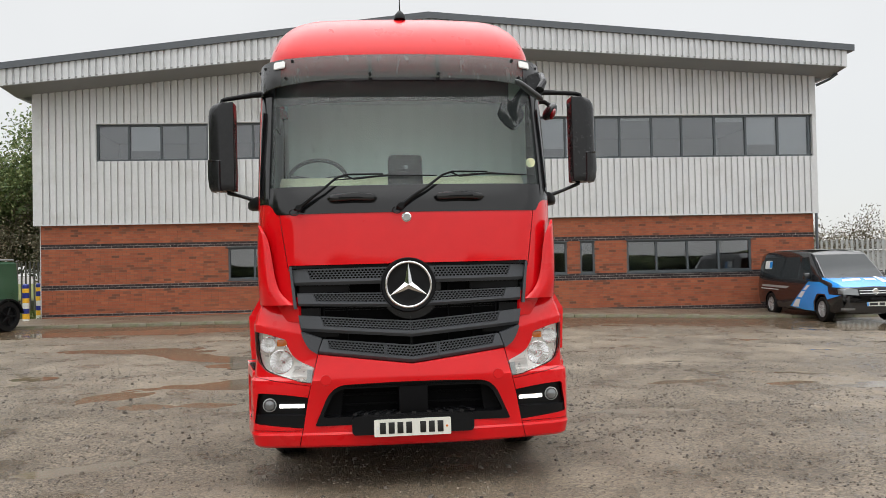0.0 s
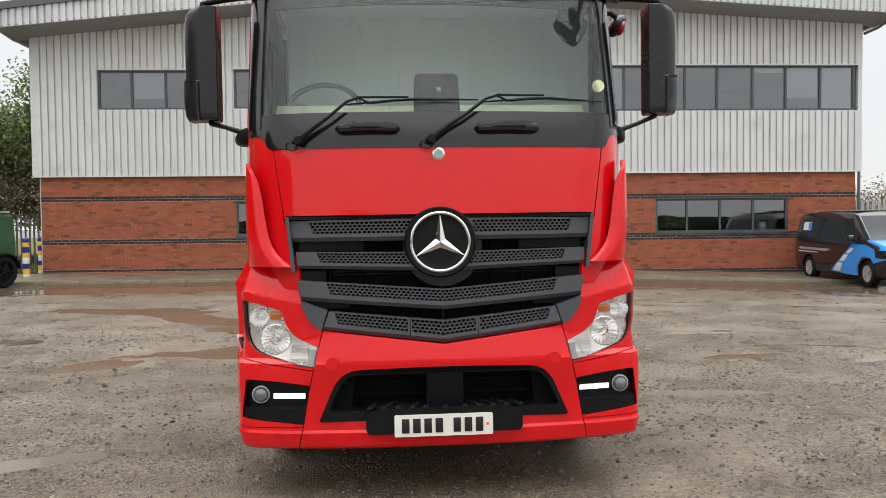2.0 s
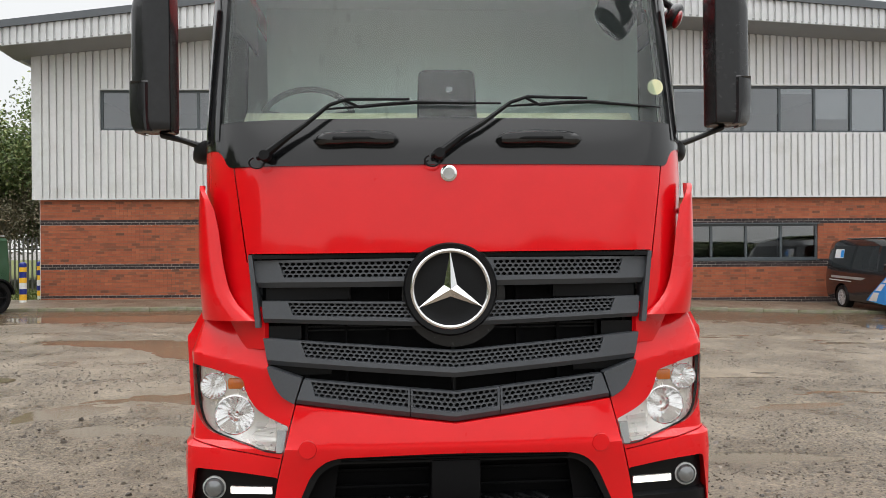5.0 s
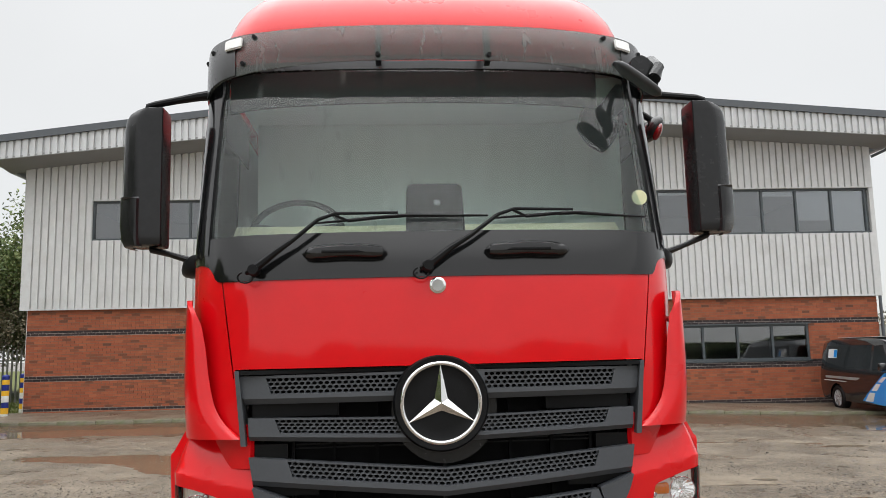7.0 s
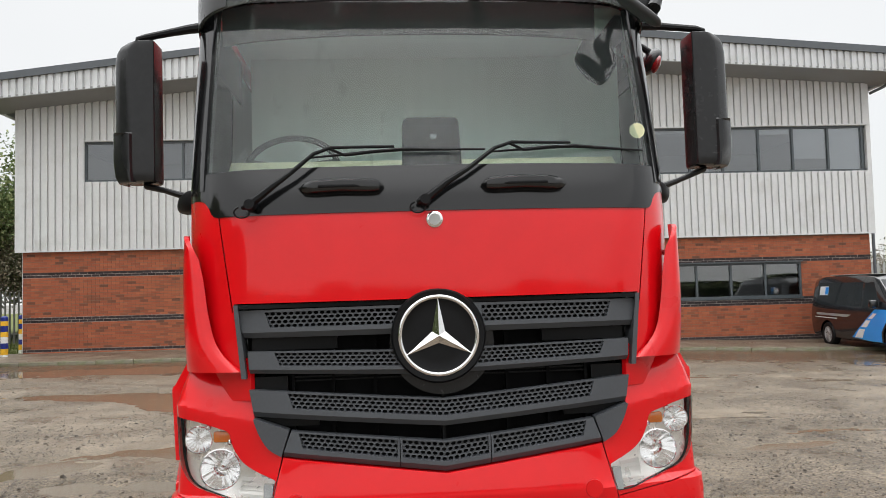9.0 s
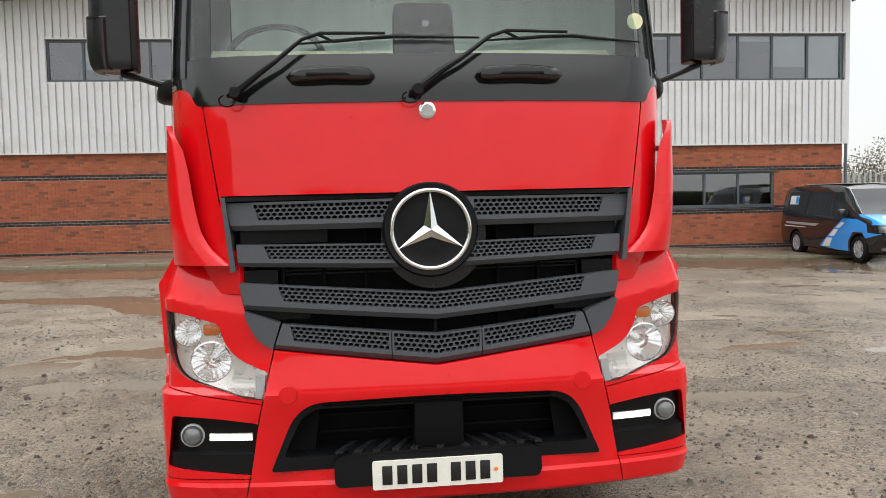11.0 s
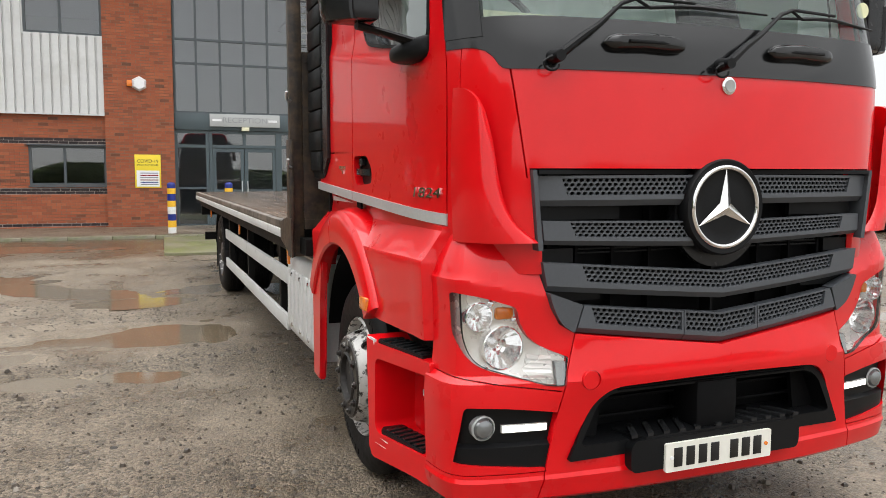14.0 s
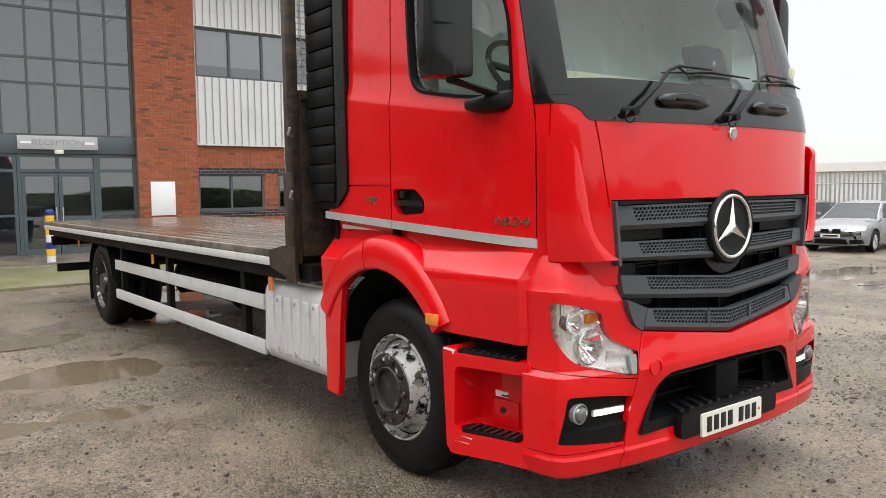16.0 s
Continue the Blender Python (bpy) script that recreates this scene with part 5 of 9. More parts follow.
# headlamps
SILVER = mat("lamp_silver", (0.82, 0.81, 0.77), 0.28, 0.55, var=0.06, fine=15)
LAMPGREY = mat("lamp_grey_end", (0.33, 0.345, 0.34), 0.3, var=0.1, coat=0.4)
BOWL = mat("lamp_reflector", (0.95, 0.95, 0.95), 0.10, 0.85, var=0.05, fine=30, rvar=0.05)
for s in (-1, 1):
    bx = lambda x: BUMP.by_x(x)
    bm = bmesh.new()
    sheet(bm, lambda u, v: bum(s * u, v, -0.030), steps(bx(0.66), BUMP.by_y(0.325), 14), steps(0.725, 1.095, 4), (0, 0.01, 0))
    hl = part("headlamp", bm, SILVER, truck, "clear headlamp with round reflectors and amber indicator")
    bm = bmesh.new()
    for x, z, r in ((0.905, 0.878, 0.081), (0.995, 0.995, 0.054)):
        revolve(bm, [(r, -0.3), (r, 0.6)], (bum(s * bx(x), z, -0.012)[0], 0, z), "y", 32)
    prism(bm, side_poly([(0.6, 0.87), (0.668, 0.875), (0.78, 0.925), (0.825, 0.98), (0.838, 1.06), (0.838, 1.2), (0.6, 1.2)], s), "y", -0.5, 0.8)
    carve(hl, bm)
    bm = sheet(bmesh.new(), lambda u, v: bum(s * u, v, 0.003), steps(bx(0.64), BUMP.by_y(0.36), 22), steps(0.71, 1.11, 10), inward(0.006))
    cover = part("lamp_cover", bm, LENS, hl, "clear lamp cover")
    bmc = bmesh.new()
    inner = side_poly(LAMP, s)
    outer = [(s * 0.4, 0.5), (s * 1.4, 0.5), (s * 1.4, 1.3), (s * 0.4, 1.3)]
    # keep only what lies inside the lamp's outline
    tool = bpy.data.meshes.new("keep")
    prism(bmc, inner, "y", -0.5, 0.8)
    bmesh.ops.recalc_face_normals(bmc, faces=bmc.faces[:])
    bmc.to_mesh(tool)
    bmc.free()
    to = new("keep", tool)
    to.parent = truck
    md = cover.modifiers.new("keep", "BOOLEAN")
    md.object, md.operation, md.solver = to, "INTERSECT", "EXACT"
    cover.parent = truck
    bpy.context.view_layer.update()
    cover.data = bpy.data.meshes.new_from_object(cover.evaluated_get(bpy.context.evaluated_depsgraph_get()))
    cover.modifiers.clear()
    bpy.data.objects.remove(to)
    cover.parent = hl
    bmc = bmesh.new()
    bmc.from_mesh(cover.data)
    bmesh.ops.recalc_face_normals(bmc, faces=bmc.faces[:])
    bmesh.ops.delete(bmc, geom=[f for f in bmc.faces if f.normal.dot(Vector((s * 0.6, -0.8, 0))) < 0.25], context="FACES")
    bmc.to_mesh(cover.data)
    bmc.free()
    cover.data.shade_smooth()
    cover.visible_shadow = False
    for nm, x, z, r, d in (("main_reflector", 0.905, 0.878, 0.078, 0.085), ("upper_reflector", 0.995, 0.995, 0.052, 0.06)):
        x0, y0, _ = bum(s * bx(x), z, -0.012)
        bm = bmesh.new()
        prof = [(r * 1.06, 0.14), (r * 1.06, -0.004), (r, -0.006), (r * 0.97, 0.0)] + [(r * 0.97 * (1 - q / 6), d * (1 - (1 - q / 6) ** 2) * 0.75) for q in range(1, 6)] + [(r * 0.14, d * 0.75), (r * 0.12, d * 0.75 - 0.03), (0.001, d * 0.75 - 0.035)]
        revolve(bm, prof, (x0, y0 + 0.008, z), "y", 20, caps=False)
        part(nm, bm, BOWL, hl, sharp=8)
    x0, y0, _ = bum(s * bx(0.898), 1.005, -0.02)
    bm = box(bmesh.new(), x0 - 0.036, x0 + 0.036, y0, y0 + 0.03, 0.982, 1.028, 0.01)
    part("indicator", bm, AMBER, hl, "amber indicator")
    for q in range(6):
        z0 = 0.748 + q * 0.017
        bm = sheet(bmesh.new(), lambda u, v: bum(s * u, z0 + v + 0.05 * (u - bx(0.76)) * 0.9, -0.02 - 0.006 * (v > 0)), steps(bx(0.725), bx(0.835 - 0.004 * q), 5), [0, 0.012], (0, 0.015, 0))
        part("fluted_bar", bm, SILVER, hl)
    bm = sheet(bmesh.new(), lambda u, v: bum(s * u, v, -0.006), steps(bx(0.68), bx(0.717), 3), [0.742, 0.825], (0, 0.02, 0))
    part("side_reflector", bm, LAMPGREY, hl, "grey lamp end")
    # dark sealing lip round the lamp
    cen = Vector((0.88, 0.91))
    lip = []
    for q, dep in ((1.0, -0.002), (0.994, -0.003), (0.986, -0.014)):
        lip.append([(s * (cen.x + (p[0] - cen.x) * q), cen.y + (p[1] - cen.y) * q, dep) for p in LAMP])
    bm = bmesh.new()
    rr = [[bm.verts.new(bum(s * bx(abs(p[0])), p[1], p[2])) for p in row] for row in lip]
    for p, q in zip(rr, rr[1:]):
        for i in range(len(LAMP)):
            j = (i + 1) % len(LAMP)
            bm.faces.new((p[i], p[j], q[j], q[i]))
    part("lamp_seal", bm, PLASTIC, hl)
    for dx, dz, r in ((0.955, 1.045, 0.012), (0.865, 0.985, 0.010), (0.975, 0.80, 0.012)):
        x0, y0, _ = bum(s * bx(dx), dz, -0.025)
        bm = bmesh.new()
        revolve(bm, [(r, 0.02), (r, -0.008), (r * 0.5, -0.012), (0.001, -0.004)], (x0, y0, dz), "y", 14)
        part("bulb_holder", bm, BOWL, hl)
    # fog lamp unit
    bm = sheet(bmesh.new(), lambda u, v: bum(s * u, v, -0.034 + (0.024 if v < 0.52 else 0.0)), steps(bx(0.70), BUMP.by_y(0.325), 14), [0.40, 0.45, 0.515, 0.525, 0.58, 0.68], (0, 0.02, 0))
    fg = part("fog_panel", bm, PLASTIC, truck, "black fog lamp panel")
    x0, y0, _ = bum(s * bx(0.985), 0.585, -0.028)
    bm = bmesh.new()
    revolve(bm, [(0.047, 0.04), (0.047, -0.006), (0.041, -0.01), (0.039, 0.004), (0.022, 0.025), (0.001, 0.03)], (x0, y0, 0.587), "y", 28)
    part("fog_lamp", bm, LAMPGREY, fg, "dark lamp ring")
    bm = bmesh.new()
    revolve(bm, [(0.040, -0.004), (0.032, -0.018), (0.015, -0.025), (0.001, -0.026)], (x0, y0, 0.587), "y", 24)
    part("fog_lens", bm, FOGGLASS, fg, "clear bulging fog lamp glass")
    bm = sheet(bmesh.new(), lambda u, v: bum(s * u, v + 0.012 * math.copysign(1, u) * 0, -0.022), steps(bx(0.742), bx(0.915), 6), [0.566, 0.594], (0, 0.03, 0))
    drl = part("running_light", bm, WHITE, fg, "lit white LED running light")
    for q in range(6):
        xa = 0.747 + q * 0.028
        bm = sheet(bmesh.new(), lambda u, v: bum(s * u, v, -0.020), [bx(xa), bx(xa + 0.012), bx(xa + 0.024)], [0.569, 0.58, 0.591], (0, 0.006, 0))
        bmesh.ops.bevel(bm, geom=[e for e in bm.edges if e.calc_face_angle(0) > 1.0], offset=0.0025, segments=2, affect="EDGES")
        part("led", bm, LED, drl)

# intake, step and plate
# near-black sheet: the shade deep in the intake is its colour
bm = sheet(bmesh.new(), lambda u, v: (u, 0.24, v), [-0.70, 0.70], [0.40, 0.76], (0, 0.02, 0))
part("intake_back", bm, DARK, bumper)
bm = prism(bmesh.new(), INTAKE, "y", 0.036, 0.23)
fr_in = part("intake_frame", bm, PLASTIC, bumper, "black intake surround")
c0 = Vector((0, 0.575))
bm = bmesh.new()
prism(bm, rounded([(-0.485, 0.690), (0.485, 0.690), (0.545, 0.655), (0.62, 0.50), (-0.62, 0.50), (-0.545, 0.655)], 0.03), "y", -0.2, 0.5)
carve(fr_in, bm)
# fittings coloured near-black too, with the intake's shade painted in
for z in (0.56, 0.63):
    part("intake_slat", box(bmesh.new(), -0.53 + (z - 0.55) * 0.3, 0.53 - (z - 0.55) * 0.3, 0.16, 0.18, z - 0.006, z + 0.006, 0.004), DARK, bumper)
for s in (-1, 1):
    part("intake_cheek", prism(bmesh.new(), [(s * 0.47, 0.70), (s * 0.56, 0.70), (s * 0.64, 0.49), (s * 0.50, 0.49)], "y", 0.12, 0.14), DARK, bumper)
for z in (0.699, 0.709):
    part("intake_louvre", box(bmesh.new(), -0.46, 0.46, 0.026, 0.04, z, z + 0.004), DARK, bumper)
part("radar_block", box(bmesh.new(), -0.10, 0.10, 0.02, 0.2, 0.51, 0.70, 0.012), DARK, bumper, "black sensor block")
bm = prism(bmesh.new(), rounded([(-0.405, 0.38), (0.395, 0.38), (0.41, 0.40), (0.41, 0.478), (0.39, 0.504), (-0.40, 0.504), (-0.42, 0.478), (-0.42, 0.40)], 0.012), "y", -0.006, 0.09)
step = part("front_step", bm, PLASTIC, bumper, "black ribbed bumper step")
bm = prism(bmesh.new(), [(-0.35, 0.0), (0.34, 0.0), (0.40, 0.14), (-0.41, 0.14)], "z", 0.504, 0.514)
part("step_tread", bm, PLASTIC, step)
for i in range(11):
    x = -0.37 + i * 0.074
    d = 0.03 if x < -0.02 else -0.03 if x > 0.02 else 0
    bm = prism(bmesh.new(), [(x - 0.014 - d, 0.004), (x + 0.014 - d, 0.004), (x + 0.014 + d, 0.13), (x - 0.014 + d, 0.13)], "z", 0.514, 0.526)
    part("tread_rib", bm, BLACK, step)
bm = prism(bmesh.new(), rounded([(-0.272, 0.367), (0.248, 0.367), (0.248, 0.481), (-0.272, 0.481)], 0.010, 4), "y", -0.0185, -0.007)
plate = part("number_plate", bm, PLATE, truck, "white number plate with plain dark bars")
part("plate_screw", cyl(bmesh.new(), (-0.244, -0.018, 0.424), (-0.244, -0.022, 0.424), 0.007, seg=10), SIGNWHITE, plate)
for a in (-0.222, -0.163, -0.104, -0.045, 0.050, 0.109, 0.168):
    part("plate_bar", box(bmesh.new(), a - 0.012, a + 0.028, -0.0215, -0.0185, 0.386, 0.462, 0.001), INK, plate)
part("plate_screw", cyl(bmesh.new(), (0.220, -0.018, 0.424), (0.220, -0.023, 0.424), 0.008, seg=10), AMBER, plate)

# ---- grille ----
G = lambda x: 0.10 * x * x + 0.012


def plank(name, top, bot, y0, depth, mtl, parent, label="", n=24):
    """A slat with a face between two lines z(x), on the bowed front."""
    x0, x1 = top[0][0], top[-1][0]
    bm = sheet(bmesh.new(), lambda u, v: (
        (bot[0][0] + (bot[-1][0] - bot[0][0]) * u) * (1 - v) + (x0 + (x1 - x0) * u) * v,
        G(x0 + (x1 - x0) * u) + y0 + (0.02 * (0.2 - v) / 0.2 if v < 0.2 else 0.0) - 0.006 * (1 - v),
        lerp(bot, bot[0][0] + (bot[-1][0] - bot[0][0]) * u) * (1 - v) + lerp(top, x0 + (x1 - x0) * u) * v), steps(0, 1, n), [0, 0.1, 0.2, 0.6, 1.0], (0, depth, 0))
    return part(name, bm, mtl, parent, label)


def mesh_insert(x0, x1, lo, hi, y0, parent, slant=0.02):
    """Opening outline for a slat and the plate of round holes that fills it."""
    bm = bmesh.new()
    px, rows_n = 0.0243, 4
    nx = int(round((x1 - x0) / px))
    px = (x1 - x0) / nx
    for r in range(rows_n):
        for i in range(nx):
            xc = x0 + (i + 0.5 + (0.25 if r % 2 else -0.25)) * px
            fr, ft = r / rows_n, (r + 1) / rows_n
            za, zb = lo(xc) + (hi(xc) - lo(xc)) * fr, lo(xc) + (hi(xc) - lo(xc)) * ft
            zc, hz = (za + zb) / 2, (zb - za) / 2
            tilt = (lo(xc + 0.01) - lo(xc - 0.01)) / 0.02
            outer, hole, deep = [], [], []
            for k in range(12):
                a = (k + 0.5) * math.tau / 12
                ux, uz = math.cos(a), math.sin(a)
                m = max(abs(ux), abs(uz))
                ox, oz = ux / m * px / 2, uz / m * hz
                hx, hz_ = ux * px * 0.385, uz * hz * 0.80
                outer.append(bm.verts.new((xc + ox, G(xc + ox) + y0, zc + oz + tilt * ox)))
                hole.append(bm.verts.new((xc + hx, G(xc) + y0 - 0.001, zc + hz_ + tilt * hx)))
                deep.append(bm.verts.new((xc + hx, G(xc) + y0 + 0.007, zc + hz_ + tilt * hx)))
            for k in range(12):
                j = (k + 1) % 12
                bm.faces.new((outer[k], outer[j], hole[j], hole[k]))
                bm.faces.new((hole[k], hole[j], deep[j], deep[k]))
    return part("hole_plate", bm, GRILLE, parent)


def slat(top, bot, inserts, name="grille_slat"):
    ob = plank(name, top, bot, 0.0, 0.045, GRILLE, truck, "dark grey grille slat with round holes")
    bm = bmesh.new()
    for x0, x1, a, b, c in inserts:
        lo = lambda x, a=a: lerp(bot, x) + a
        hi = lambda x, b=b: lerp(top, x) - b
        xs_ = steps(x0, x1, 10)
        poly = [(x + (c[0] if i == 0 else 0) + (c[1] if i == 10 else 0), lo(x)) for i, x in enumerate(xs_)] + [(x, hi(x)) for x in xs_[::-1]]
        prism(bm, poly, "y", -0.3, 0.4)
    carve(ob, bm)
    for x0, x1, a, b, c in inserts:
        mesh_insert(x0 - 0.012, x1 + 0.012, lambda x, a=a: lerp(bot, x) + a - 0.001, lambda x, b=b: lerp(top, x) - b + 0.001, 0.006, ob)
    return ob


slat([(-0.808, 1.508), (-0.1, 1.512), (0.1, 1.512), (0.808, 1.508)], [(-0.787, 1.398), (-0.1, 1.398), (0.1, 1.398), (0.787, 1.398)], [(-0.70, -0.16, 0.040, 0.010, (0.02, 0)), (0.16, 0.70, 0.040, 0.010, (0, -0.02))])
slat([(-0.772, 1.345), (-0.1, 1.335), (0.1, 1.335), (0.772, 1.345)], [(-0.765, 1.258), (-0.1, 1.238), (0.1, 1.238), (0.765, 1.258)], [(-0.665, -0.13, 0.033, 0.006, (0.02, 0)), (0.13, 0.665, 0.033, 0.006, (0, -0.02))])
slat([(-0.768, 1.195), (0, 1.138), (0.768, 1.195)], [(-0.748, 1.088), (0, 1.030), (0.748, 1.088)], [(-0.615, 0.615, 0.042, 0.006, (0.02, -0.02))])
low = slat([(-0.605, 1.030), (0, 0.972), (0.605, 1.030)], [(-0.640, 0.932), (0, 0.853), (0.640, 0.932)], [(-0.575, -0.19, 0.040, 0.006, (0.015, 0)), (-0.17, 0.17, 0.040, 0.006, (0, 0)), (0.19, 0.575, 0.040, 0.006, (0, -0.015))])
carve(low, prism(prism(bmesh.new(), [(-0.182, 0.8), (-0.178, 0.8), (-0.178, 1.1), (-0.182, 1.1)], "y", -0.1, 0.05), [(0.178, 0.8), (0.182, 0.8), (0.182, 1.1), (0.178, 1.1)], "y", -0.1, 0.05))
for s in (-1, 1):
    # corner pieces of the grille
    bm = prism(bmesh.new(), rounded([(s * 0.612, 1.034), (s * 0.752, 1.086), (s * 0.735, 1.03), (s * 0.70, 0.965), (s * 0.645, 0.932)], [0.003, 0.01, 0.05, 0.06, 0.003]), "y", 0.045, 0.10)
    part("grille_corner", bm, GRILLE, truck)
    bm = prism(bmesh.new(), [(s * 0.805, 1.53), (s * 0.822, 1.53), (s * 0.795, 1.24), (s * 0.775, 1.24)], "y", 0.055, 0.16)
    part("grille_side", bm, GRILLE, truck)
    for z0, z1, xa, xb in ((1.345, 1.395, 0.42, 0.76), (1.185, 1.24, 0.62, 0.75), (1.04, 1.085, 0.50, 0.74)):
        part("grille_shutter", box(bmesh.new(), *sorted((s * xa, s * xb)), 0.11, 0.13, z0, z1), PLASTIC, truck)
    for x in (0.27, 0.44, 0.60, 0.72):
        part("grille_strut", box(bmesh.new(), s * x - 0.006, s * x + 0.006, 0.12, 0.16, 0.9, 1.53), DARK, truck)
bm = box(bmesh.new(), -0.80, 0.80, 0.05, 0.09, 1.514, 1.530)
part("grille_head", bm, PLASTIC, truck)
# near-black sheet paints the shade seen between the slats
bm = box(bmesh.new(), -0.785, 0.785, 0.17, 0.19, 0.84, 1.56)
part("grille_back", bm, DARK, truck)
# added plates hide the lamp backing, coloured as gap shade
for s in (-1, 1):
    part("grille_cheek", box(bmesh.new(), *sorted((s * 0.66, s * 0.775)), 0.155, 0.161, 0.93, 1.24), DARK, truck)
for z in (1.215, 1.06, 1.23, 1.07):
    part("grille_wire", box(bmesh.new(), -0.6, 0.6, 0.125, 0.135, z, z + 0.006), PLASTIC, truck)
part("grille_strut", box(bmesh.new(), -0.006, 0.006, 0.075, 0.14, 0.9, 1.2), PLASTIC, truck)

# emblem
em = (-0.016, 0.004, 1.388)
bm = bmesh.new()
revolve(bm, [(0.178, 0.06), (0.188, 0.03), (0.188, 0.0), (0.180, -0.012), (0.156, -0.010), (0.150, -0.006), (0.10, -0.006), (0.001, -0.006)], em, "y", 64)
emb = part("emblem", bm, PLASTIC, truck, "round black emblem with bright ring and three arms")
bm = bmesh.new()
prof = [(0.153 + 0.010 * math.cos(a), -0.008 - 0.011 * math.sin(a)) for a in steps(0, math.tau, 12)]
revolve(bm, prof[:-1], em, "y", 64, closed=True)
part("ring", bm, CHROME, emb)
bm = bmesh.new()
mid = bm.verts.new((em[0], em[1] - 0.026, em[2]))
tips, ins = [], []
for k in range(3):
    a = math.pi / 2 + k * math.tau / 3
    tips.append(bm.verts.new((em[0] + 0.150 * math.cos(a), em[1] - 0.0095, em[2] + 0.150 * math.sin(a))))
    a += math.pi / 3
    ins.append(bm.verts.new((em[0] + 0.030 * math.cos(a), em[1] - 0.0085, em[2] + 0.030 * math.sin(a))))
for k in range(3):
    bm.faces.new((mid, tips[k], ins[k])), bm.faces.new((mid, ins[k], tips[(k + 1) % 3]))
part("three_arm_star", bm, CHROME, emb, sharp=10)
bm = bmesh.new()
revolve(bm, [(0.21, 0.10), (0.21, 0.05), (0.001, 0.05)], (0, 0, 1.36), "y", 48)
part("emblem_housing", bm, BLACK, truck)
bm = bmesh.new()
revolve(bm, [(0.033, 0.01), (0.033, -0.005), (0.029, -0.008), (0.001, -0.009)], (-0.018, 0.0, 1.848), "y", 32)
bg_ = part("round_badge", bm, CHROME, truck, "small round silver badge")
bm = bmesh.new()
revolve(bm, [(0.023, -0.010), (0.023, -0.012), (0.001, -0.012)], (-0.018, 0.0, 1.848), "y", 24)
part("badge_face", bm, GALV, bg_)

for s in (-1, 1):
    bm = sheet(bmesh.new(), lambda u, v: cab(s * u, v, -0.028), steps(CABP.by_x(0.77), CABP.by_y(0.31), 14), [1.15, 1.22, 1.32], inward(0.02))
    part("corner_filler", bm, RED, truck)

# corner air blades
for s in (-1, 1):
    def blade(u, v, s=s):
        z = 1.268 + (0.556 - 0.105 * (1 - u) ** 2.0) * v
        xi = smooth([(0, 0.80), (0.1, 0.865), (0.25, 0.915), (0.5, 0.945), (0.8, 0.965), (1.0, 0.985)], v)
        yi = smooth([(0.8, 0.052), (0.87, 0.07), (0.92, 0.085), (0.99, 0.12)], xi)
        yr = 0.25
        a, c, b = Vector((xi, yi)), Vector((1.045 - 0.02 * (1 - v) ** 3 - 0.012 * v * v, 0.058 + 0.035 * v)), Vector((1.066 - 0.02 * (1 - v) ** 2 - 0.018 * v * v, yr))
        p = (1 - u) ** 2 * a + 2 * u * (1 - u) * c + u * u * b
        return (s * p.x, p.y, z)
    bm = sheet(bmesh.new(), blade, steps(0, 1, 14), steps(0, 1, 16), lambda u, v, p: Vector((-0.016 * (1 if p.x > 0 else -1), 0.010, 0)))
    bl = part("air_blade", bm, RED, truck, "curved red corner air deflector", sharp=50)
    for z in (1.42, 1.70):
        bm = tube(bmesh.new(), [(s * 1.005, 0.215, z), (s * 0.975, 0.255, z)], 0.012, 8)
        part("blade_strut", bm, RED_IN, bl)

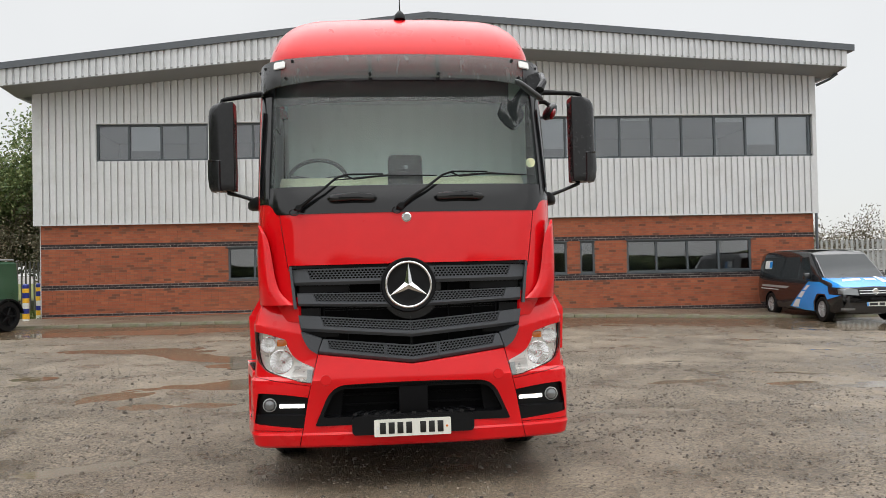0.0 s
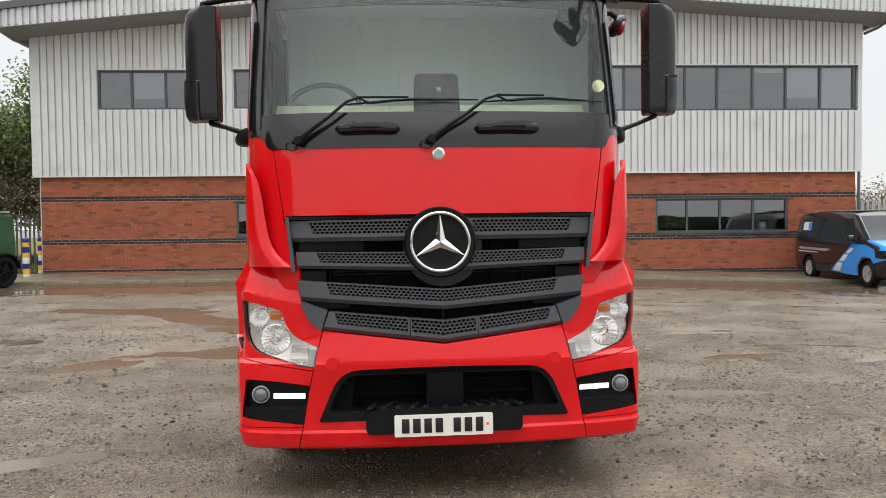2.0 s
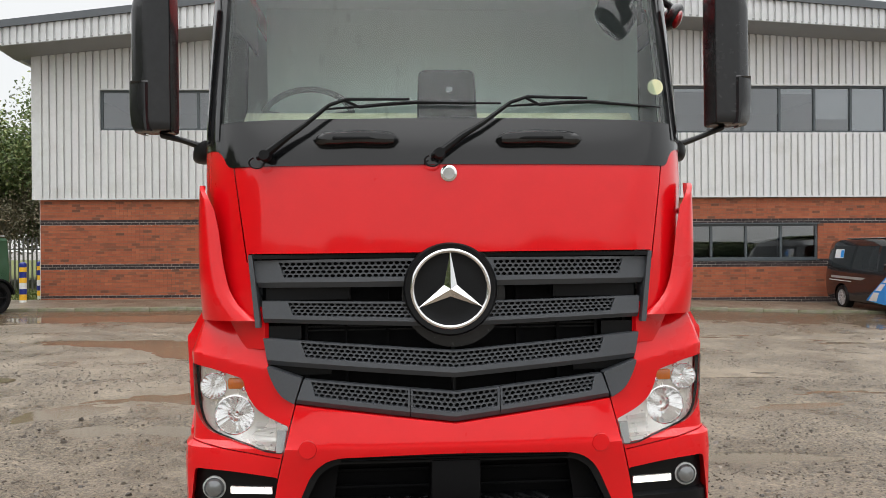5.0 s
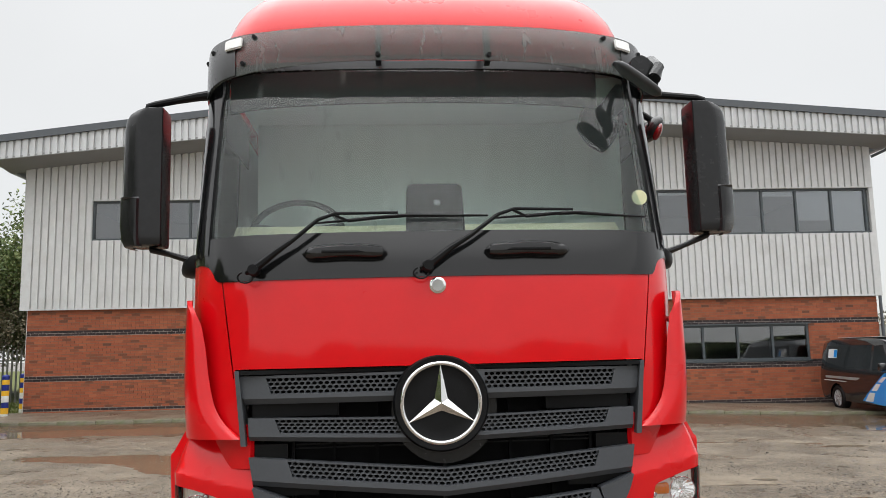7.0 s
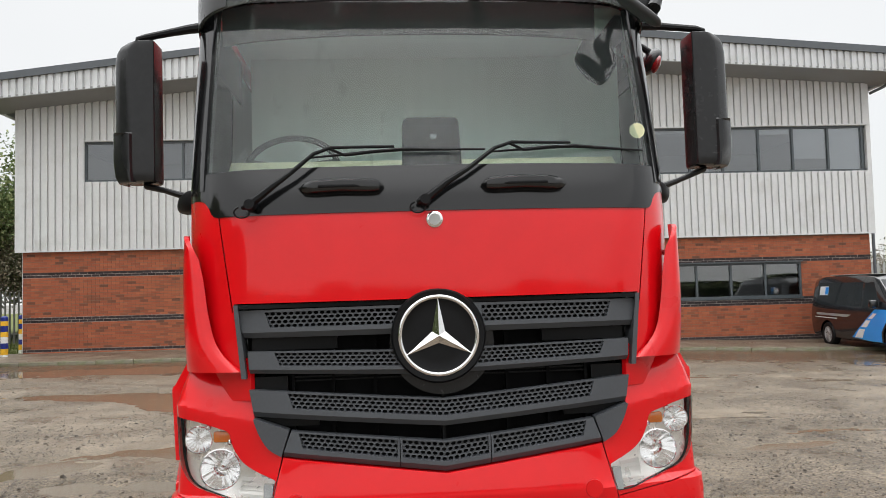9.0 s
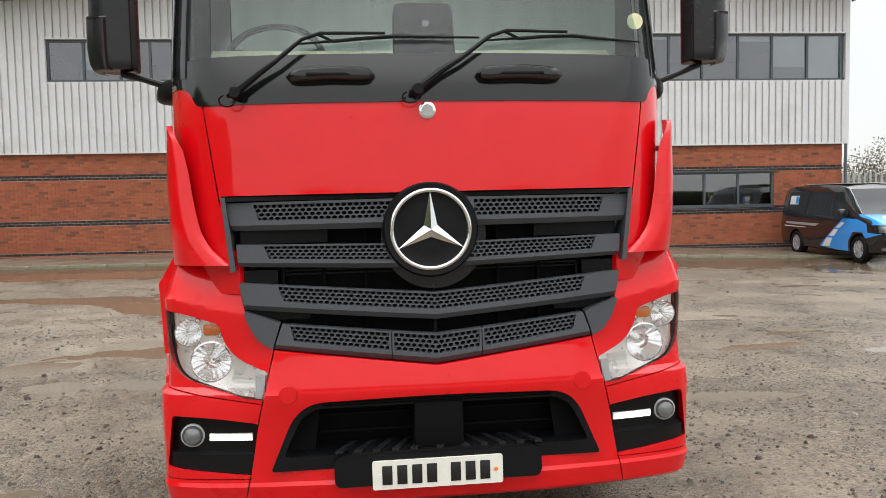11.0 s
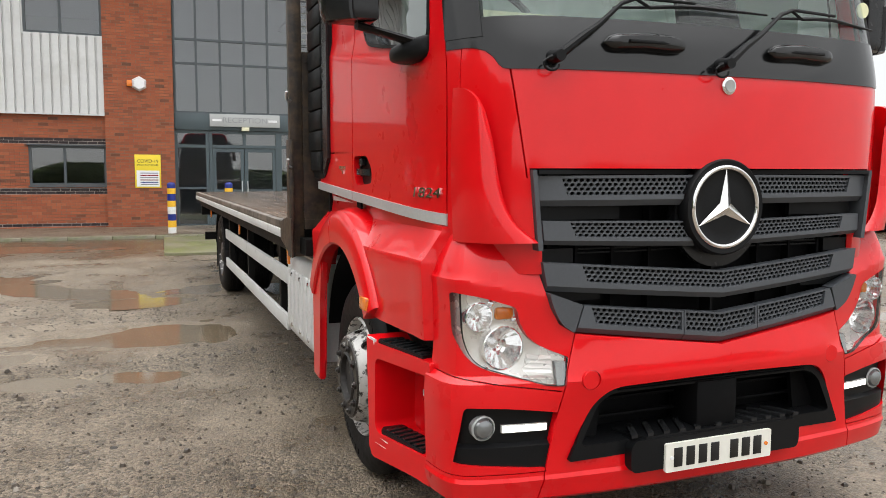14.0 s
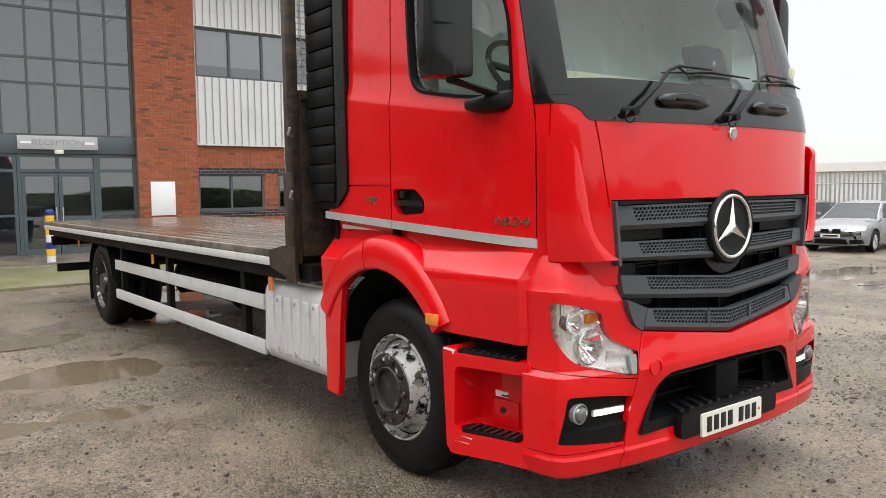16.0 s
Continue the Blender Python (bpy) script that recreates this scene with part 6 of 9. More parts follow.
# ---- sides below the doors, arches, steps ----
AY, AZ, AR = 1.46, 0.52, 0.635
for s in (-1, 1):
    SKX = [(0.88, 1.130), (1.175, 1.142), (1.187, 1.138), (1.196, 1.128), (1.30, 1.066), (1.36, 1.062), (1.48, 1.085)]
    bm = sheet(bmesh.new(), lambda u, v: (s * (lerp(SKX, v) + lerp([(0.330, -0.055), (0.350, -0.004), (0.37, 0.0), (0.45, 0.0), (0.8, 0.032), (2.2, 0.035)], u) * (1.0 if u < 0.4 else lerp([(1.187, 1.0), (1.32, 0.0)], v))), u + 0.05 * max(0.0, min(1.0, (v - 1.19) / 0.1)) * max(0.0, 1 - (u - 0.33) / 0.1) * -0.6, v), [0.330, 0.342, 0.350, 0.37] + steps(0.45, 2.14, 22), [0.88, 0.885, 1.0, 1.10, 1.172, 1.18, 1.187, 1.196, 1.25, 1.30, 1.36, 1.48], (-s * 0.05, 0, 0))
    sk = part("side_skirt", bm, RED, truck, "red panel under the door", sharp=20)
    bm = bmesh.new()
    cyl(bm, (s * 0.5, AY, AZ), (s * 1.5, AY, AZ), AR + 0.02, seg=64)
    prism(bm, [(0.2, 1.31), (2.3, 1.433), (2.3, 1.7), (0.2, 1.7)], "x", s * 0.5, s * 1.5)
    carve(sk, bm, 20)
    def flare(u, v, s=s):
        a = radians(u)
        grow = 0.085 + 0.14 * max(0, math.sin(radians(min(u, 150) - 5))) * 0.75 + 0.05 * max(0, (u - 110) / 70)
        r = AR + grow * v
        return (s * lerp([(0, 1.196), (0.06, 1.206), (0.5, 1.206), (0.78, 1.192), (0.9, 1.174), (1.0, 1.100)], v), AY - r * math.cos(a), AZ + r * math.sin(a))
    for a0, a1 in ((33, 99.6), (100.4, 152)):
        bm = sheet(bmesh.new(), flare, steps(a0, a1, 18), [0, 0.03, 0.06, 0.3, 0.5, 0.7, 0.78, 0.84, 0.9, 0.95, 1.0], (-s * 0.06, 0, 0))
        part("wheel_arch", bm, RED, truck, "red rounded wheel arch")
    bm = bmesh.new()
    rr = [[bm.verts.new((s * x, AY - (AR - 0.01) * math.cos(radians(a)), AZ + (AR - 0.01) * math.sin(radians(a)))) for x in (0.66, 1.10)] for a in steps(10, 170, 20)]
    for p, q in zip(rr, rr[1:]):
        bm.faces.new((p[0], p[1], q[1], q[0]))
    part("arch_liner", bm, PLASTIC, truck)
    # red flap behind the wheel
    bm = prism(bmesh.new(), [(1.845, 1.03), (2.06, 1.055), (2.085, 0.97), (2.085, 0.34), (1.935, 0.33), (1.92, 0.45), (1.90, 0.80)], "x", s * 1.15, s * 1.19)
    bmesh.ops.bevel(bm, geom=bm.edges[:], offset=0.008, segments=2, affect="EDGES")
    part("wheel_flap", bm, RED, truck, "red panel behind the front wheel")
    part("side_lamp", box(bmesh.new(), *sorted((s * 1.18, s * 1.214)), 0.872, 0.972, 0.908, 0.968, 0.008), AMBER, truck, "amber side lamp")
    part("side_lamp", box(bmesh.new(), *sorted((s * 1.17, s * 1.185)), 2.06, 2.09, 0.42, 0.49, 0.004), AMBER, truck, "amber side lamp")
    # steps
    bm = prism(bmesh.new(), rounded([(0.310, 0.310), (0.45, 0.310), (0.76, 0.292), (0.79, 0.31), (0.812, 0.800), (0.806, 0.824), (0.74, 0.800), (0.310, 0.800)], [0.01, 0.04, 0.02, 0.03, 0.01, 0.006, 0.01, 0.01]), "x", s * 0.80, s * 1.118)
    bmesh.ops.bevel(bm, geom=[e for e in bm.edges if abs(e.verts[0].co.x - e.verts[1].co.x) < 1e-5 and abs(e.verts[0].co.x) > 1.1], offset=0.006, segments=2, affect="EDGES")
    su = part("cab_step", bm, RED, truck, "red entry step with black treads, paint chipped")
    bm = prism(bmesh.new(), rounded([(0.25, 0.425), (0.715, 0.408), (0.742, 0.44), (0.735, 0.715), (0.715, 0.735), (0.25, 0.745)], [0, 0.03, 0.02, 0.02, 0.02, 0], 5), "x", s * 0.965, s * 1.3)
    carve(su, bm)
    for z, ya, yb in ((0.800, 0.38, 0.75), (0.416, 0.38, 0.73)):
        part("tread", prism(bmesh.new(), [(s * 1.000, ya + 0.03), (s * 1.110, ya), (s * 1.110, yb - 0.03), (s * 1.085, yb), (s * 1.000, yb)], "z", z - 0.01, z + 0.012), PLASTIC, su, "black ribbed tread")
        for i in range(7):
            y = ya + 0.05 + i * (yb - ya - 0.10) / 6
            bm = prism(bmesh.new(), [(s * 1.008, y - 0.008), (s * 1.104, y - 0.03), (s * 1.104, y - 0.01), (s * 1.008, y + 0.012)], "z", z + 0.012, z + 0.019)
            part("tread_rib", bm, BLACK, su)
    bm = prism(bmesh.new(), rounded([(0.50, 0.435), (0.655, 0.435), (0.655, 0.56), (0.50, 0.56)], 0.015), "x", s * 0.96, s * 0.970)
    part("socket_cover", bm, RED, su)
    part("socket_label", box(bmesh.new(), *sorted((s * 0.962, s * 0.968)), 0.57, 0.645, 0.572, 0.600), SIGNWHITE, su)
    part("label_bar", box(bmesh.new(), *sorted((s * 0.962, s * 0.969)), 0.57, 0.605, 0.577, 0.585), INK, su)
    part("socket_hole", cyl(bmesh.new(), (s * 0.93, 0.59, 0.51), (s * 0.972, 0.59, 0.51), 0.015, seg=14), INK, su)
    for ya, yb, z, h in ((0.50, 0.60, 0.392, 0.007), (0.58, 0.70, 0.388, 0.003), (0.45, 0.74, 0.358, 0.003), (0.50, 0.53, 0.322, 0.004)):
        bm = prism(bmesh.new(), [(ya, z), ((ya + yb) / 2, z - h), (yb, z + 0.004), ((ya * 0.4 + yb * 0.6), z + h)], "x", s * 1.11, s * 1.1186)
        part("paint_scrape", bm, WHITE, su, "bare scraped patch")
    bm = prism(bmesh.new(), [(0.735, 0.812), (0.803, 0.819), (0.80, 0.811), (0.75, 0.804), (0.742, 0.786)], "x", s * 1.11, s * 1.1187)
    part("paint_scrape", bm, WHITE, su)
    part("step_end", box(bmesh.new(), *sorted((s * 0.93, s * 1.06)), 0.302, 0.318, 0.31, 0.86), RED, su)
    # the step stands further out towards the wheel
    for ob in (su, *su.children):
        for v in ob.data.vertices:
            if abs(v.co.x) > 0.955:
                v.co.x += s * 0.105 * min(1.0, max(0.0, (v.co.y - 0.33) / 0.47)) * min(1.0, (abs(v.co.x) - 0.955) / 0.03 + 0.35)
    # dark structure behind the steps
    part("sill_liner", box(bmesh.new(), *sorted((s * 0.7, s * 1.045)), 0.345, 1.0, 0.78, 1.25), CHASSIS, truck)


# ---- wheels ----
def wheel(front):
    r, w = 0.502, 0.285
    w0 = part("wheel", revolve(bmesh.new(), [(0.30, -0.05), (0.30, -0.24)], (0, 0, 0), "x", 40), CHASSIS, None, "worn steel wheel with black tyre" if front else "worn twin wheel with black tyres")
    bm = bmesh.new()
    prof = [(0.295, -0.03), (0.315, -0.005), (0.36, 0.008), (0.42, 0.006), (0.455, -0.006), (0.482, -0.026), (0.494, -0.045)]
    prof += [(r, -0.060), (r, -0.085), (r - 0.014, -0.088), (r - 0.014, -0.096), (r, -0.099), (r, -0.135), (r - 0.014, -0.138), (r - 0.014, -0.147), (r, -0.150), (r, -0.19), (r - 0.014, -0.193), (r - 0.014, -0.201), (r, -0.204), (r, -0.23)]
    prof += [(0.482, -0.255), (0.42, -0.285), (0.33, -0.28), (0.295, -0.25)]
    revolve(bm, prof, (0, 0, 0), "x", 72, caps=False)
    tyre = part("tyre", bm, RUBBER, w0, "black lorry tyre")
    for rad, span in ((0.40, 40), (0.40, 220)):
        bm = bmesh.new()
        for q in range(7):
            a = radians(span + q * 8)
            bmesh.ops.create_cube(bm, size=1, matrix=Matrix.Translation((0.0075, rad * math.cos(a), rad * math.sin(a))) @ Matrix.Rotation(a, 4, "X") @ Matrix.Diagonal((0.005, 0.026, 0.036, 1)))
        tagged(part("sidewall_mark", bm, RUBBER, tyre), kind="stuff")
    bm = bmesh.new()
    if front:
        prof = [(0.298, -0.06), (0.306, -0.012), (0.300, 0.0), (0.292, -0.004), (0.282, -0.04), (0.272, -0.055), (0.245, -0.03), (0.225, 0.03), (0.214, 0.052), (0.205, 0.056), (0.20, 0.050)]
    else:
        prof = [(0.298, -0.06), (0.306, -0.012), (0.300, 0.0), (0.290, -0.01), (0.27, -0.10), (0.25, -0.14), (0.10, -0.15)]
    revolve(bm, prof, (0, 0, 0), "x", 64, caps=False)
    rim = part("rim", bm, WORN if front else FLANGE, w0, "worn silver steel rim with peeling paint")
    if front:
        bm = bmesh.new()
        for k in range(10):
            a = (k + 0.5) * math.tau / 10
            n_ = Vector((0.42, math.cos(a) * 0.9, math.sin(a) * 0.9)).normalized()
            p = Vector((-0.002, 0.236 * math.cos(a), 0.236 * math.sin(a)))
            cyl(bm, p - n_ * 0.06, p + n_ * 0.06, 0.027, seg=14)
        carve(rim, bm)
    if front:
        bm = bmesh.new()
        revolve(bm, [(0.20, 0.045), (0.206, 0.057), (0.200, 0.064), (0.140, 0.064), (0.132, 0.058), (0.128, 0.03)], (0, 0, 0), "x", 56, caps=False)
        part("wheel_flange", bm, FLANGE, w0, "dark worn wheel face")
    off = 0.062 if front else -0.15
    bm = bmesh.new()
    for k in range(10):
        a = k * math.tau / 10
        p = Vector((off, 0.167 * math.cos(a), 0.167 * math.sin(a)))
        cyl(bm, p, p + Vector((0.012, 0, 0)), 0.020, 0.019, 12)
        cyl(bm, p + Vector((0.012, 0, 0)), p + Vector((0.022, 0, 0)), 0.013, 0.011, 6)
    tagged(part("wheel_nut", bm, FLANGE, rim), kind="stuff")
    bm = bmesh.new()
    o2 = off
    h = [(0.134, o2 - 0.02), (0.131, o2 + 0.004), (0.124, o2 + 0.010), (0.116, o2 + 0.004), (0.112, o2 - 0.03), (0.085, o2 - 0.032), (0.08, o2 - 0.026), (0.001, o2 - 0.024)] if front else [(0.14, o2 - 0.01), (0.135, o2 + 0.10), (0.12, o2 + 0.14), (0.05, o2 + 0.15), (0.001, o2 + 0.15)]
    revolve(bm, h, (0, 0, 0), "x", 40)
    part("hub", bm, HUBDIRT, w0, "dark dirty hub")
    w0["label"] = "worn steel wheel with black tyre"
    return w0


def place_wheel(w, s, y, x, z=0.502):
    w.parent = truck
    w.matrix_basis = Matrix.Translation((s * x, y, z)) @ (Matrix.Identity(4) if s > 0 else Matrix.Rotation(math.pi, 4, "Z"))


fw = wheel(True)
fw2 = copy_thing(fw, Matrix.Identity(4))
place_wheel(fw, -1, 1.42, 1.095, 0.472), place_wheel(fw2, 1, 1.42, 1.095, 0.472)
rw = wheel(False)
rw2, rw3, rw4 = (copy_thing(rw, Matrix.Identity(4)) for _ in range(3))
place_wheel(rw, -1, 7.90, 1.16), place_wheel(rw2, 1, 7.90, 1.16), place_wheel(rw3, -1, 7.90, 0.84), place_wheel(rw4, 1, 7.90, 0.84)

# ---- chassis, tank box, guards ----
for s in (-1, 1):
    bm = box(bmesh.new(), *sorted((s * 0.38, s * 0.46)), 0.7, 10.6, 0.74, 1.0)
    part("chassis_rail", bm, CHASSIS, truck)
    bm = prism(bmesh.new(), rounded([(s * 0.60, 0.40), (s * 1.12, 0.385), (s * 1.175, 0.44), (s * 1.165, 0.90), (s * 1.12, 0.965), (s * 0.60, 0.97)], [0.03, 0.05, 0.05, 0.06, 0.05, 0.03], 5), "y", 2.10, 3.03)
    bmesh.ops.bevel(bm, geom=[e for e in bm.edges if abs(e.verts[0].co.y - e.verts[1].co.y) < 1e-4], offset=0.02, segments=2, affect="EDGES")
    tk = part("tank_box", bm, ALUW, truck, "silver ribbed aluminium side box")
    for i in range(6):
        y = 2.20 + i * 0.135
        bm = box(bmesh.new(), *sorted((s * 1.160, s * 1.185)), y, y + 0.085, 0.47, 0.87, 0.012, 3)
        part("raised_rib", bm, ALUW, tk)
        if i % 2 == 0:
            for z in (0.50, 0.84):
                part("rivet", cyl(bmesh.new(), (s * 1.18, y + 0.04, z), (s * 1.193, y + 0.04, z), 0.014, seg=10), CHROME, tk)
    part("box_top", box(bmesh.new(), *sorted((s * 0.62, s * 1.11)), 2.12, 3.0, 0.962, 0.975), ALU, tk, "ribbed tread plate")
    for i in range(14):
        part("tread_bar", box(bmesh.new(), *sorted((s * 0.64, s * 1.09)), 2.16 + i * 0.06, 2.185 + i * 0.06, 0.975, 0.981), ALU, tk)
    gd = root("side_guard", Matrix.Identity(4), "", "")
    gd.parent = truck
    for z0, z1 in ((0.738, 0.848), (0.405, 0.510)):
        bm = box(bmesh.new(), *sorted((s * 1.145, s * 1.172)), 3.06, 7.17, z0, z1, 0.005)
        part("guard_rail", bm, ALUW, gd, "pale aluminium side guard rail")
    for y in (3.5, 5.35, 7.0):
        part("guard_post", box(bmesh.new(), *sorted((s * 1.09, s * 1.145)), y - 0.04, y + 0.04, 0.40, 1.08), CHASSIS, gd)
    for y in (2.88, 5.65, 8.9):
        part("side_marker", box(bmesh.new(), *sorted((s * 1.18, s * 1.195)), y - 0.03, y + 0.03, 0.90, 1.04, 0.004), AMBER, truck, "amber side marker")
    # rear wing and flap
    bm = sheet(bmesh.new(), lambda u, v: (s * v, 7.90 - 0.585 * math.cos(radians(u)), 0.50 + 0.585 * math.sin(radians(u))), steps(8, 172, 20), [0.66, 1.17], lambda u, v, p: Vector((0, 0.012 * math.cos(radians(u)), -0.012 * math.sin(radians(u)))))
    part("rear_mudguard", bm, PLASTIC, truck)
    part("mud_flap", box(bmesh.new(), *sorted((s * 0.68, s * 1.16)), 8.50, 8.515, 0.25, 0.62), PLASTIC, truck)
for y in (1.2, 2.9, 4.6, 6.3, 7.9, 9.4, 10.5):
    part("cross_member", box(bmesh.new(), -0.38, 0.38, y - 0.05, y + 0.05, 0.76, 0.98), CHASSIS, truck)
part("front_axle", tube(bmesh.new(), [(-0.9, 1.44, 0.46), (0.9, 1.44, 0.46)], 0.07), CHASSIS, truck)
part("rear_axle", tube(bmesh.new(), [(-0.9, 7.9, 0.5), (-0.25, 7.9, 0.5), (-0.2, 7.9, 0.5), (0.2, 7.9, 0.5), (0.25, 7.9, 0.5), (0.9, 7.9, 0.5)], [0.09, 0.09, 0.2, 0.2, 0.09, 0.09]), CHASSIS, truck)
part("engine_block", box(bmesh.new(), -0.40, 0.40, 0.5, 2.3, 0.55, 1.15, 0.05), CHASSIS, truck)
part("air_tank", cyl(bmesh.new(), (0.65, 4.2, 0.7), (0.65, 5.6, 0.7), 0.17, seg=24), CHASSIS, truck)
part("spare_carrier", cyl(bmesh.new(), (-0.55, 5.0, 0.66), (-0.55, 6.4, 0.66), 0.15, seg=24), CHASSIS, truck)
part("underrun_bar", box(bmesh.new(), -1.15, 1.15, 10.55, 10.65, 0.45, 0.57), CHASSIS, truck)
part("rear_crossbar", box(bmesh.new(), -1.18, 1.18, 10.72, 10.80, 0.84, 0.98), CHASSIS, truck)

# ---- flat bed ----
BEDW = mat("bed_edge_weathered", (0.17, 0.145, 0.12), 0.45, var=0.35, scale=3, second=(0.05, 0.04, 0.032), spread=(0.45, 0.62), rvar=0.15)
part("bed_frame", box(bmesh.new(), -1.20, 1.20, 2.50, 10.82, 1.00, 1.165), CHASSIS, truck)
for s in (-1, 1):
    part("side_rave", box(bmesh.new(), *sorted((s * 1.20, s * 1.252)), 2.50, 10.85, 1.152, 1.205, 0.005), BEDW, truck, "weathered bed edge")
    for a, b in ((2.62, 5.15), (5.16, 10.85)):
        part("edge_strip", box(bmesh.new(), *sorted((s * 1.21, s * 1.258)), a, b, 1.092, 1.15, 0.006), ALUW, truck, "pale alloy edge strip")
part("tail_edge", box(bmesh.new(), -1.20, 1.20, 10.82, 10.86, 1.09, 1.205, 0.005), BEDW, truck)
pw = 2.40 / 14
pl0 = part("deck_board", box(bmesh.new(), -pw / 2 + 0.003, pw / 2 - 0.003, 2.50, 10.82, 1.165, 1.207, 0.004), WOODDECK, truck)
pl0.matrix_basis = Matrix.Translation((-1.2 + pw / 2, 0, 0))
for i in range(1, 14):
    twin(pl0, Matrix.Translation((-1.2 + pw * (i + 0.5), 0, 0.0015 * math.sin(i * 3.1))))

# headboard
hb = root("headboard", Matrix.Identity(4), "", "")
hb.parent = truck
for s in (-1, 1):
    part("post", box(bmesh.new(), *sorted((s * 1.17, s * 1.25)), 2.405, 2.46, 1.00, 2.95, 0.004), STEEL, hb, "rusty brown steel post")
    part("post_face", box(bmesh.new(), *sorted((s * 1.235, s * 1.262)), 2.37, 2.47, 1.0, 1.72, 0.004), STEEL, hb)
    part("gusset", prism(bmesh.new(), [(2.33, 1.0), (2.72, 1.09), (2.72, 1.20), (2.50, 1.24), (2.33, 1.24)], "x", s * 1.255, s * 1.265), STEEL, hb)
    part("post_trim", box(bmesh.new(), *sorted((s * 1.18, s * 1.245)), 2.46, 2.472, 1.72, 2.95), ALUW, hb)
    for z in (1.55, 1.95):
        part("rope_hook", tube(bmesh.new(), [(s * 1.25, 2.37, z), (s * 1.28, 2.34, z + 0.01), (s * 1.28, 2.31, z + 0.05)], 0.009), ALU, hb)
part("panel", box(bmesh.new(), -1.17, 1.17, 2.40, 2.45, 1.2, 2.22), STEEL, hb, "dark stained board")
for z in (1.2, 2.22, 2.9):
    part("rail", box(bmesh.new(), -1.17, 1.17, 2.39, 2.46, z - 0.03, z + 0.03), STEEL, hb)
bm = bmesh.new()
for i in range(60):
    x = -1.17 + i * 2.34 / 59
    box(bm, x - 0.003, x + 0.003, 2.42, 2.426, 2.25, 2.88)
for i in range(17):
    z = 2.25 + i * 0.63 / 16
    box(bm, -1.17, 1.17, 2.427, 2.433, z - 0.003, z + 0.003)
tagged(part("wire_mesh", bm, GALV, hb, "galvanised wire mesh"), kind="stuff")
part("under_bracket", box(bmesh.new(), -1.2, -0.9, 2.22, 2.40, 1.02, 1.12), CHASSIS, hb)

# side fairings behind the cab
for s in (-1, 1):
    poly = rounded([(1.85, 1.60), (1.98, 1.485), (2.26, 1.485), (2.33, 1.62), (2.33, 3.02), (1.85, 3.05)], [0.03, 0.06, 0.08, 0.06, 0.02, 0.02])
    bm = prism(bmesh.new(), poly, "x", s * 1.08, s * 1.135)
    fa = part("side_fairing", bm, PLASTIC, truck, "ribbed black side fairing behind the cab")
    for i in range(13):
        z = 1.53 + i * 0.118
        bm = box(bmesh.new(), *sorted((s * 1.13, s * 1.153)), 1.985 + (0.02 if i == 0 else 0), 2.32 - (0.05 if i == 0 else 0), z, z + 0.110, 0.008)
        part("fairing_rib", bm, PLASTIC, fa)
    bm = prism(bmesh.new(), [(1.855, 1.60), (1.97, 1.50), (1.97, 3.03), (1.855, 3.03)], "x", s * 1.13, s * 1.145)
    part("fairing_edge", bm, BLACK, fa)
bm = prism(bmesh.new(), rounded([(-0.98, 2.95), (0.98, 2.95), (0.93, 3.25), (0.80, 3.36), (-0.80, 3.36), (-0.93, 3.25)], 0.05), "y", 2.02, 2.14)
part("roof_fairing", bm, PLASTIC, truck)

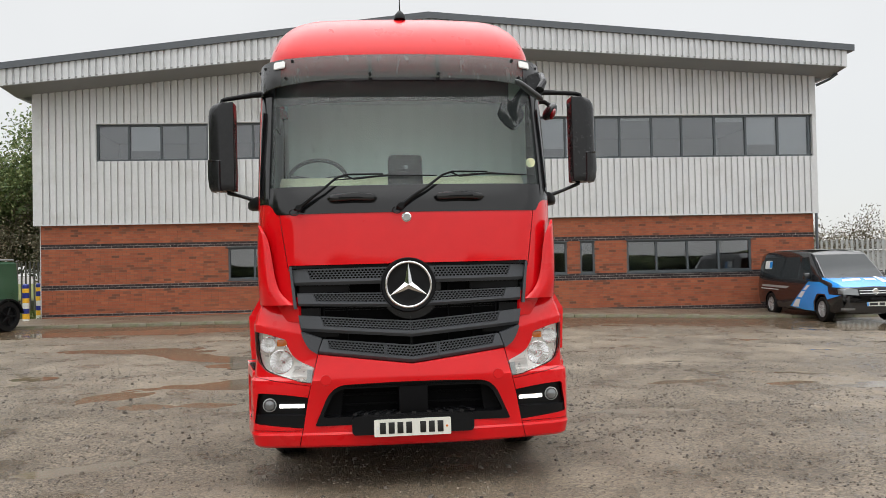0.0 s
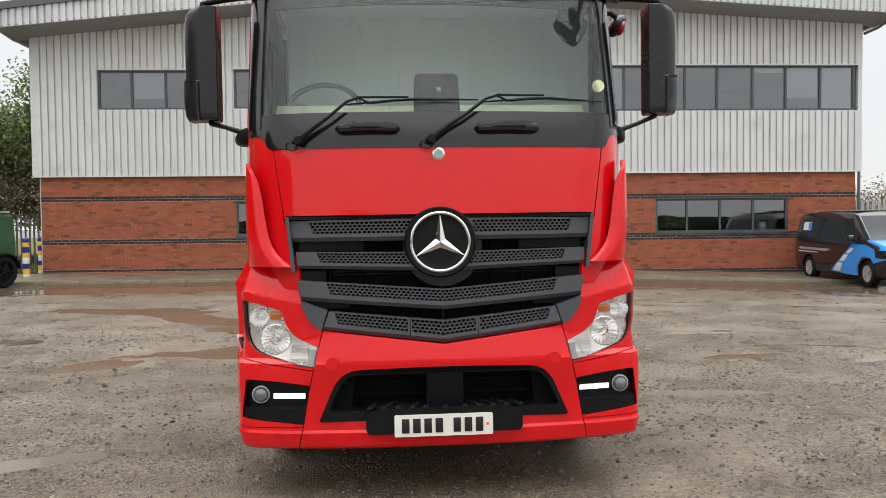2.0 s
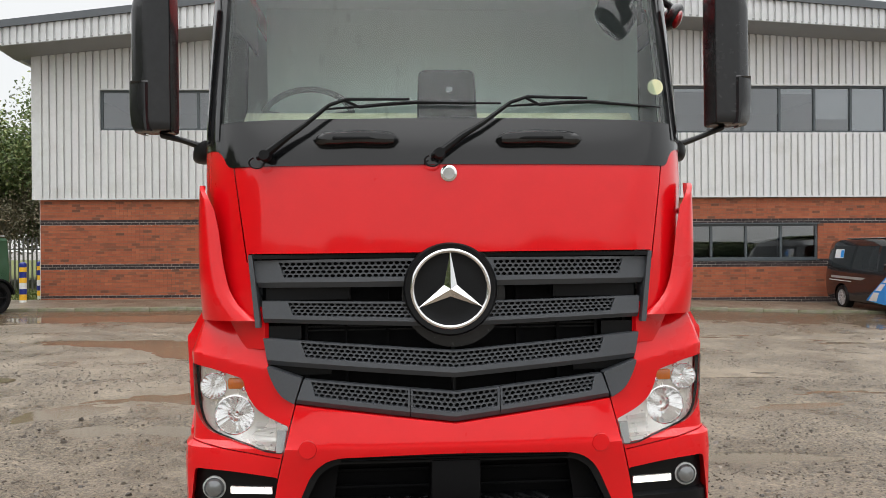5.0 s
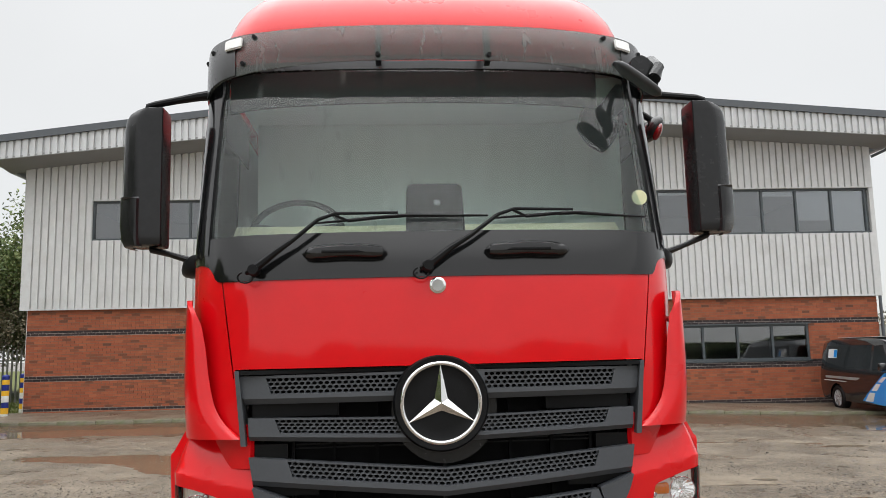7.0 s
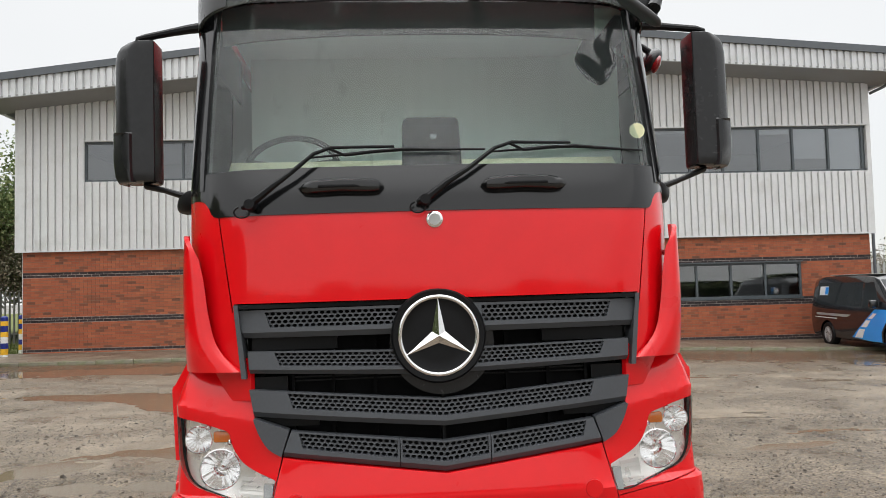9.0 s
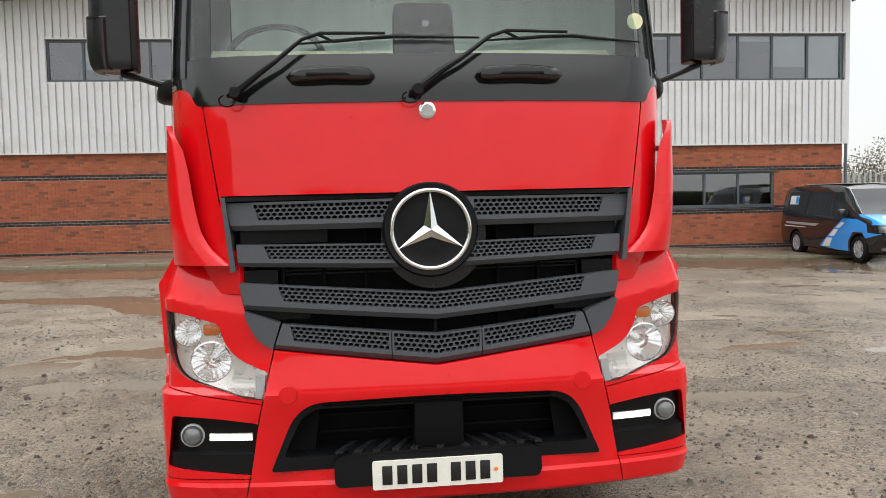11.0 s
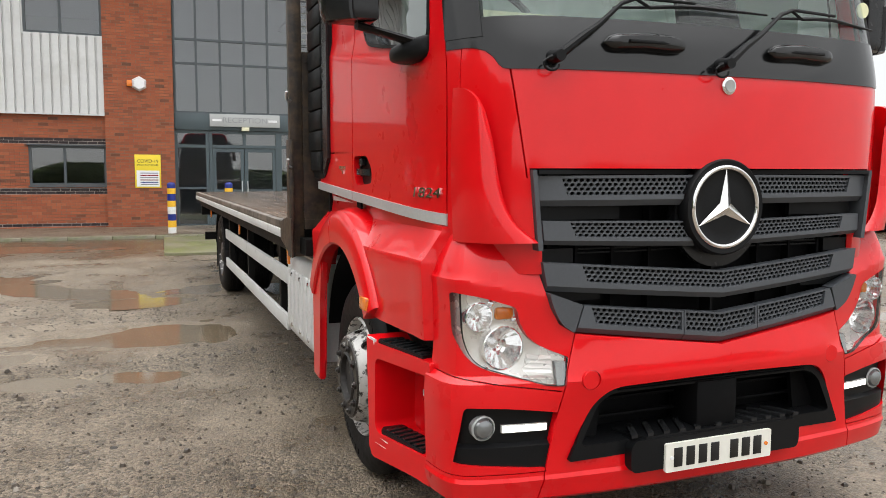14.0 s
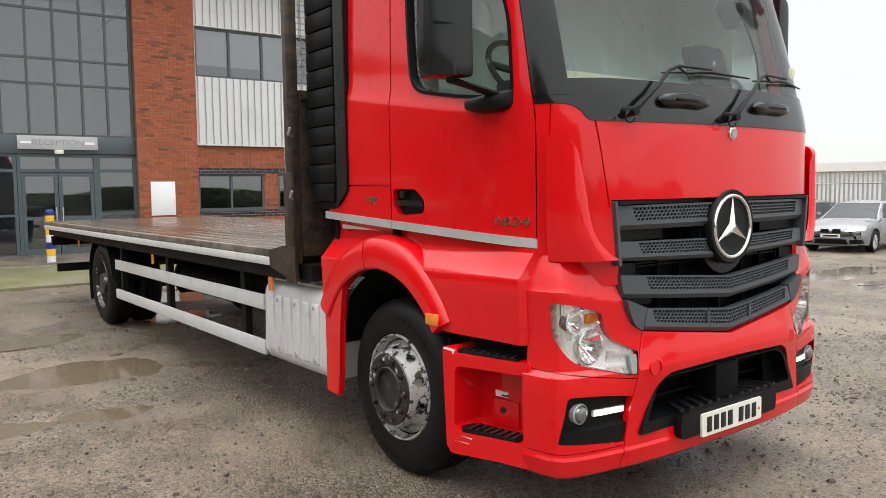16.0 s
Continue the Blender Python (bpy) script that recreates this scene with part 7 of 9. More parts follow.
# ---- mirrors ----
HOUSE = rounded([(1.232, 0.512), (1.345, 0.515), (1.418, 0.562), (1.436, 0.61), (1.425, 0.682), (1.245, 0.682), (1.232, 0.66)], [0.012, 0.02, 0.03, 0.03, 0.02, 0.02, 0.02], 3)
for s in (-1, 1):
    dx, dz = (0.012, 0.0) if s < 0 else (0.06, 0.03)
    bm = bmesh.new()
    rings = []
    mid_ = Vector((1.30, 0.60))
    for z, k, inset in ((2.100, 0.80, 0.85), (2.104, 0.86, 0.96), (2.118, 0.92, 1.0), (2.15, 1.0, 1.0), (2.35, 1.0, 1.0), (2.55, 1.0, 1.0), (2.66, 0.995, 1.0), (2.705, 0.96, 1.0), (2.732, 0.88, 1.0), (2.748, 0.76, 0.97), (2.753, 0.70, 0.86)):
        ring = []
        for p in HOUSE:
            q = mid_ + (Vector(p) - mid_) * inset
            ring.append(bm.verts.new((s * (1.232 + (q.x - 1.232) * k + dx), q.y, z + dz)))
        rings.append(ring)
    n_ = len(HOUSE)
    for p, q in zip(rings, rings[1:]):
        for i in range(n_):
            bm.faces.new((p[i], p[(i + 1) % n_], q[(i + 1) % n_], q[i]))
    bm.faces.new(rings[0][::-1]), bm.faces.new(rings[-1])
    mr = part("door_mirror", bm, BLACK, truck, "tall black mirror housing on two arms", sharp=30)
    # wide-angle housing wrapped round the outer lower corner
    wrap = [(1.338, 0.512), (1.350, 0.513), (1.418, 0.560), (1.432, 0.585), (1.438, 0.61), (1.430, 0.672)]
    bm = bmesh.new()
    outs, ins_ = [], []
    for v, z in enumerate((2.096, 2.100, 2.13, 2.20, 2.27, 2.318, 2.332)):
        sh = (0.70, 0.82, 0.94, 1.0, 1.0, 1.0, 1.0)[v]
        outs.append([bm.verts.new((s * (1.30 + (p[0] - 1.30) * sh + 0.005 + dx + (0.02 if v == 6 and i < 2 else 0)), p[1] - 0.006, z + dz - (0.012 if v == 6 and i < 2 else 0))) for i, p in enumerate(wrap)])
        ins_.append([bm.verts.new((s * (1.30 + (p[0] - 1.30) * sh - 0.012 + dx), p[1] + 0.012, z + dz)) for p in wrap])
    for g in (outs, ins_):
        for p, q in zip(g, g[1:]):
            for i in range(len(wrap) - 1):
                bm.faces.new((p[i], p[i + 1], q[i + 1], q[i]))
    for i in range(len(wrap) - 1):
        bm.faces.new((outs[0][i], outs[0][i + 1], ins_[0][i + 1], ins_[0][i])), bm.faces.new((outs[-1][i], outs[-1][i + 1], ins_[-1][i + 1], ins_[-1][i]))
    for j in range(6):
        bm.faces.new((outs[j][0], outs[j + 1][0], ins_[j + 1][0], ins_[j][0])), bm.faces.new((outs[j][-1], outs[j + 1][-1], ins_[j + 1][-1], ins_[j][-1]))
    part("lower_housing", bm, BLACK, mr, sharp=30)
    for z0, z1 in ((2.33, 2.71), (2.13, 2.30)):
        bm = prism(bmesh.new(), rounded([(s * (1.255 + dx), z0 + dz), (s * (1.415 + dx), z0 + dz), (s * (1.415 + dx), z1 + dz), (s * (1.255 + dx), z1 + dz)], 0.02), "y", 0.682, 0.686)
        part("mirror_glass", bm, CHROME, mr)
    bm = tube(bmesh.new(), [(s * 1.00, 0.52, 2.812), (s * 1.09, 0.54, 2.808 + 0.3 * dz), (s * 1.20, 0.57, 2.799 + 0.7 * dz), (s * (1.29 + dx), 0.60, 2.790 + dz), (s * (1.325 + dx), 0.605, 2.782 + dz), (s * (1.335 + dx), 0.605, 2.74 + dz)], [0.026, 0.022, 0.018, 0.017, 0.017, 0.018], 10)
    part("upper_arm", bm, PLASTIC, mr)
    bm = bmesh.new()
    loft_y = [(0.0, 1.07, 0.50, 2.012, 0.036, 0.020), (1, 1.13, 0.525, 2.032, 0.038, 0.017), (2, 1.22, 0.57, 2.064, 0.033, 0.014), (3, 1.30 + dx, 0.60, 2.090 + dz, 0.032, 0.016)]
    rr = []
    for _, x, y, z, hw, hh in loft_y:
        rr.append([bm.verts.new((s * x, y + hw * math.cos(q * math.tau / 10), z + hh * math.sin(q * math.tau / 10))) for q in range(10)])
    for p, q in zip(rr, rr[1:]):
        for i in range(10):
            bm.faces.new((p[i], p[(i + 1) % 10], q[(i + 1) % 10], q[i]))
    bm.faces.new(rr[0][::-1]), bm.faces.new(rr[-1])
    part("lower_arm", bm, PLASTIC, mr)
    # foot of the arm in the window's front lower corner
    bm = bmesh.new()
    rr = []
    for y, out, z0, z1 in ((0.446, 0.012, 1.985, 2.045), (0.462, 0.036, 1.964, 2.047), (0.50, 0.062, 1.951, 2.041), (0.58, 0.078, 1.948, 2.033), (0.65, 0.070, 1.955, 2.028), (0.71, 0.048, 1.966, 2.025), (0.74, 0.012, 1.980, 2.022)):
        xb = side_x(y, 2.0) - 0.02
        zc, hz = (z0 + z1) / 2, (z1 - z0) / 2
        rr.append([bm.verts.new((s * (xb + (out + 0.02) * max(0.0, math.sin(a)) ** 0.5), y, zc - hz * math.copysign(abs(math.cos(a)) ** 0.7, math.cos(a)))) for a in steps(0, math.pi, 10)])
    k = len(rr[0])
    for p, q in zip(rr, rr[1:]):
        for i in range(k):
            bm.faces.new((p[i], p[(i + 1) % k], q[(i + 1) % k], q[i]))
    bm.faces.new(rr[0][::-1]), bm.faces.new(rr[-1])
    part("arm_base", bm, PLASTIC, mr, sharp=50)

# front mirror, a long pod under the visor's end
bm = bmesh.new()
tube(bm, [(0.99, 0.36, 2.90), (1.0, 0.24, 2.87), (0.985, 0.13, 2.80), (0.955, 0.10, 2.74)], [0.026, 0.026, 0.028, 0.03], 10)
fm = part("front_mirror", bm, BLACK, truck, "black front mirror over the screen corner")
PODX, PODZ = Vector((0.80, 0.0, -0.60)).normalized(), Vector((0.60, 0.0, 0.80)).normalized()
bm = bmesh.new()
rr = []
for u in steps(-1, 1, 16):
    k = (1 - abs(u) ** 4) ** 0.5 if abs(u) < 1 else 0.12
    c = Vector((0.872, 0.07, 2.728)) + PODX * (0.125 * u)
    rr.append([bm.verts.new(c + PODZ * (0.018 * k * math.copysign(abs(math.sin(a)) ** 0.8, math.sin(a))) + Vector((0, 0.043 * k * math.copysign(abs(math.cos(a)) ** 0.7, math.cos(a)), 0))) for a in steps(0, math.tau, 16)[:-1]])
for p, q in zip(rr, rr[1:]):
    for i in range(16):
        bm.faces.new((p[i], p[(i + 1) % 16], q[(i + 1) % 16], q[i]))
bm.faces.new(rr[0][::-1]), bm.faces.new(rr[-1])
part("mirror_head", bm, mat("mirror_pod_grey", (0.045, 0.047, 0.05), 0.35, var=0.2, spec=0.4), fm, "dark grey mirror pod", sharp=50)
bm = prism(bmesh.new(), rounded([(0.87, 2.75), (0.97, 2.69), (0.995, 2.745), (0.985, 2.81), (0.925, 2.865), (0.87, 2.845)], 0.02), "y", 0.14, 0.19)
part("mirror_back", bm, BLACK, fm)
bm = bmesh.new()
bmesh.ops.create_uvsphere(bm, u_segments=20, v_segments=10, radius=1, matrix=Matrix.Translation((1.205, 0.85, 2.728)) @ Matrix.Rotation(radians(35), 4, "Y") @ Matrix.Diagonal((0.046, 0.09, 0.078, 1)))
km = part("kerb_mirror", bm, BLACK, truck, "small kerb mirror over the door")
bm = tube(bmesh.new(), [(1.06, 0.85, 2.80), (1.16, 0.85, 2.81), (1.22, 0.85, 2.77)], 0.018)
part("arm", bm, PLASTIC, km)
# red reflection of the cab, painted as a red cap on the mirror
bm = bmesh.new()
bmesh.ops.create_uvsphere(bm, u_segments=20, v_segments=10, radius=1, matrix=Matrix.Translation((1.213, 0.79, 2.700)) @ Matrix.Rotation(radians(20), 4, "Y") @ Matrix.Diagonal((0.022, 0.04, 0.05, 1)))
part("mirror_glass", bm, DEEPRED, km)

# ---- wipers and grab handles ----
for (px, pz), (ex, ez), (tx, tz), name in (((-0.745, 1.925), (-0.47, 2.135), (0.20, 2.145), "wiper"), ((-0.055, 1.925), (0.255, 2.145), (0.90, 2.150), "wiper")):
    f = lambda x, z, o: (x, cab(sx(x) if abs(x) > 0.02 else 0.0, z)[1] - o, z)
    bm = tube(bmesh.new(), [f(px - 0.03, pz - 0.01, 0.03), f(px, pz, 0.045), f(px + 0.09, pz + 0.07, 0.05), f((px + ex) / 2 + 0.02, (pz + ez) / 2 + 0.012, 0.055), f(ex - 0.02, ez - 0.012, 0.06), f(ex + 0.05, ez + 0.012, 0.06), f(ex + 0.30, ez + 0.012, 0.05)], [0.010, 0.018, 0.014, 0.010, 0.008, 0.007, 0.006], 8)
    wp = part(name, bm, PLASTIC, truck, "black windscreen wiper")
    bm = tube(bmesh.new(), [f(ex - 0.035, ez - 0.022, 0.025), f(ex + 0.2, ez - 0.004, 0.022), f((ex + tx) / 2, (ez + tz) / 2, 0.022), f(tx, tz - 0.01, 0.022)], [0.004, 0.007, 0.008, 0.004], 6)
    part("blade", bm, PLASTIC, wp)
    bm = tube(bmesh.new(), [f(ex + 0.04, ez + 0.008, 0.06), f(ex + 0.10, ez - 0.02, 0.05), f(ex + 0.25, ez - 0.004, 0.04)], 0.006, 6)
    part("hose", bm, PLASTIC, wp)
    bm = bmesh.new()
    c = f(px, pz, 0.0)
    cyl(bm, c, (c[0], c[1] - 0.065, c[2]), 0.026, 0.020, 14)
    part("pivot", bm, PLASTIC, wp)
    bm = tube(bmesh.new(), [(c[0] - 0.03 + 0.03 * math.cos(a), c[1] - 0.05, c[2] - 0.03 + 0.022 * math.sin(a)) for a in steps(2.0, 6.3, 10)], 0.004, 6)
    part("washer_pipe", bm, PLASTIC, wp)
for xa, xb in ((-0.555, -0.215), (0.175, 0.528)):
    xm = (xa + xb) / 2
    bm = bmesh.new()
    rr = []
    for i, u in enumerate(steps(-1, 1, 18)):
        k = (1 - abs(u) ** 7) ** 0.5 if abs(u) < 1 else 0.05
        x = xm + u * (xb - xa) / 2
        yc = cab(sx(x) if abs(x) > 0.02 else 0.0, 1.985)[1] - 0.016
        rr.append([bm.verts.new((x, yc - 0.034 * k * math.cos(q * math.tau / 12), 1.985 + 0.008 * (1 - abs(u)) + 0.033 * k * math.copysign(abs(math.sin(q * math.tau / 12)) ** 0.8, math.sin(q * math.tau / 12)))) for q in range(12)])
    for p, q in zip(rr, rr[1:]):
        for i in range(12):
            bm.faces.new((p[i], p[(i + 1) % 12], q[(i + 1) % 12], q[i]))
    bm.faces.new(rr[0][::-1]), bm.faces.new(rr[-1])
    gh = part("grab_handle", bm, GLOSSB, truck, "gloss black grab handle under the screen")
    part("finger_slot", box(bmesh.new(), xm - 0.09, xm + 0.09, cab(sx(xm), 1.985)[1] - 0.053, cab(sx(xm), 1.985)[1] - 0.03, 1.982, 1.994, 0.003), PLASTIC, gh)

# ---- inside the cab ----
bm = sheet(bmesh.new(), lambda u, v: (u, 0.30 + 0.42 * v + 0.22 * u * u * (1 - v), 2.06 + 0.06 * math.sin(v * 2.2)), steps(-0.93, 0.93, 16), steps(0, 1, 6), (0, 0, -0.25))
part("dashboard", bm, GREYDASH, truck, "grey dashboard")
bm = sheet(bmesh.new(), lambda u, v: (u, 0.50 + 0.1 * v, 2.115 + 0.075 * v), steps(-0.92, 0.90, 12), [0, 1], (0, 0.03, 0))
part("dash_shelf", bm, CREAM, truck, "cream papers along the dash")
bm = prism(bmesh.new(), rounded([(-0.137, 2.05), (0.108, 2.05), (0.104, 2.275), (0.088, 2.292), (-0.112, 2.292), (-0.130, 2.275)], 0.014), "y", 0.118, 0.20)
for v in bm.verts:
    v.co.y += 0.30 * (v.co.z - 2.20)
tb = part("sensor_pod", bm, mat("sensor_pod_black", (0.012, 0.012, 0.013), 0.8, var=0.1, spec=0.1), truck, "black sensor pod behind the windscreen")
part("maker_mark", box(bmesh.new(), -0.018, 0.008, 0.116, 0.122, 2.186, 2.216, 0.002), SIGNGREY, tb)
bm = bmesh.new()
ringpts = [(0.225 * math.cos(a), 0.225 * math.sin(a) * 0.60, 0.225 * math.sin(a) * 0.80) for a in steps(0, math.tau, 40)]
tube(bm, [(-0.66 + p[0], 0.80 + p[1], 2.19 + p[2]) for p in ringpts], 0.016)
sw = part("steering_wheel", bm, GREYDASH, truck, "grey steering wheel")
bm = bmesh.new()
for a in (0.2, 2.94, 4.71):
    tube(bm, [(-0.66, 0.80, 2.19), (-0.66 + 0.22 * math.cos(a), 0.80 + 0.22 * math.sin(a) * 0.6, 2.19 + 0.22 * math.sin(a) * 0.8)], 0.02)
part("wheel_spoke", bm, GREYDASH, sw)
for x in (-0.58, 0.58):
    bm = bmesh.new()
    box(bm, x - 0.26, x + 0.26, 1.30, 1.46, 1.7, 2.42, 0.06, 3)
    st = part("seat", bm, SEATCLOTH, truck, "grey cloth seat")
    part("cushion", box(bmesh.new(), x - 0.26, x + 0.26, 0.85, 1.38, 1.55, 1.72, 0.05, 3), SEATCLOTH, st)
# pale sheet added behind the dash, standing in for the screen's sky reflection
BACKSHEET = [(-0.92, 1.20), (0.55, 1.20), (0.80, 1.17), (0.925, 1.04), (0.955, 0.85), (0.955, 0.62)]
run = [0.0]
for p, q in zip(BACKSHEET, BACKSHEET[1:]):
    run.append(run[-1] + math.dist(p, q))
bm = sheet(bmesh.new(), lambda u, v: (lerp([(r, p[0]) for r, p in zip(run, BACKSHEET)], u), lerp([(r, p[1]) for r, p in zip(run, BACKSHEET)], u) + 0.005 * math.sin(u * 38 + 0.6 * math.sin(v * 5)) + 0.02 * v, 1.74 + 1.13 * v), steps(0, run[-1], 170), steps(0, 1, 6), (0, 0.006, 0))
part("cab_curtain", bm, mat("curtain_cloth", (0.74, 0.82, 0.79), 0.9, var=0.06, fine=150), truck, "pale grey-green sheet added to brighten the windscreen")
part("rear_lining", box(bmesh.new(), -1.03, 1.03, 2.0, 2.06, 1.3, 2.9), LINING, truck, "grey cab lining")
part("roof_lining", box(bmesh.new(), -0.96, 0.96, 0.48, 2.05, 2.88, 2.92), LINING, truck)
part("cab_floor", box(bmesh.new(), -1.0, 1.0, 0.25, 2.05, 1.3, 1.36), GREYDASH, truck)
bm = sheet(bmesh.new(), lambda u, v: (u, cab(sx(u) if abs(u) > 0.02 else 0.0, 2.8)[1] + 0.10, 2.70 + 0.025 * (1 - u * u) + (0.18 - 0.025 * (1 - u * u)) * v), steps(-0.93, 0.79, 20), [0, 0.5, 1], (0, 0.012, 0))
part("inner_visor", bm, mat("dark_blind", (0.030, 0.033, 0.034), 0.7, var=0.15, spec=0.1), truck, "dark inner sun blind")
# added dark arm and head shape, of unknown kind, behind the screen corner
DULL = mat("dull_black_plastic", (0.008, 0.009, 0.010), 0.7, var=0.2, spec=0.1)
bm = prism(bmesh.new(), [(0.832, 2.758), (0.905, 2.692), (1.0, 2.79), (1.0, 2.90), (0.945, 2.895)], "y", 0.572, 0.60)
ch = part("cab_mirror", bm, DULL, truck, "dark arm shape behind the screen corner")
bm = prism(bmesh.new(), [(0.732, 2.668), (0.758, 2.742), (0.775, 2.764), (0.797, 2.773), (0.835, 2.756), (0.925, 2.685), (0.932, 2.655), (0.925, 2.622), (0.882, 2.556), (0.864, 2.543), (0.842, 2.541), (0.790, 2.573), (0.745, 2.626)], "y", 0.545, 0.602)
part("mirror_head", bm, DULL, ch)
part("screen_sticker", cyl(bmesh.new(), (0.895, cab(sx(0.895), 2.235)[1] + 0.004, 2.235), (0.895, cab(sx(0.895), 2.235)[1] + 0.009, 2.235), 0.034, seg=24), STICKER, truck, "pale round sticker on the screen")

# ---- parked vehicles ----
def loft(name, stations, material, parent, label=""):
    """A closed body: each station is (y, [(half width, z), ...]) from sill to roof."""
    bm = bmesh.new()
    rings = []
    for y, sec in stations:
        left = [bm.verts.new((-w, y, z)) for w, z in sec]
        right = [bm.verts.new((w, y, z)) for w, z in sec[::-1]]
        rings.append(left + right)
    k = len(rings[0])
    for a, b in zip(rings, rings[1:]):
        for i in range(k):
            bm.faces.new((a[i], a[(i + 1) % k], b[(i + 1) % k], b[i]))
    bm.faces.new(rings[0][::-1]), bm.faces.new(rings[-1])
    return part(name, bm, material, parent, label, sharp=32)


def inlay(body, bm, material, off, name, label="", parent=None):
    """A skin over a body where a cutter overlaps it: panes, lamps, painted panels."""
    me = body.data.copy()
    me.name = name
    co = np.empty(len(me.vertices) * 3)
    no = np.empty(len(me.vertices) * 3)
    me.vertices.foreach_get("co", co)
    me.vertex_normals.foreach_get("vector", no)
    me.vertices.foreach_set("co", co + no * off)
    me.materials.clear()
    me.materials.append(material)
    ob = new(name, me)
    tool_me = bpy.data.meshes.new("keep")
    bmesh.ops.recalc_face_normals(bm, faces=bm.faces[:])
    bm.to_mesh(tool_me)
    bm.free()
    to = new("keep", tool_me)
    md = ob.modifiers.new("keep", "BOOLEAN")
    md.object, md.operation, md.solver = to, "INTERSECT", "EXACT"
    bpy.context.view_layer.update()
    done = bpy.data.meshes.new_from_object(ob.evaluated_get(bpy.context.evaluated_depsgraph_get()))
    ob.modifiers.clear()
    ob.data = done
    done.materials.clear()
    done.materials.append(material)
    done.shade_smooth()
    done.set_sharp_from_angle(angle=radians(35))
    bpy.data.objects.remove(to)
    ob.parent = parent or body
    return tagged(ob, label)


CARGLASS = mat("car_glass", (0.02, 0.024, 0.026), 0.06, var=0.1, spec=0.25, rvar=0.02)
ALLOY = mat("alloy_wheel", (0.55, 0.55, 0.56), 0.3, 0.7, var=0.1)


def car_wheel(parent, x, y, r=0.33, w=0.22, spokes=10, rimmat=None):
    s = 1 if x > 0 else -1
    o = root("wheel", Matrix.Identity(4), "", "")
    o.parent = parent
    bm = bmesh.new()
    revolve(bm, [(r * 0.66, -w), (r * 0.9, -w), (r, -w * 0.85), (r, -w * 0.15), (r * 0.93, 0.0), (r * 0.68, 0.0), (r * 0.66, -0.02)], (0, 0, 0), "x", 32, caps=False)
    t = part("tyre", bm, RUBBER, o)
    bm = bmesh.new()
    revolve(bm, [(r * 0.67, -0.02), (r * 0.63, -0.012), (r * 0.60, -0.04), (r * 0.58, -0.08), (0.001, -0.09)], (0, 0, 0), "x", 32, caps=False)
    for k in range(spokes):
        a = k * math.tau / spokes
        tube(bm, [(-0.03, 0.03 * math.cos(a), 0.03 * math.sin(a)), (-0.025, r * 0.62 * math.cos(a), r * 0.62 * math.sin(a))], [0.028, 0.016], 6)
    cyl(bm, (-0.06, 0, 0), (-0.015, 0, 0), 0.06, 0.05, 14)
    part("rim", bm, rimmat or ALLOY, o)
    o.matrix_basis = Matrix.Translation((x, y, r)) @ (Matrix.Identity(4) if s > 0 else Matrix.Rotation(math.pi, 4, "Z"))
    return o


def arches(body, ys, r, half):
    bm = bmesh.new()
    for y in ys:
        for s in (-1, 1):
            cyl(bm, (s * (half - 0.32), y, 0.33), (s * (half + 0.3), y, 0.33), r, seg=28)
    carve(body, bm, 32)


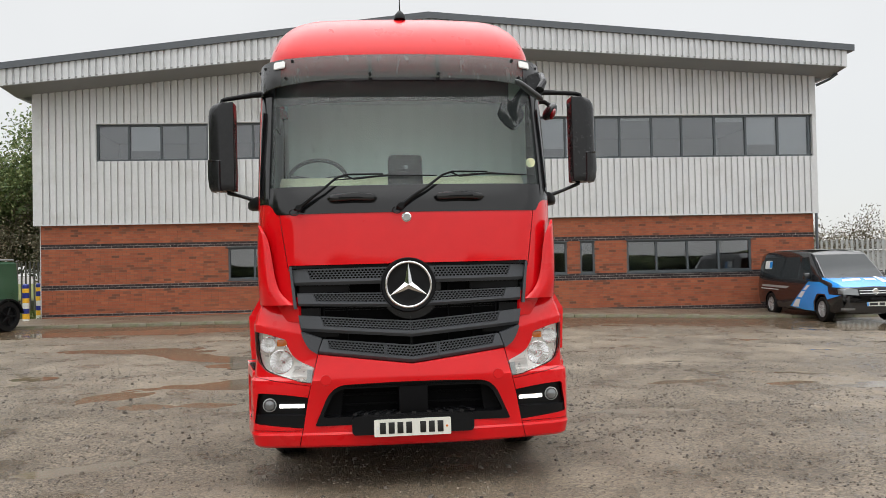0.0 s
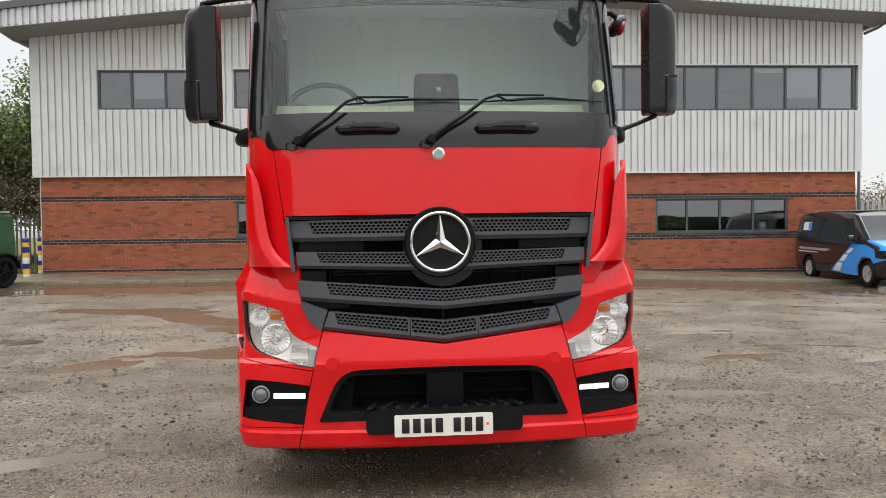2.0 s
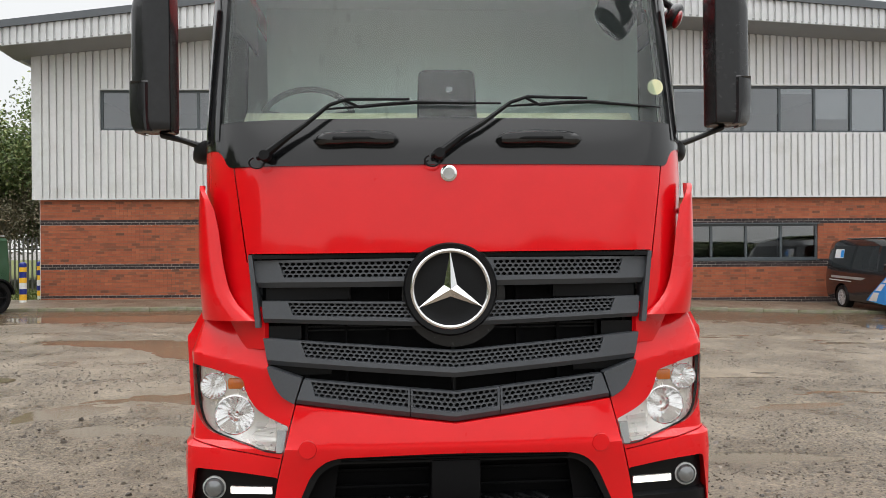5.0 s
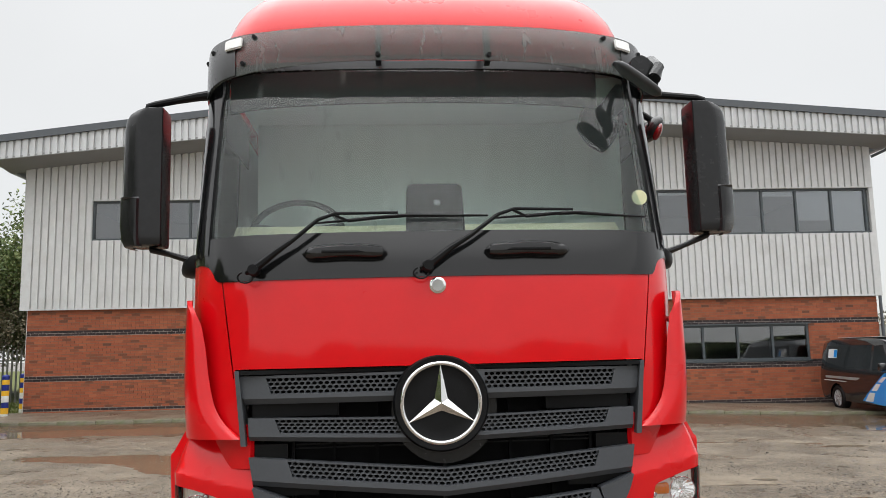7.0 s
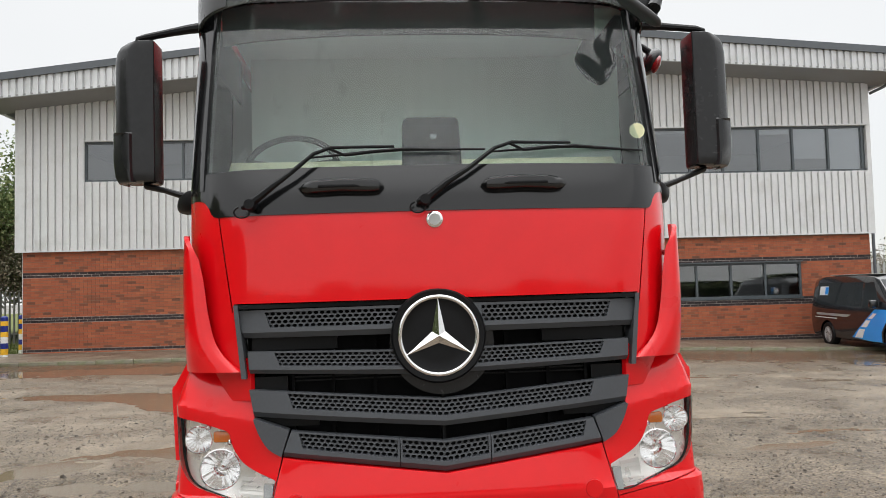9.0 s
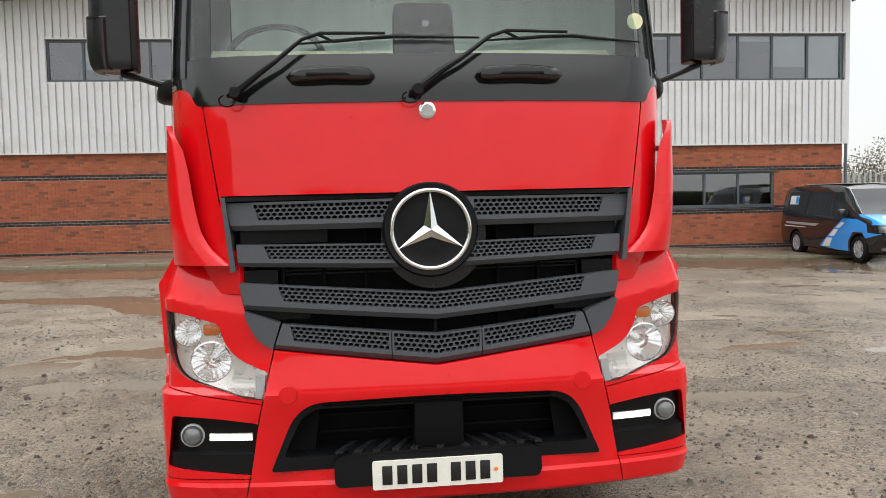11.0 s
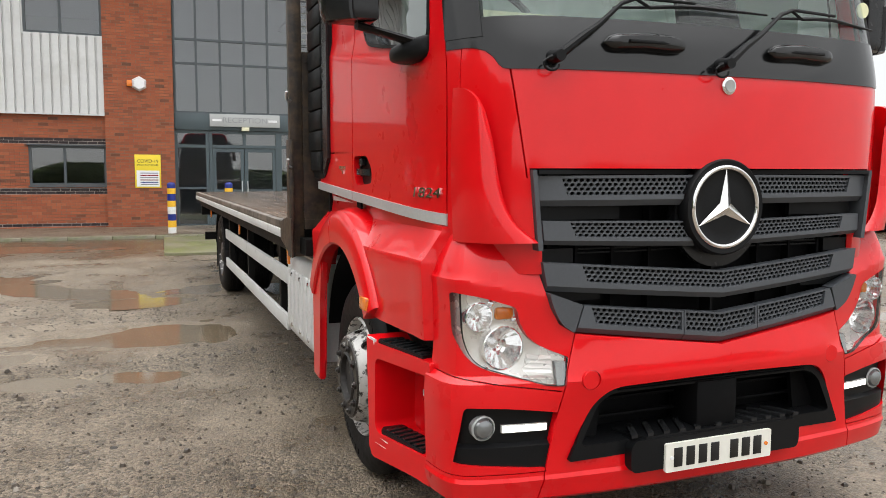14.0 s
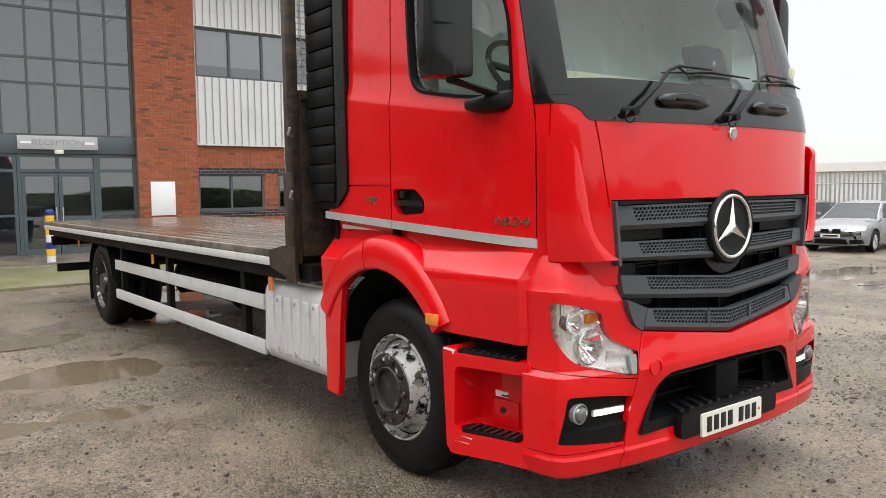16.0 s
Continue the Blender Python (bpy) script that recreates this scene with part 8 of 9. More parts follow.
def van():
    v = root("delivery_van", pose(12.40, 19.22, -0.235, 0, 0, -2.0), "black van with blue bonnet parked beside the building", "van")
    BK = mat("van_black", (0.010, 0.011, 0.013), 0.15, var=0.15, coat=0.8)
    BL = mat("van_blue", (0.025, 0.29, 0.80), 0.2, var=0.06, coat=0.6)
    def sec(w, z0, zb, zr, tuck=0.86, bow=0.02):
        return [(w * 0.80, z0), (w * 0.97, z0 + 0.06), (w, z0 + 0.3), (w, zb - 0.12), (w * 0.985, zb), (w * (tuck + 1) / 2 * 0.985, (zb + zr) / 2), (w * tuck, zr - 0.10), (w * tuck * 0.93, zr - 0.03), (w * tuck * 0.6, zr), (0.001, zr + bow)]
    st = [(0.0, sec(0.70, 0.42, 0.66, 0.74, 0.95)), (0.05, sec(0.84, 0.26, 0.80, 0.92, 0.95)), (0.22, sec(0.92, 0.22, 0.92, 1.02, 0.95)), (0.60, sec(0.95, 0.2, 1.02, 1.12, 0.94)), (0.98, sec(0.952, 0.2, 1.07, 1.20, 0.93)), (1.30, sec(0.952, 0.2, 1.08, 1.50, 0.88)), (1.68, sec(0.952, 0.2, 1.08, 1.83, 0.83)), (1.95, sec(0.952, 0.2, 1.08, 1.90, 0.84)), (2.6, sec(0.952, 0.2, 1.08, 1.94, 0.85)), (4.3, sec(0.952, 0.2, 1.08, 1.93, 0.85)), (4.75, sec(0.93, 0.25, 1.05, 1.88, 0.85)), (4.88, sec(0.90, 0.34, 1.0, 1.78, 0.85))]
    b = loft("body", st, BK, v, "gloss black van body")
    base = b.data.copy()
    arches(b, (0.92, 3.92), 0.39, 0.95)

    clean = new("tmp_body", base)
    P = lambda pts, s: prism(bmesh.new(), pts, "x", s * 0.5, s * 1.2)
    # windscreen
    inlay(clean, prism(bmesh.new(), [(-0.80, 1.15), (0.80, 1.15), (0.70, 1.80), (-0.70, 1.80)], "y", 0.7, 1.80), CARGLASS, 0.004, "windscreen", "", v)
    inlay(clean, prism(bmesh.new(), [(-0.93, 0.93), (0.93, 0.93), (0.86, 1.17), (-0.86, 1.17)], "y", 0.06, 1.08), BL, 0.005, "bonnet", "blue bonnet", v)
    for s in (-1, 1):
        inlay(clean, P([(1.42, 1.13), (2.15, 1.11), (2.15, 1.72), (1.80, 1.74)], s), CARGLASS, 0.005, "door_window", "", v)
        inlay(clean, P([(2.25, 1.13), (4.55, 1.13), (4.50, 1.74), (2.25, 1.74)], s), CARGLASS, 0.004, "side_window", "", v)
        inlay(clean, P([(0.10, 0.72), (0.55, 0.74), (0.60, 0.95), (1.0, 1.06), (1.60, 1.06), (2.70, 0.32), (1.38, 0.22), (1.35, 0.5), (1.15, 0.74), (0.75, 0.74), (0.62, 0.60)], s), BL, 0.006, "blue_panel", "blue painted front side", v)
        inlay(clean, P([(1.50, 0.96), (1.66, 0.96), (1.90, 0.82), (1.72, 0.82)], s), WHITE, 0.009, "road_stripe", "", v)
        inlay(clean, P([(1.78, 0.78), (1.98, 0.78), (2.22, 0.60), (1.98, 0.60)], s), WHITE, 0.009, "road_stripe", "", v)
        inlay(clean, P([(2.05, 0.55), (2.30, 0.55), (2.58, 0.32), (2.22, 0.32)], s), WHITE, 0.009, "road_stripe", "", v)
        inlay(clean, P([(2.9, 0.83), (4.5, 0.86), (4.5, 0.92), (2.7, 0.90)], s), GALV, 0.004, "side_moulding", "", v)
        inlay(clean, P([(3.4, 0.77), (4.6, 0.79), (4.6, 0.81), (3.4, 0.79)], s), SIGNWHITE, 0.005, "writing_bar", "", v)
        inlay(clean, P([(3.92, 1.40), (4.40, 1.40), (4.38, 1.64), (3.92, 1.64)], s), SIGNWHITE, 0.009, "side_logo", "white and blue printed panel", v)
        inlay(clean, P([(3.92, 1.42), (4.08, 1.42), (4.08, 1.62), (3.92, 1.62)], s), BL, 0.012, "side_logo", "", v)
        inlay(clean, prism(bmesh.new(), [(s * 0.45, 0.72), (s * 0.90, 0.76), (s * 0.90, 0.90), (s * 0.47, 0.88)], "y", -0.1, 0.5), FOGGLASS, 0.008, "headlamp", "clear headlamp", v)
        part("door_mirror", box(bmesh.new(), *sorted((s * 0.96, s * 1.14)), 1.42, 1.56, 1.10, 1.30, 0.04, 3), BK, v)
        inlay(clean, prism(bmesh.new(), [(s * 0.55, 0.34), (s * 0.86, 0.34), (s * 0.86, 0.40), (s * 0.55, 0.40)], "y", -0.1, 0.3), FOGGLASS, 0.006, "fog_lamp", "", v)
        car_wheel(v, s * 0.95, 0.92), car_wheel(v, s * 0.95, 3.92)
    inlay(clean, prism(bmesh.new(), [(-0.42, 0.70), (0.42, 0.70), (0.44, 0.88), (-0.44, 0.88)], "y", -0.1, 0.5), PLASTIC, 0.006, "front_grille", "", v)
    for z in (0.765, 0.83):
        inlay(clean, prism(bmesh.new(), [(-0.42, z), (0.42, z), (0.42, z + 0.02), (-0.42, z + 0.02)], "y", -0.1, 0.5), CHROME, 0.012, "grille_bar", "", v)
    bm = bmesh.new()
    revolve(bm, [(0.085, 0.03), (0.085, 0.0), (0.07, -0.008), (0.06, 0.0), (0.001, 0.0)], (0, 0.0, 0.81), "y", 24)
    part("round_emblem", bm, CHROME, v)
    inlay(clean, prism(bmesh.new(), [(-0.80, 0.40), (0.80, 0.40), (0.80, 0.62), (-0.80, 0.62)], "y", -0.1, 0.3), PLASTIC, 0.006, "bumper_grille", "", v)
    pl = part("number_plate", box(bmesh.new(), -0.26, 0.26, -0.03, -0.02, 0.44, 0.55), PLATE, v, "plate with plain bars")
    part("plate_bar", box(bmesh.new(), -0.19, 0.03, -0.033, -0.03, 0.46, 0.53), INK, pl)
    part("plate_bar", box(bmesh.new(), 0.07, 0.22, -0.033, -0.03, 0.46, 0.53), INK, pl)
    part("plate_flash", box(bmesh.new(), -0.255, -0.215, -0.033, -0.03, 0.445, 0.545), BL, pl)
    # white printed shapes on the bonnet
    for pts in ([(-0.62, 0.45), (-0.12, 0.45), (-0.06, 0.62), (-0.54, 0.62)], [(0.0, 0.45), (0.30, 0.45), (0.33, 0.62), (0.04, 0.62)], [(0.36, 0.28), (0.56, 0.28), (0.52, 0.85), (0.44, 0.85)]):
        inlay(clean, prism(bmesh.new(), pts, "z", 0.9, 1.3), WHITE, 0.010, "bonnet_mark", "white printed shape", v)
    for s in (-1, 1):
        part("wiper", tube(bmesh.new(), [(s * 0.1 + 0.3, 0.98, 1.20), (s * 0.1 - 0.2, 1.03, 1.25)], 0.012), PLASTIC, v)
    part("roof_skin", box(bmesh.new(), -0.60, 0.60, 2.0, 4.3, 1.935, 1.955, 0.006), GALV, v, "pale reflective roof")
    bpy.data.objects.remove(clean)
    return v


def saloon(x, y, rz, paint, label, z=-0.28, hatch=False):
    v = root("parked_car", pose(x, y, z, 0, 0, rz), label, "car", "cars parked along the fence")
    def sec(w, z0, zb, zr, tuck):
        return [(w * 0.80, z0), (w * 0.97, z0 + 0.05), (w, z0 + 0.22), (w, zb - 0.10), (w * 0.96, zb), (w * (0.96 + tuck) / 2, (zb + zr) / 2), (w * tuck, zr - 0.05), (w * tuck * 0.6, zr), (0.001, zr + 0.015)]
    st = [(0.0, sec(0.62, 0.36, 0.58, 0.62, 0.9)), (0.06, sec(0.78, 0.22, 0.66, 0.71, 0.9)), (0.30, sec(0.87, 0.18, 0.74, 0.80, 0.9)), (0.9, sec(0.90, 0.18, 0.82, 0.90, 0.9)), (1.35, sec(0.905, 0.18, 0.86, 0.96, 0.88)), (1.75, sec(0.905, 0.18, 0.89, 1.20, 0.76)), (2.15, sec(0.905, 0.18, 0.91, 1.40, 0.70)), (2.8, sec(0.905, 0.18, 0.92, 1.44, 0.70)), (3.35, sec(0.905, 0.18, 0.93, 1.38, 0.70)), (3.9, sec(0.90, 0.18, 0.94, 1.34 if hatch else 1.10, 0.74)), (4.3, sec(0.87, 0.22, 0.92, 1.15 if hatch else 1.0, 0.84)), (4.45, sec(0.80, 0.34, 0.80, 0.9, 0.88))]
    b = loft("body", st, paint, v)
    clean = new("tmp_body", b.data.copy())
    arches(b, (0.85, 3.55), 0.36, 0.9)
    inlay(clean, prism(bmesh.new(), [(-0.74, 0.95), (0.74, 0.95), (0.58, 1.37), (-0.58, 1.37)], "y", 1.2, 2.2), CARGLASS, 0.004, "windscreen", "", v)
    for s in (-1, 1):
        inlay(clean, prism(bmesh.new(), [(1.62, 0.95), (3.75, 0.97), (3.35, 1.33), (2.2, 1.35)], "x", s * 0.45, s * 1.2), CARGLASS, 0.005, "side_window", "", v)
        inlay(clean, prism(bmesh.new(), [(s * 0.36, 0.60), (s * 0.83, 0.64), (s * 0.84, 0.74), (s * 0.42, 0.70)], "y", -0.1, 0.6), SILVER, 0.007, "headlamp", "clear headlamp", v)
        bm = prism(bmesh.new(), rounded([(s * 0.03, 0.57), (s * 0.27, 0.57), (s * 0.26, 0.68), (s * 0.06, 0.68)], 0.03), "y", -0.03, 0.1)
        part("front_grille", bm, PLASTIC, v)
        part("door_mirror", box(bmesh.new(), *sorted((s * 0.90, s * 1.05)), 1.62, 1.74, 0.95, 1.08, 0.03), paint, v)
        inlay(clean, prism(bmesh.new(), [(s * 0.50, 0.28), (s * 0.82, 0.28), (s * 0.80, 0.40), (s * 0.50, 0.38)], "y", -0.1, 0.4), PLASTIC, 0.006, "bumper_vent", "", v)
        car_wheel(v, s * 0.90, 0.85, 0.315, 0.21, 14), car_wheel(v, s * 0.90, 3.55, 0.315, 0.21, 14)
    inlay(clean, prism(bmesh.new(), [(-0.46, 0.26), (0.46, 0.26), (0.40, 0.40), (-0.40, 0.40)], "y", -0.1, 0.4), PLASTIC, 0.006, "lower_grille", "", v)
    pl = part("number_plate", box(bmesh.new(), -0.26, 0.26, -0.03, -0.015, 0.44, 0.54), PLATE, v)
    part("plate_bar", box(bmesh.new(), -0.20, 0.20, -0.034, -0.03, 0.465, 0.515), INK, pl)
    bpy.data.objects.remove(clean)
    return v


van()
SILVERCAR = mat("silver_grey_paint", (0.25, 0.255, 0.265), 0.22, 0.5, var=0.06, coat=0.7)
DARKCAR = mat("dark_grey_paint", (0.025, 0.028, 0.034), 0.2, 0.2, var=0.06, coat=0.7)
BLACKCAR = mat("black_car_paint", (0.012, 0.012, 0.014), 0.2, 0.1, var=0.06, coat=0.7)
saloon(18.0, 14.35, -82, SILVERCAR, "silver-grey saloon car parked on wet gravel")
saloon(18.6, 16.9, -88, DARKCAR, "dark grey hatchback parked beside a silver saloon", hatch=True)
saloon(18.1, 19.3, -88, BLACKCAR, "black hatchback parked along the fence", hatch=True)
saloon(18.0, 21.9, -86, DARKCAR, "dark grey saloon parked near the gate")


def off_roader():
    v = root("green_off_roader", pose(-10.7, 21.5, 0, 0, 0, 160), "dark green boxy off-road car with black wheels", "car")
    GR = mat("dark_green_paint", (0.020, 0.062, 0.030), 0.35, var=0.12, coat=0.3)
    def sec(w, z0, zb, zr):
        return [(w * 0.9, z0), (w, z0 + 0.05), (w, zb - 0.03), (w * 0.985, zb), (w * 0.93, zr - 0.08), (w * 0.86, zr - 0.02), (0.001, zr)]
    st = [(0.0, sec(0.80, 0.62, 1.15, 1.80)), (0.06, sec(0.85, 0.58, 1.17, 1.84)), (2.3, sec(0.86, 0.48, 1.17, 1.86)), (2.75, sec(0.86, 0.48, 1.17, 1.82)), (2.95, sec(0.86, 0.48, 1.15, 1.30)), (4.0, sec(0.82, 0.5, 1.08, 1.16)), (4.1, sec(0.78, 0.55, 1.0, 1.1))]
    b = loft("body", st, GR, v)
    clean = new("tmp_body", b.data.copy())
    arches(b, (0.46, 3.3), 0.45, 0.86)
    for s in (-1, 1):
        for a, c in ((1.3, 1.95), (2.05, 2.65)):
            inlay(clean, prism(bmesh.new(), rounded([(a, 1.25), (c, 1.25), (c, 1.68), (a, 1.68)], 0.05), "x", s * 0.6, s * 1.2), CARGLASS, 0.004, "side_window", "", v)
        for y in (0.46, 3.3):
            car_wheel(v, s * 0.93, y, 0.40, 0.26, 5, PLASTIC)
            bm = sheet(bmesh.new(), lambda u, q: (s * q, y - 0.48 * math.cos(radians(u)), 0.38 + 0.48 * math.sin(radians(u))), steps(10, 170, 12), [0.80, 0.96], lambda u, q, p: Vector((0, 0.04 * math.cos(radians(u)), -0.04 * math.sin(radians(u)))))
            part("wheel_arch", bm, PLASTIC, v)
    part("roof_edge", box(bmesh.new(), -0.76, 0.76, 0.1, 2.5, 1.85, 1.885, 0.01), GALV, v, "pale roof")
    part("rear_bumper", box(bmesh.new(), -0.8, 0.8, -0.04, 0.02, 0.66, 0.78, 0.01), PLASTIC, v)
    bpy.data.objects.remove(clean)


off_roader()


def far_lorry(x, y, rz, label):
    v = root("white_lorry", pose(x, y, -0.28, 0, 0, rz), label, "lorry", "white lorries beyond the fence")
    bm = prism(bmesh.new(), rounded([(0.0, 0.75), (2.1, 0.75), (2.1, 3.0), (1.6, 3.25), (0.35, 2.9), (0.05, 1.9)], 0.08), "x", -1.2, 1.2)
    c = part("cab", bm, WHITE, v, "white lorry cab")
    part("windscreen", prism(bmesh.new(), [(0.03, 1.85), (0.06, 1.85), (0.34, 2.78), (0.30, 2.78)], "x", -1.05, 1.05), CARGLASS, v)
    for s in (-1, 1):
        part("door_window", box(bmesh.new(), *sorted((s * 1.19, s * 1.21)), 0.5, 1.3, 1.85, 2.6), CARGLASS, v)
        for yy in (1.1, 4.6, 5.9):
            car_wheel(v, s * 1.2, yy, 0.5, 0.3, 8, PLASTIC)
    part("bumper", box(bmesh.new(), -1.2, 1.2, -0.05, 0.4, 0.35, 0.8, 0.04), PLASTIC, v)
    part("chassis", box(bmesh.new(), -0.6, 0.6, 1.0, 7.0, 0.6, 0.9), CHASSIS, v)
    part("load_body", prism(bmesh.new(), [(2.3, 1.0), (7.0, 1.0), (7.2, 2.7), (2.3, 2.7)], "x", -1.22, 1.22), GALV, v, "pale grey tipper body")


far_lorry(31.0, 42.5, 60, "white tipper lorry parked beyond the gate")
far_lorry(37.5, 37.5, 20, "white lorry parked beyond the fence")
sk = root("yellow_container", pose(44, 33.5, -0.28, 0, 0, 30), "yellow and orange container beyond the fence", "container")
part("body", box(bmesh.new(), -3, 3, -1.2, 1.2, 0.1, 2.6, 0.03), YELLOW, sk)
for i in range(18):
    part("rib", box(bmesh.new(), -2.9 + i * 0.34, -2.78 + i * 0.34, -1.25, -1.2, 0.2, 2.5), YELLOW, sk)
sh = root("white_shed", pose(52, 26, -0.28, 0, 0, -63), "long low white shed beyond the fence", "shed")
part("wall", box(bmesh.new(), -9, 9, 0, 9, 0, 2.9), WHITE, sh)
part("roof", prism(bmesh.new(), [(-9.3, 2.9), (9.3, 2.9), (8.5, 3.5), (-8.5, 3.5)], "y", -0.3, 9.3), WHITE, sh)
for i in range(8):
    part("panel_joint", box(bmesh.new(), -8.2 + i * 2.3, -8.12 + i * 2.3, -0.05, 0, 0.1, 2.85), GALV, sh)


# ---- fences ----
def palisade(points, label, h=2.1, pitch=0.16, material=None):
    f = root("palisade_fence", pose(0, 0, 0), label, "fence")
    bm = bmesh.new()
    prism(bm, [(-0.033, 0.05), (0.033, 0.05), (0.033, h - 0.08), (0.012, h), (-0.012, h), (-0.033, h - 0.08)], "y", -0.009, 0.009)
    base = None
    n = 0
    for (x0, y0), (x1, y1) in zip(points, points[1:]):
        d = math.hypot(x1 - x0, y1 - y0)
        a = math.degrees(math.atan2(y1 - y0, x1 - x0))
        k = int(d / pitch)
        for i in range(k):
            t = i / k
            x, y = x0 + (x1 - x0) * t, y0 + (y1 - y0) * t
            m = pose(x, y, fall(x), 0, 0, a)
            if base is None:
                base = part("pale", bm, material or GALV, f)
                base.matrix_basis = m
            else:
                twin(base, m)
            n += 1
            if i % 17 == 0:
                part("post", box(bmesh.new(), x - 0.04, x + 0.04, y + 0.03, y + 0.11, fall(x) - 0.1, fall(x) + h - 0.1), material or GALV, f)
        for z in (0.4, h - 0.4):
            bmr = bmesh.new()
            tube(bmr, [(x0, y0 + 0.03, z + fall(x0)), (x1, y1 + 0.03, z + fall(x1))], 0.025, 4)
            part("rail", bmr, material or GALV, f)
    return f


palisade([(14.3, 25.6), (17.2, 25.0)], "galvanised palisade fence beside the building", h=2.35)
palisade([(18.4, 25.2), (24.2, 24.2), (25.4, 8.0)], "galvanised palisade fence behind the parked cars", h=2.35)
OLD = mat("old_timber_fence", (0.10, 0.10, 0.085), 0.85, var=0.25, obj=True, island=[(0.07, 0.07, 0.06), (0.13, 0.13, 0.11)])
palisade([(-30, 31.5), (-11.2, 31.5)], "weathered grey fence under the trees", h=1.95, pitch=0.16, material=OLD)
gp = root("gate_post", pose(18.2, 25.1, fall(18.2)), "tall galvanised steel gate post", "gate post")
part("post", box(bmesh.new(), -0.06, 0.06, -0.06, 0.06, -0.1, 2.4, 0.006), GALV, gp)

# grass strip at the foot of the trees
gr = random.Random(3)
gvv, gff = [], []
for i in range(5000):
    x, y = gr.uniform(-22, -11.2), gr.uniform(25.5, 31)
    hgt, a = gr.uniform(0.05, 0.16), gr.uniform(0, 6.3)
    k = len(gvv)
    gvv += [(x - 0.02 * math.cos(a), y - 0.02 * math.sin(a), -0.01), (x + 0.02 * math.cos(a), y + 0.02 * math.sin(a), -0.01), (x + 0.05 * math.cos(a + 1), y + 0.05 * math.sin(a + 1), hgt)]
    gff.append((k, k + 1, k + 2))
GRASS = mat("grass", (0.07, 0.10, 0.03), 0.85, spec=0.1, island=[(0.05, 0.08, 0.02), (0.09, 0.12, 0.035), (0.12, 0.12, 0.05)])
tagged(quick("grass", gvv, gff, GRASS), "rough green grass beside the building", "grass", kind="stuff")
bm = sheet(bmesh.new(), lambda u, v: (u, v, 0.012 + 0.02 * noise.noise(Vector((u, v, 0)))), [-90, -60, -40, -30] + steps(-24, -11.15, 14), steps(25.3, 33, 8) + [38, 48, 70, 110], (0, 0, -0.1))
tagged(part("grass_bank", bm, GRASS), "rough green verge under the trees", "verge", kind="structure")


# ---- trees ----
def tree_meshes(seed, h, spread, leaves, bare=False):
    r = random.Random(seed)
    bm = bmesh.new()
    tube(bm, [(0, 0, -0.1), (0.05, 0.02, h * 0.25), (-0.05, 0.06, h * 0.5), (0.03, 0, h * 0.8)], [h * 0.028, h * 0.022, h * 0.015, h * 0.005], 8)
    tips = []
    for i in range(16):
        z0 = h * r.uniform(0.18, 0.72)
        a = r.uniform(0, 6.3)
        l = spread * r.uniform(0.5, 1.0) * (1.15 - z0 / h * 0.6)
        p0 = Vector((0, 0, z0))
        p1 = p0 + Vector((math.cos(a) * l * 0.5, math.sin(a) * l * 0.5, l * 0.30))
        p2 = p0 + Vector((math.cos(a + 0.3) * l, math.sin(a + 0.3) * l, l * r.uniform(0.3, 0.7)))
        tube(bm, [p0, p1, p2], [h * 0.011, h * 0.007, h * 0.002], 5)
        tips += [p1, p2, (p1 + p2) / 2]
        for q in range(2):
            p3 = p2 + Vector((r.uniform(-1, 1), r.uniform(-1, 1), r.uniform(0.1, 1))) * spread * 0.35
            tube(bm, [p2, p3], [h * 0.003, h * 0.001], 4)
            tips.append(p3)
    tips.append(Vector((0, 0, h * 0.92)))
    vs, fs = [], []
    cl = [(t, r.uniform(0.5, 1.0) * spread * 0.42) for t in tips]
    for i in range(leaves):
        c, rad = r.choice(cl)
        d = Vector((r.gauss(0, 1), r.gauss(0, 1), r.gauss(0, 0.8)))
        p = c + d.normalized() * rad * r.random() ** 0.45
        if p.z < h * 0.06:
            continue
        s = r.uniform(0.05, 0.11) * (h / 8) ** 0.5
        u = Vector((r.uniform(-1, 1), r.uniform(-1, 1), r.uniform(-1, 1))).normalized()
        w = u.cross(Vector((r.uniform(-1, 1), r.uniform(-1, 1), r.uniform(-1, 1)))).normalized()
        k = len(vs)
        vs += [tuple(p - u * s), tuple(p + w * s * 0.55), tuple(p + u * s), tuple(p - w * s * 0.55)]
        fs.append((k, k + 1, k + 2, k + 3))
    return bm, vs, fs


def tree(seed, x, y, h, spread, leaves, leafmat, label, group, z=0.0):
    t = root("tree", pose(x, y, z), label, "tree", group)
    bm, vs, fs = tree_meshes(seed, h, spread, leaves)
    part("trunk", bm, BARK, t)
    tagged(quick("crown", vs, fs, leafmat, t), kind="stuff")
    return t


t1 = tree(11, -15.5, 36, 7.4, 3.6, 60000, LEAF, "leafy green tree behind the fence", "trees behind the fence")
t2 = tree(12, -20.5, 35, 8.2, 3.8, 60000, LEAF, "leafy green tree behind the fence", "trees behind the fence")
t3 = tree(13, -13.4, 33.5, 4.2, 2.2, 9000, LEAFB, "pale leafy bush behind the fence", "trees behind the fence")
for i, (x, y, s, rot) in enumerate([(-25, 38, 1.1, 40), (-18, 42, 1.25, 130), (-30, 40, 1.2, 220), (-12.6, 41, 0.95, 300), (-23, 33.8, 0.8, 80)]):
    o = copy_thing(t1 if i % 2 else t2, pose(x, y, 0, 0, 0, rot) )
    o.scale = (s, s, s)
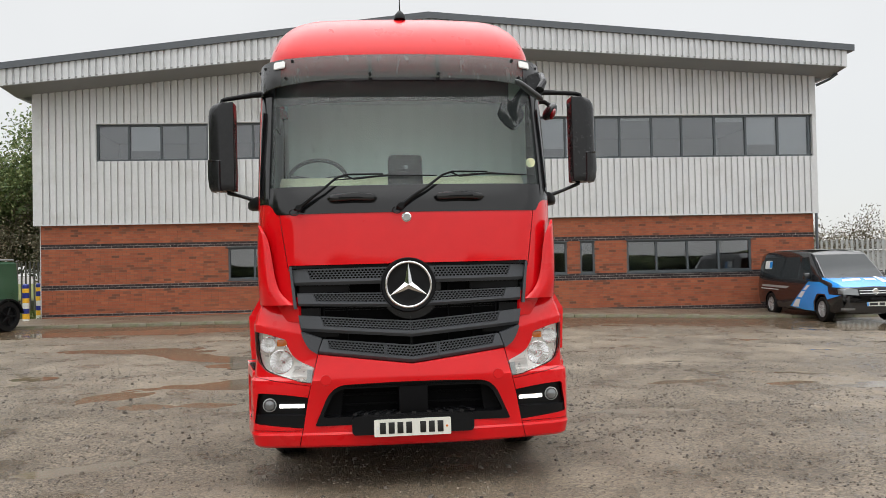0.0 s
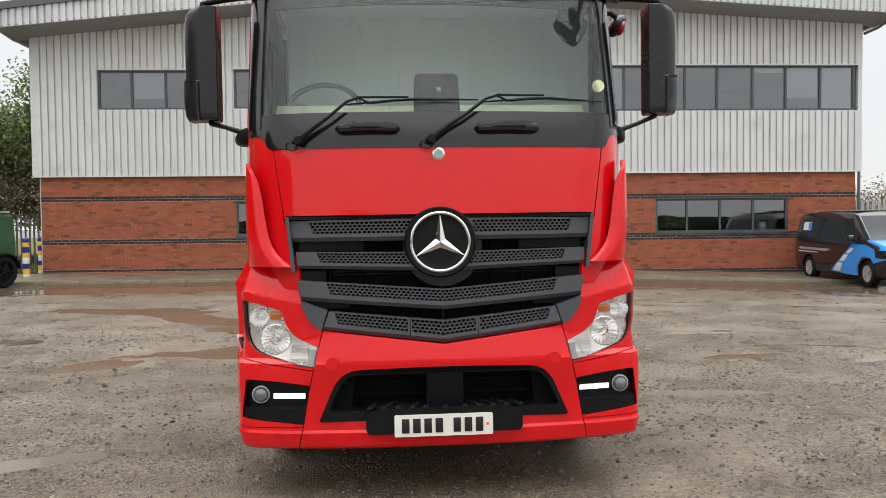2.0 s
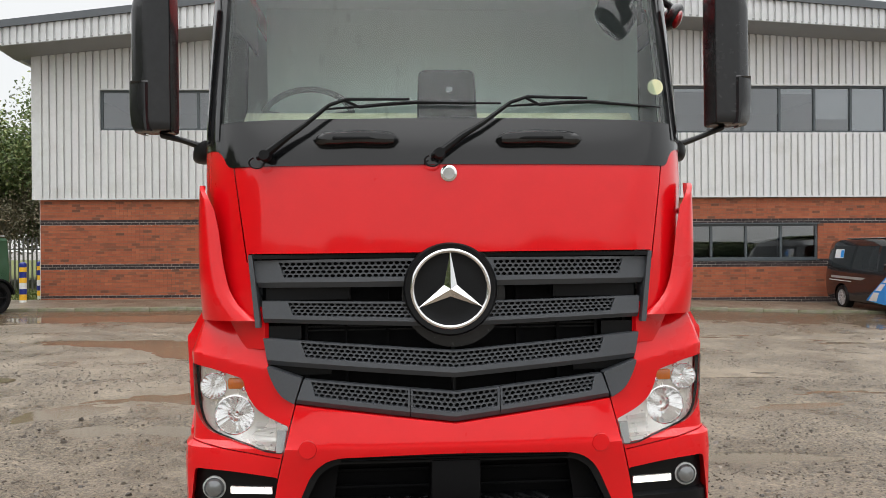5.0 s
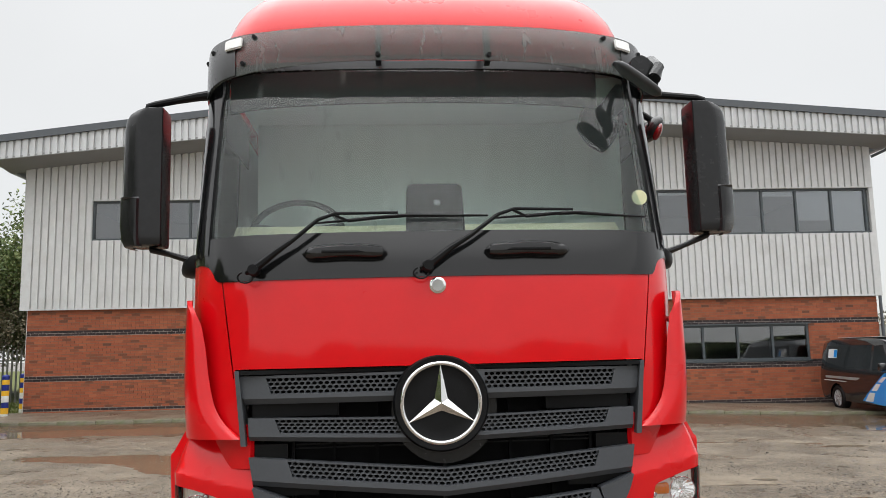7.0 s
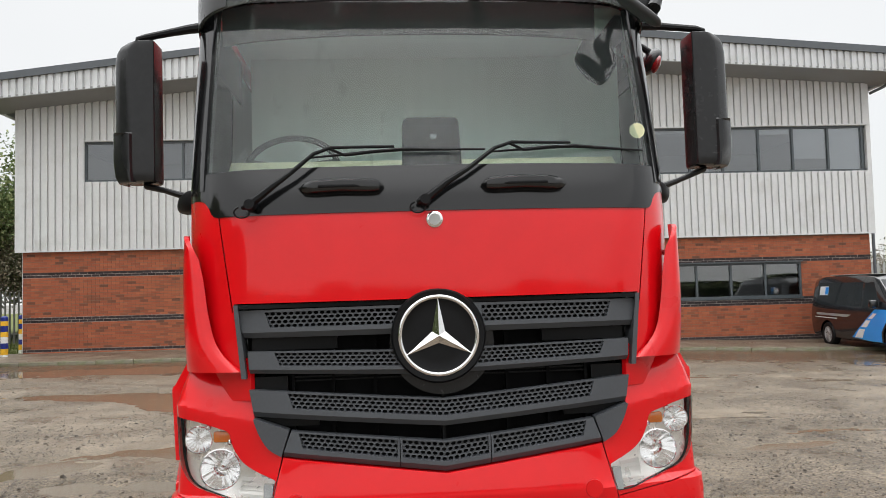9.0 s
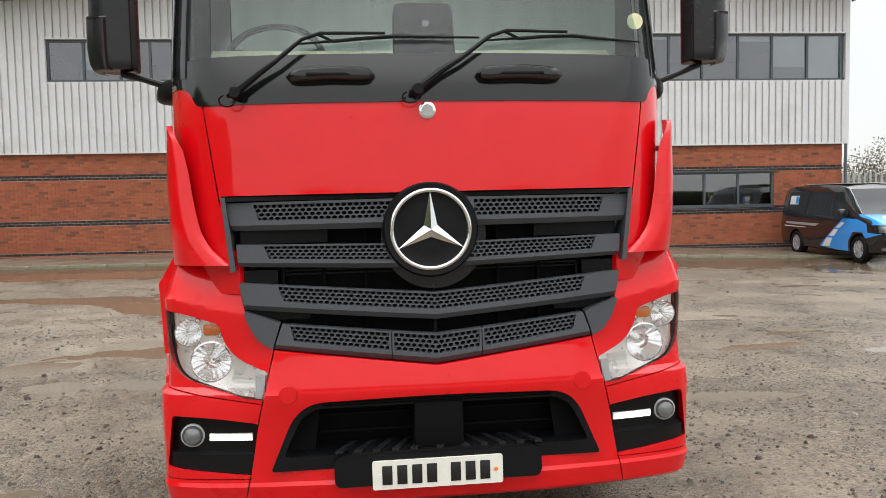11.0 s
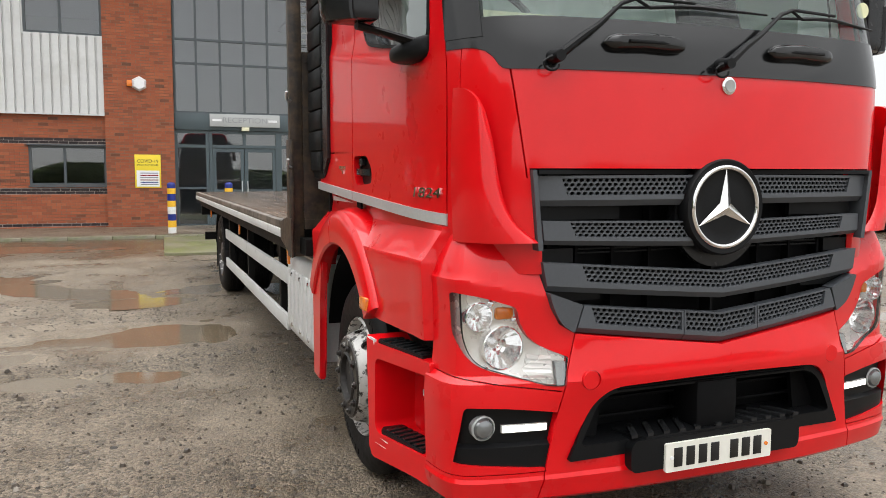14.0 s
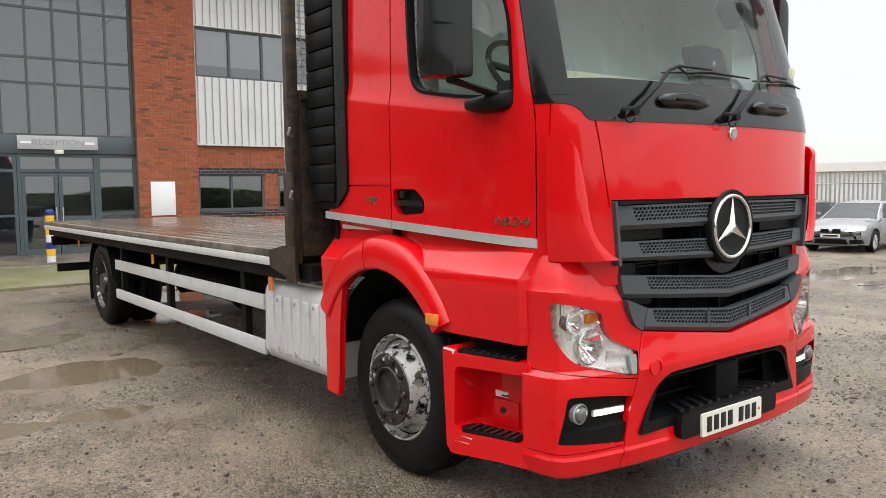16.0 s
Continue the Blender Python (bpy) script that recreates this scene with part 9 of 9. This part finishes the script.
o = copy_thing(t3, pose(-17.3, 33, 0, 0, 0, 70))
t4 = tree(14, 22.5, 41, 4.0, 2.4, 5200, LEAFB, "thin autumn tree beyond the fence", "trees beyond the fence", -0.28)
o = copy_thing(t4, pose(27, 44, -0.28, 0, 0, 100))
o = copy_thing(t4, pose(18.5, 46, -0.28, 0, 0, 200))
# unseen trees added to darken reflections; the side window mirrors those on the left
def thicket(seed, h, spread, n):
    r = random.Random(seed)
    bm, vs, fs = tree_meshes(seed, h, spread, 200)
    for i in range(n):
        a, q, z = r.uniform(0, 6.283), r.random() ** 0.5, r.random()
        rad = spread * q * (0.75 + 0.5 * math.sin(a * 2 + seed) * 0.4) * (1 - 0.75 * max(0, z - 0.45) ** 1.3 * 1.8)
        p = Vector((math.cos(a) * rad, math.sin(a) * rad, h * (0.02 + 0.96 * z)))
        s = r.uniform(0.22, 0.42)
        u = Vector((r.uniform(-1, 1), r.uniform(-1, 1), r.uniform(-1, 1))).normalized()
        w = u.cross(Vector((r.uniform(-1, 1), r.uniform(-1, 1), r.uniform(-1, 1)))).normalized()
        k = len(vs)
        vs += [tuple(p - u * s), tuple(p + w * s * 0.6), tuple(p + u * s), tuple(p - w * s * 0.6)]
        fs.append((k, k + 1, k + 2, k + 3))
    return bm, vs, fs


bm, vs, fs = thicket(21, 8.5, 4.6, 9000)
far0 = root("tree", pose(-50, -42, 0), "leafy tree out of view, added for reflections", "tree", "trees across the yard")
part("trunk", bm, BARK, far0)
tagged(quick("crown", vs, fs, LEAF, far0), kind="stuff")
for i in range(1, 17):
    x = -44 + i * 5.6 + (i * 37 % 5) * 0.5
    o = copy_thing(far0, pose(x, -44 + (i * 53 % 7) * 0.6, 0, 0, 0, i * 67))
    s = 0.20 + (i * 29 % 5) * 0.025
    o.scale = (1.7, 1.4, s)
for i in range(9):
    o = copy_thing(far0, pose(-25 - (i % 3) * 1.6, -16 + i * 6.2, 0, 0, 0, i * 91))
    s = 0.9 + (i * 29 % 4) * 0.1
    o.scale = (1.5, 1.5, s)
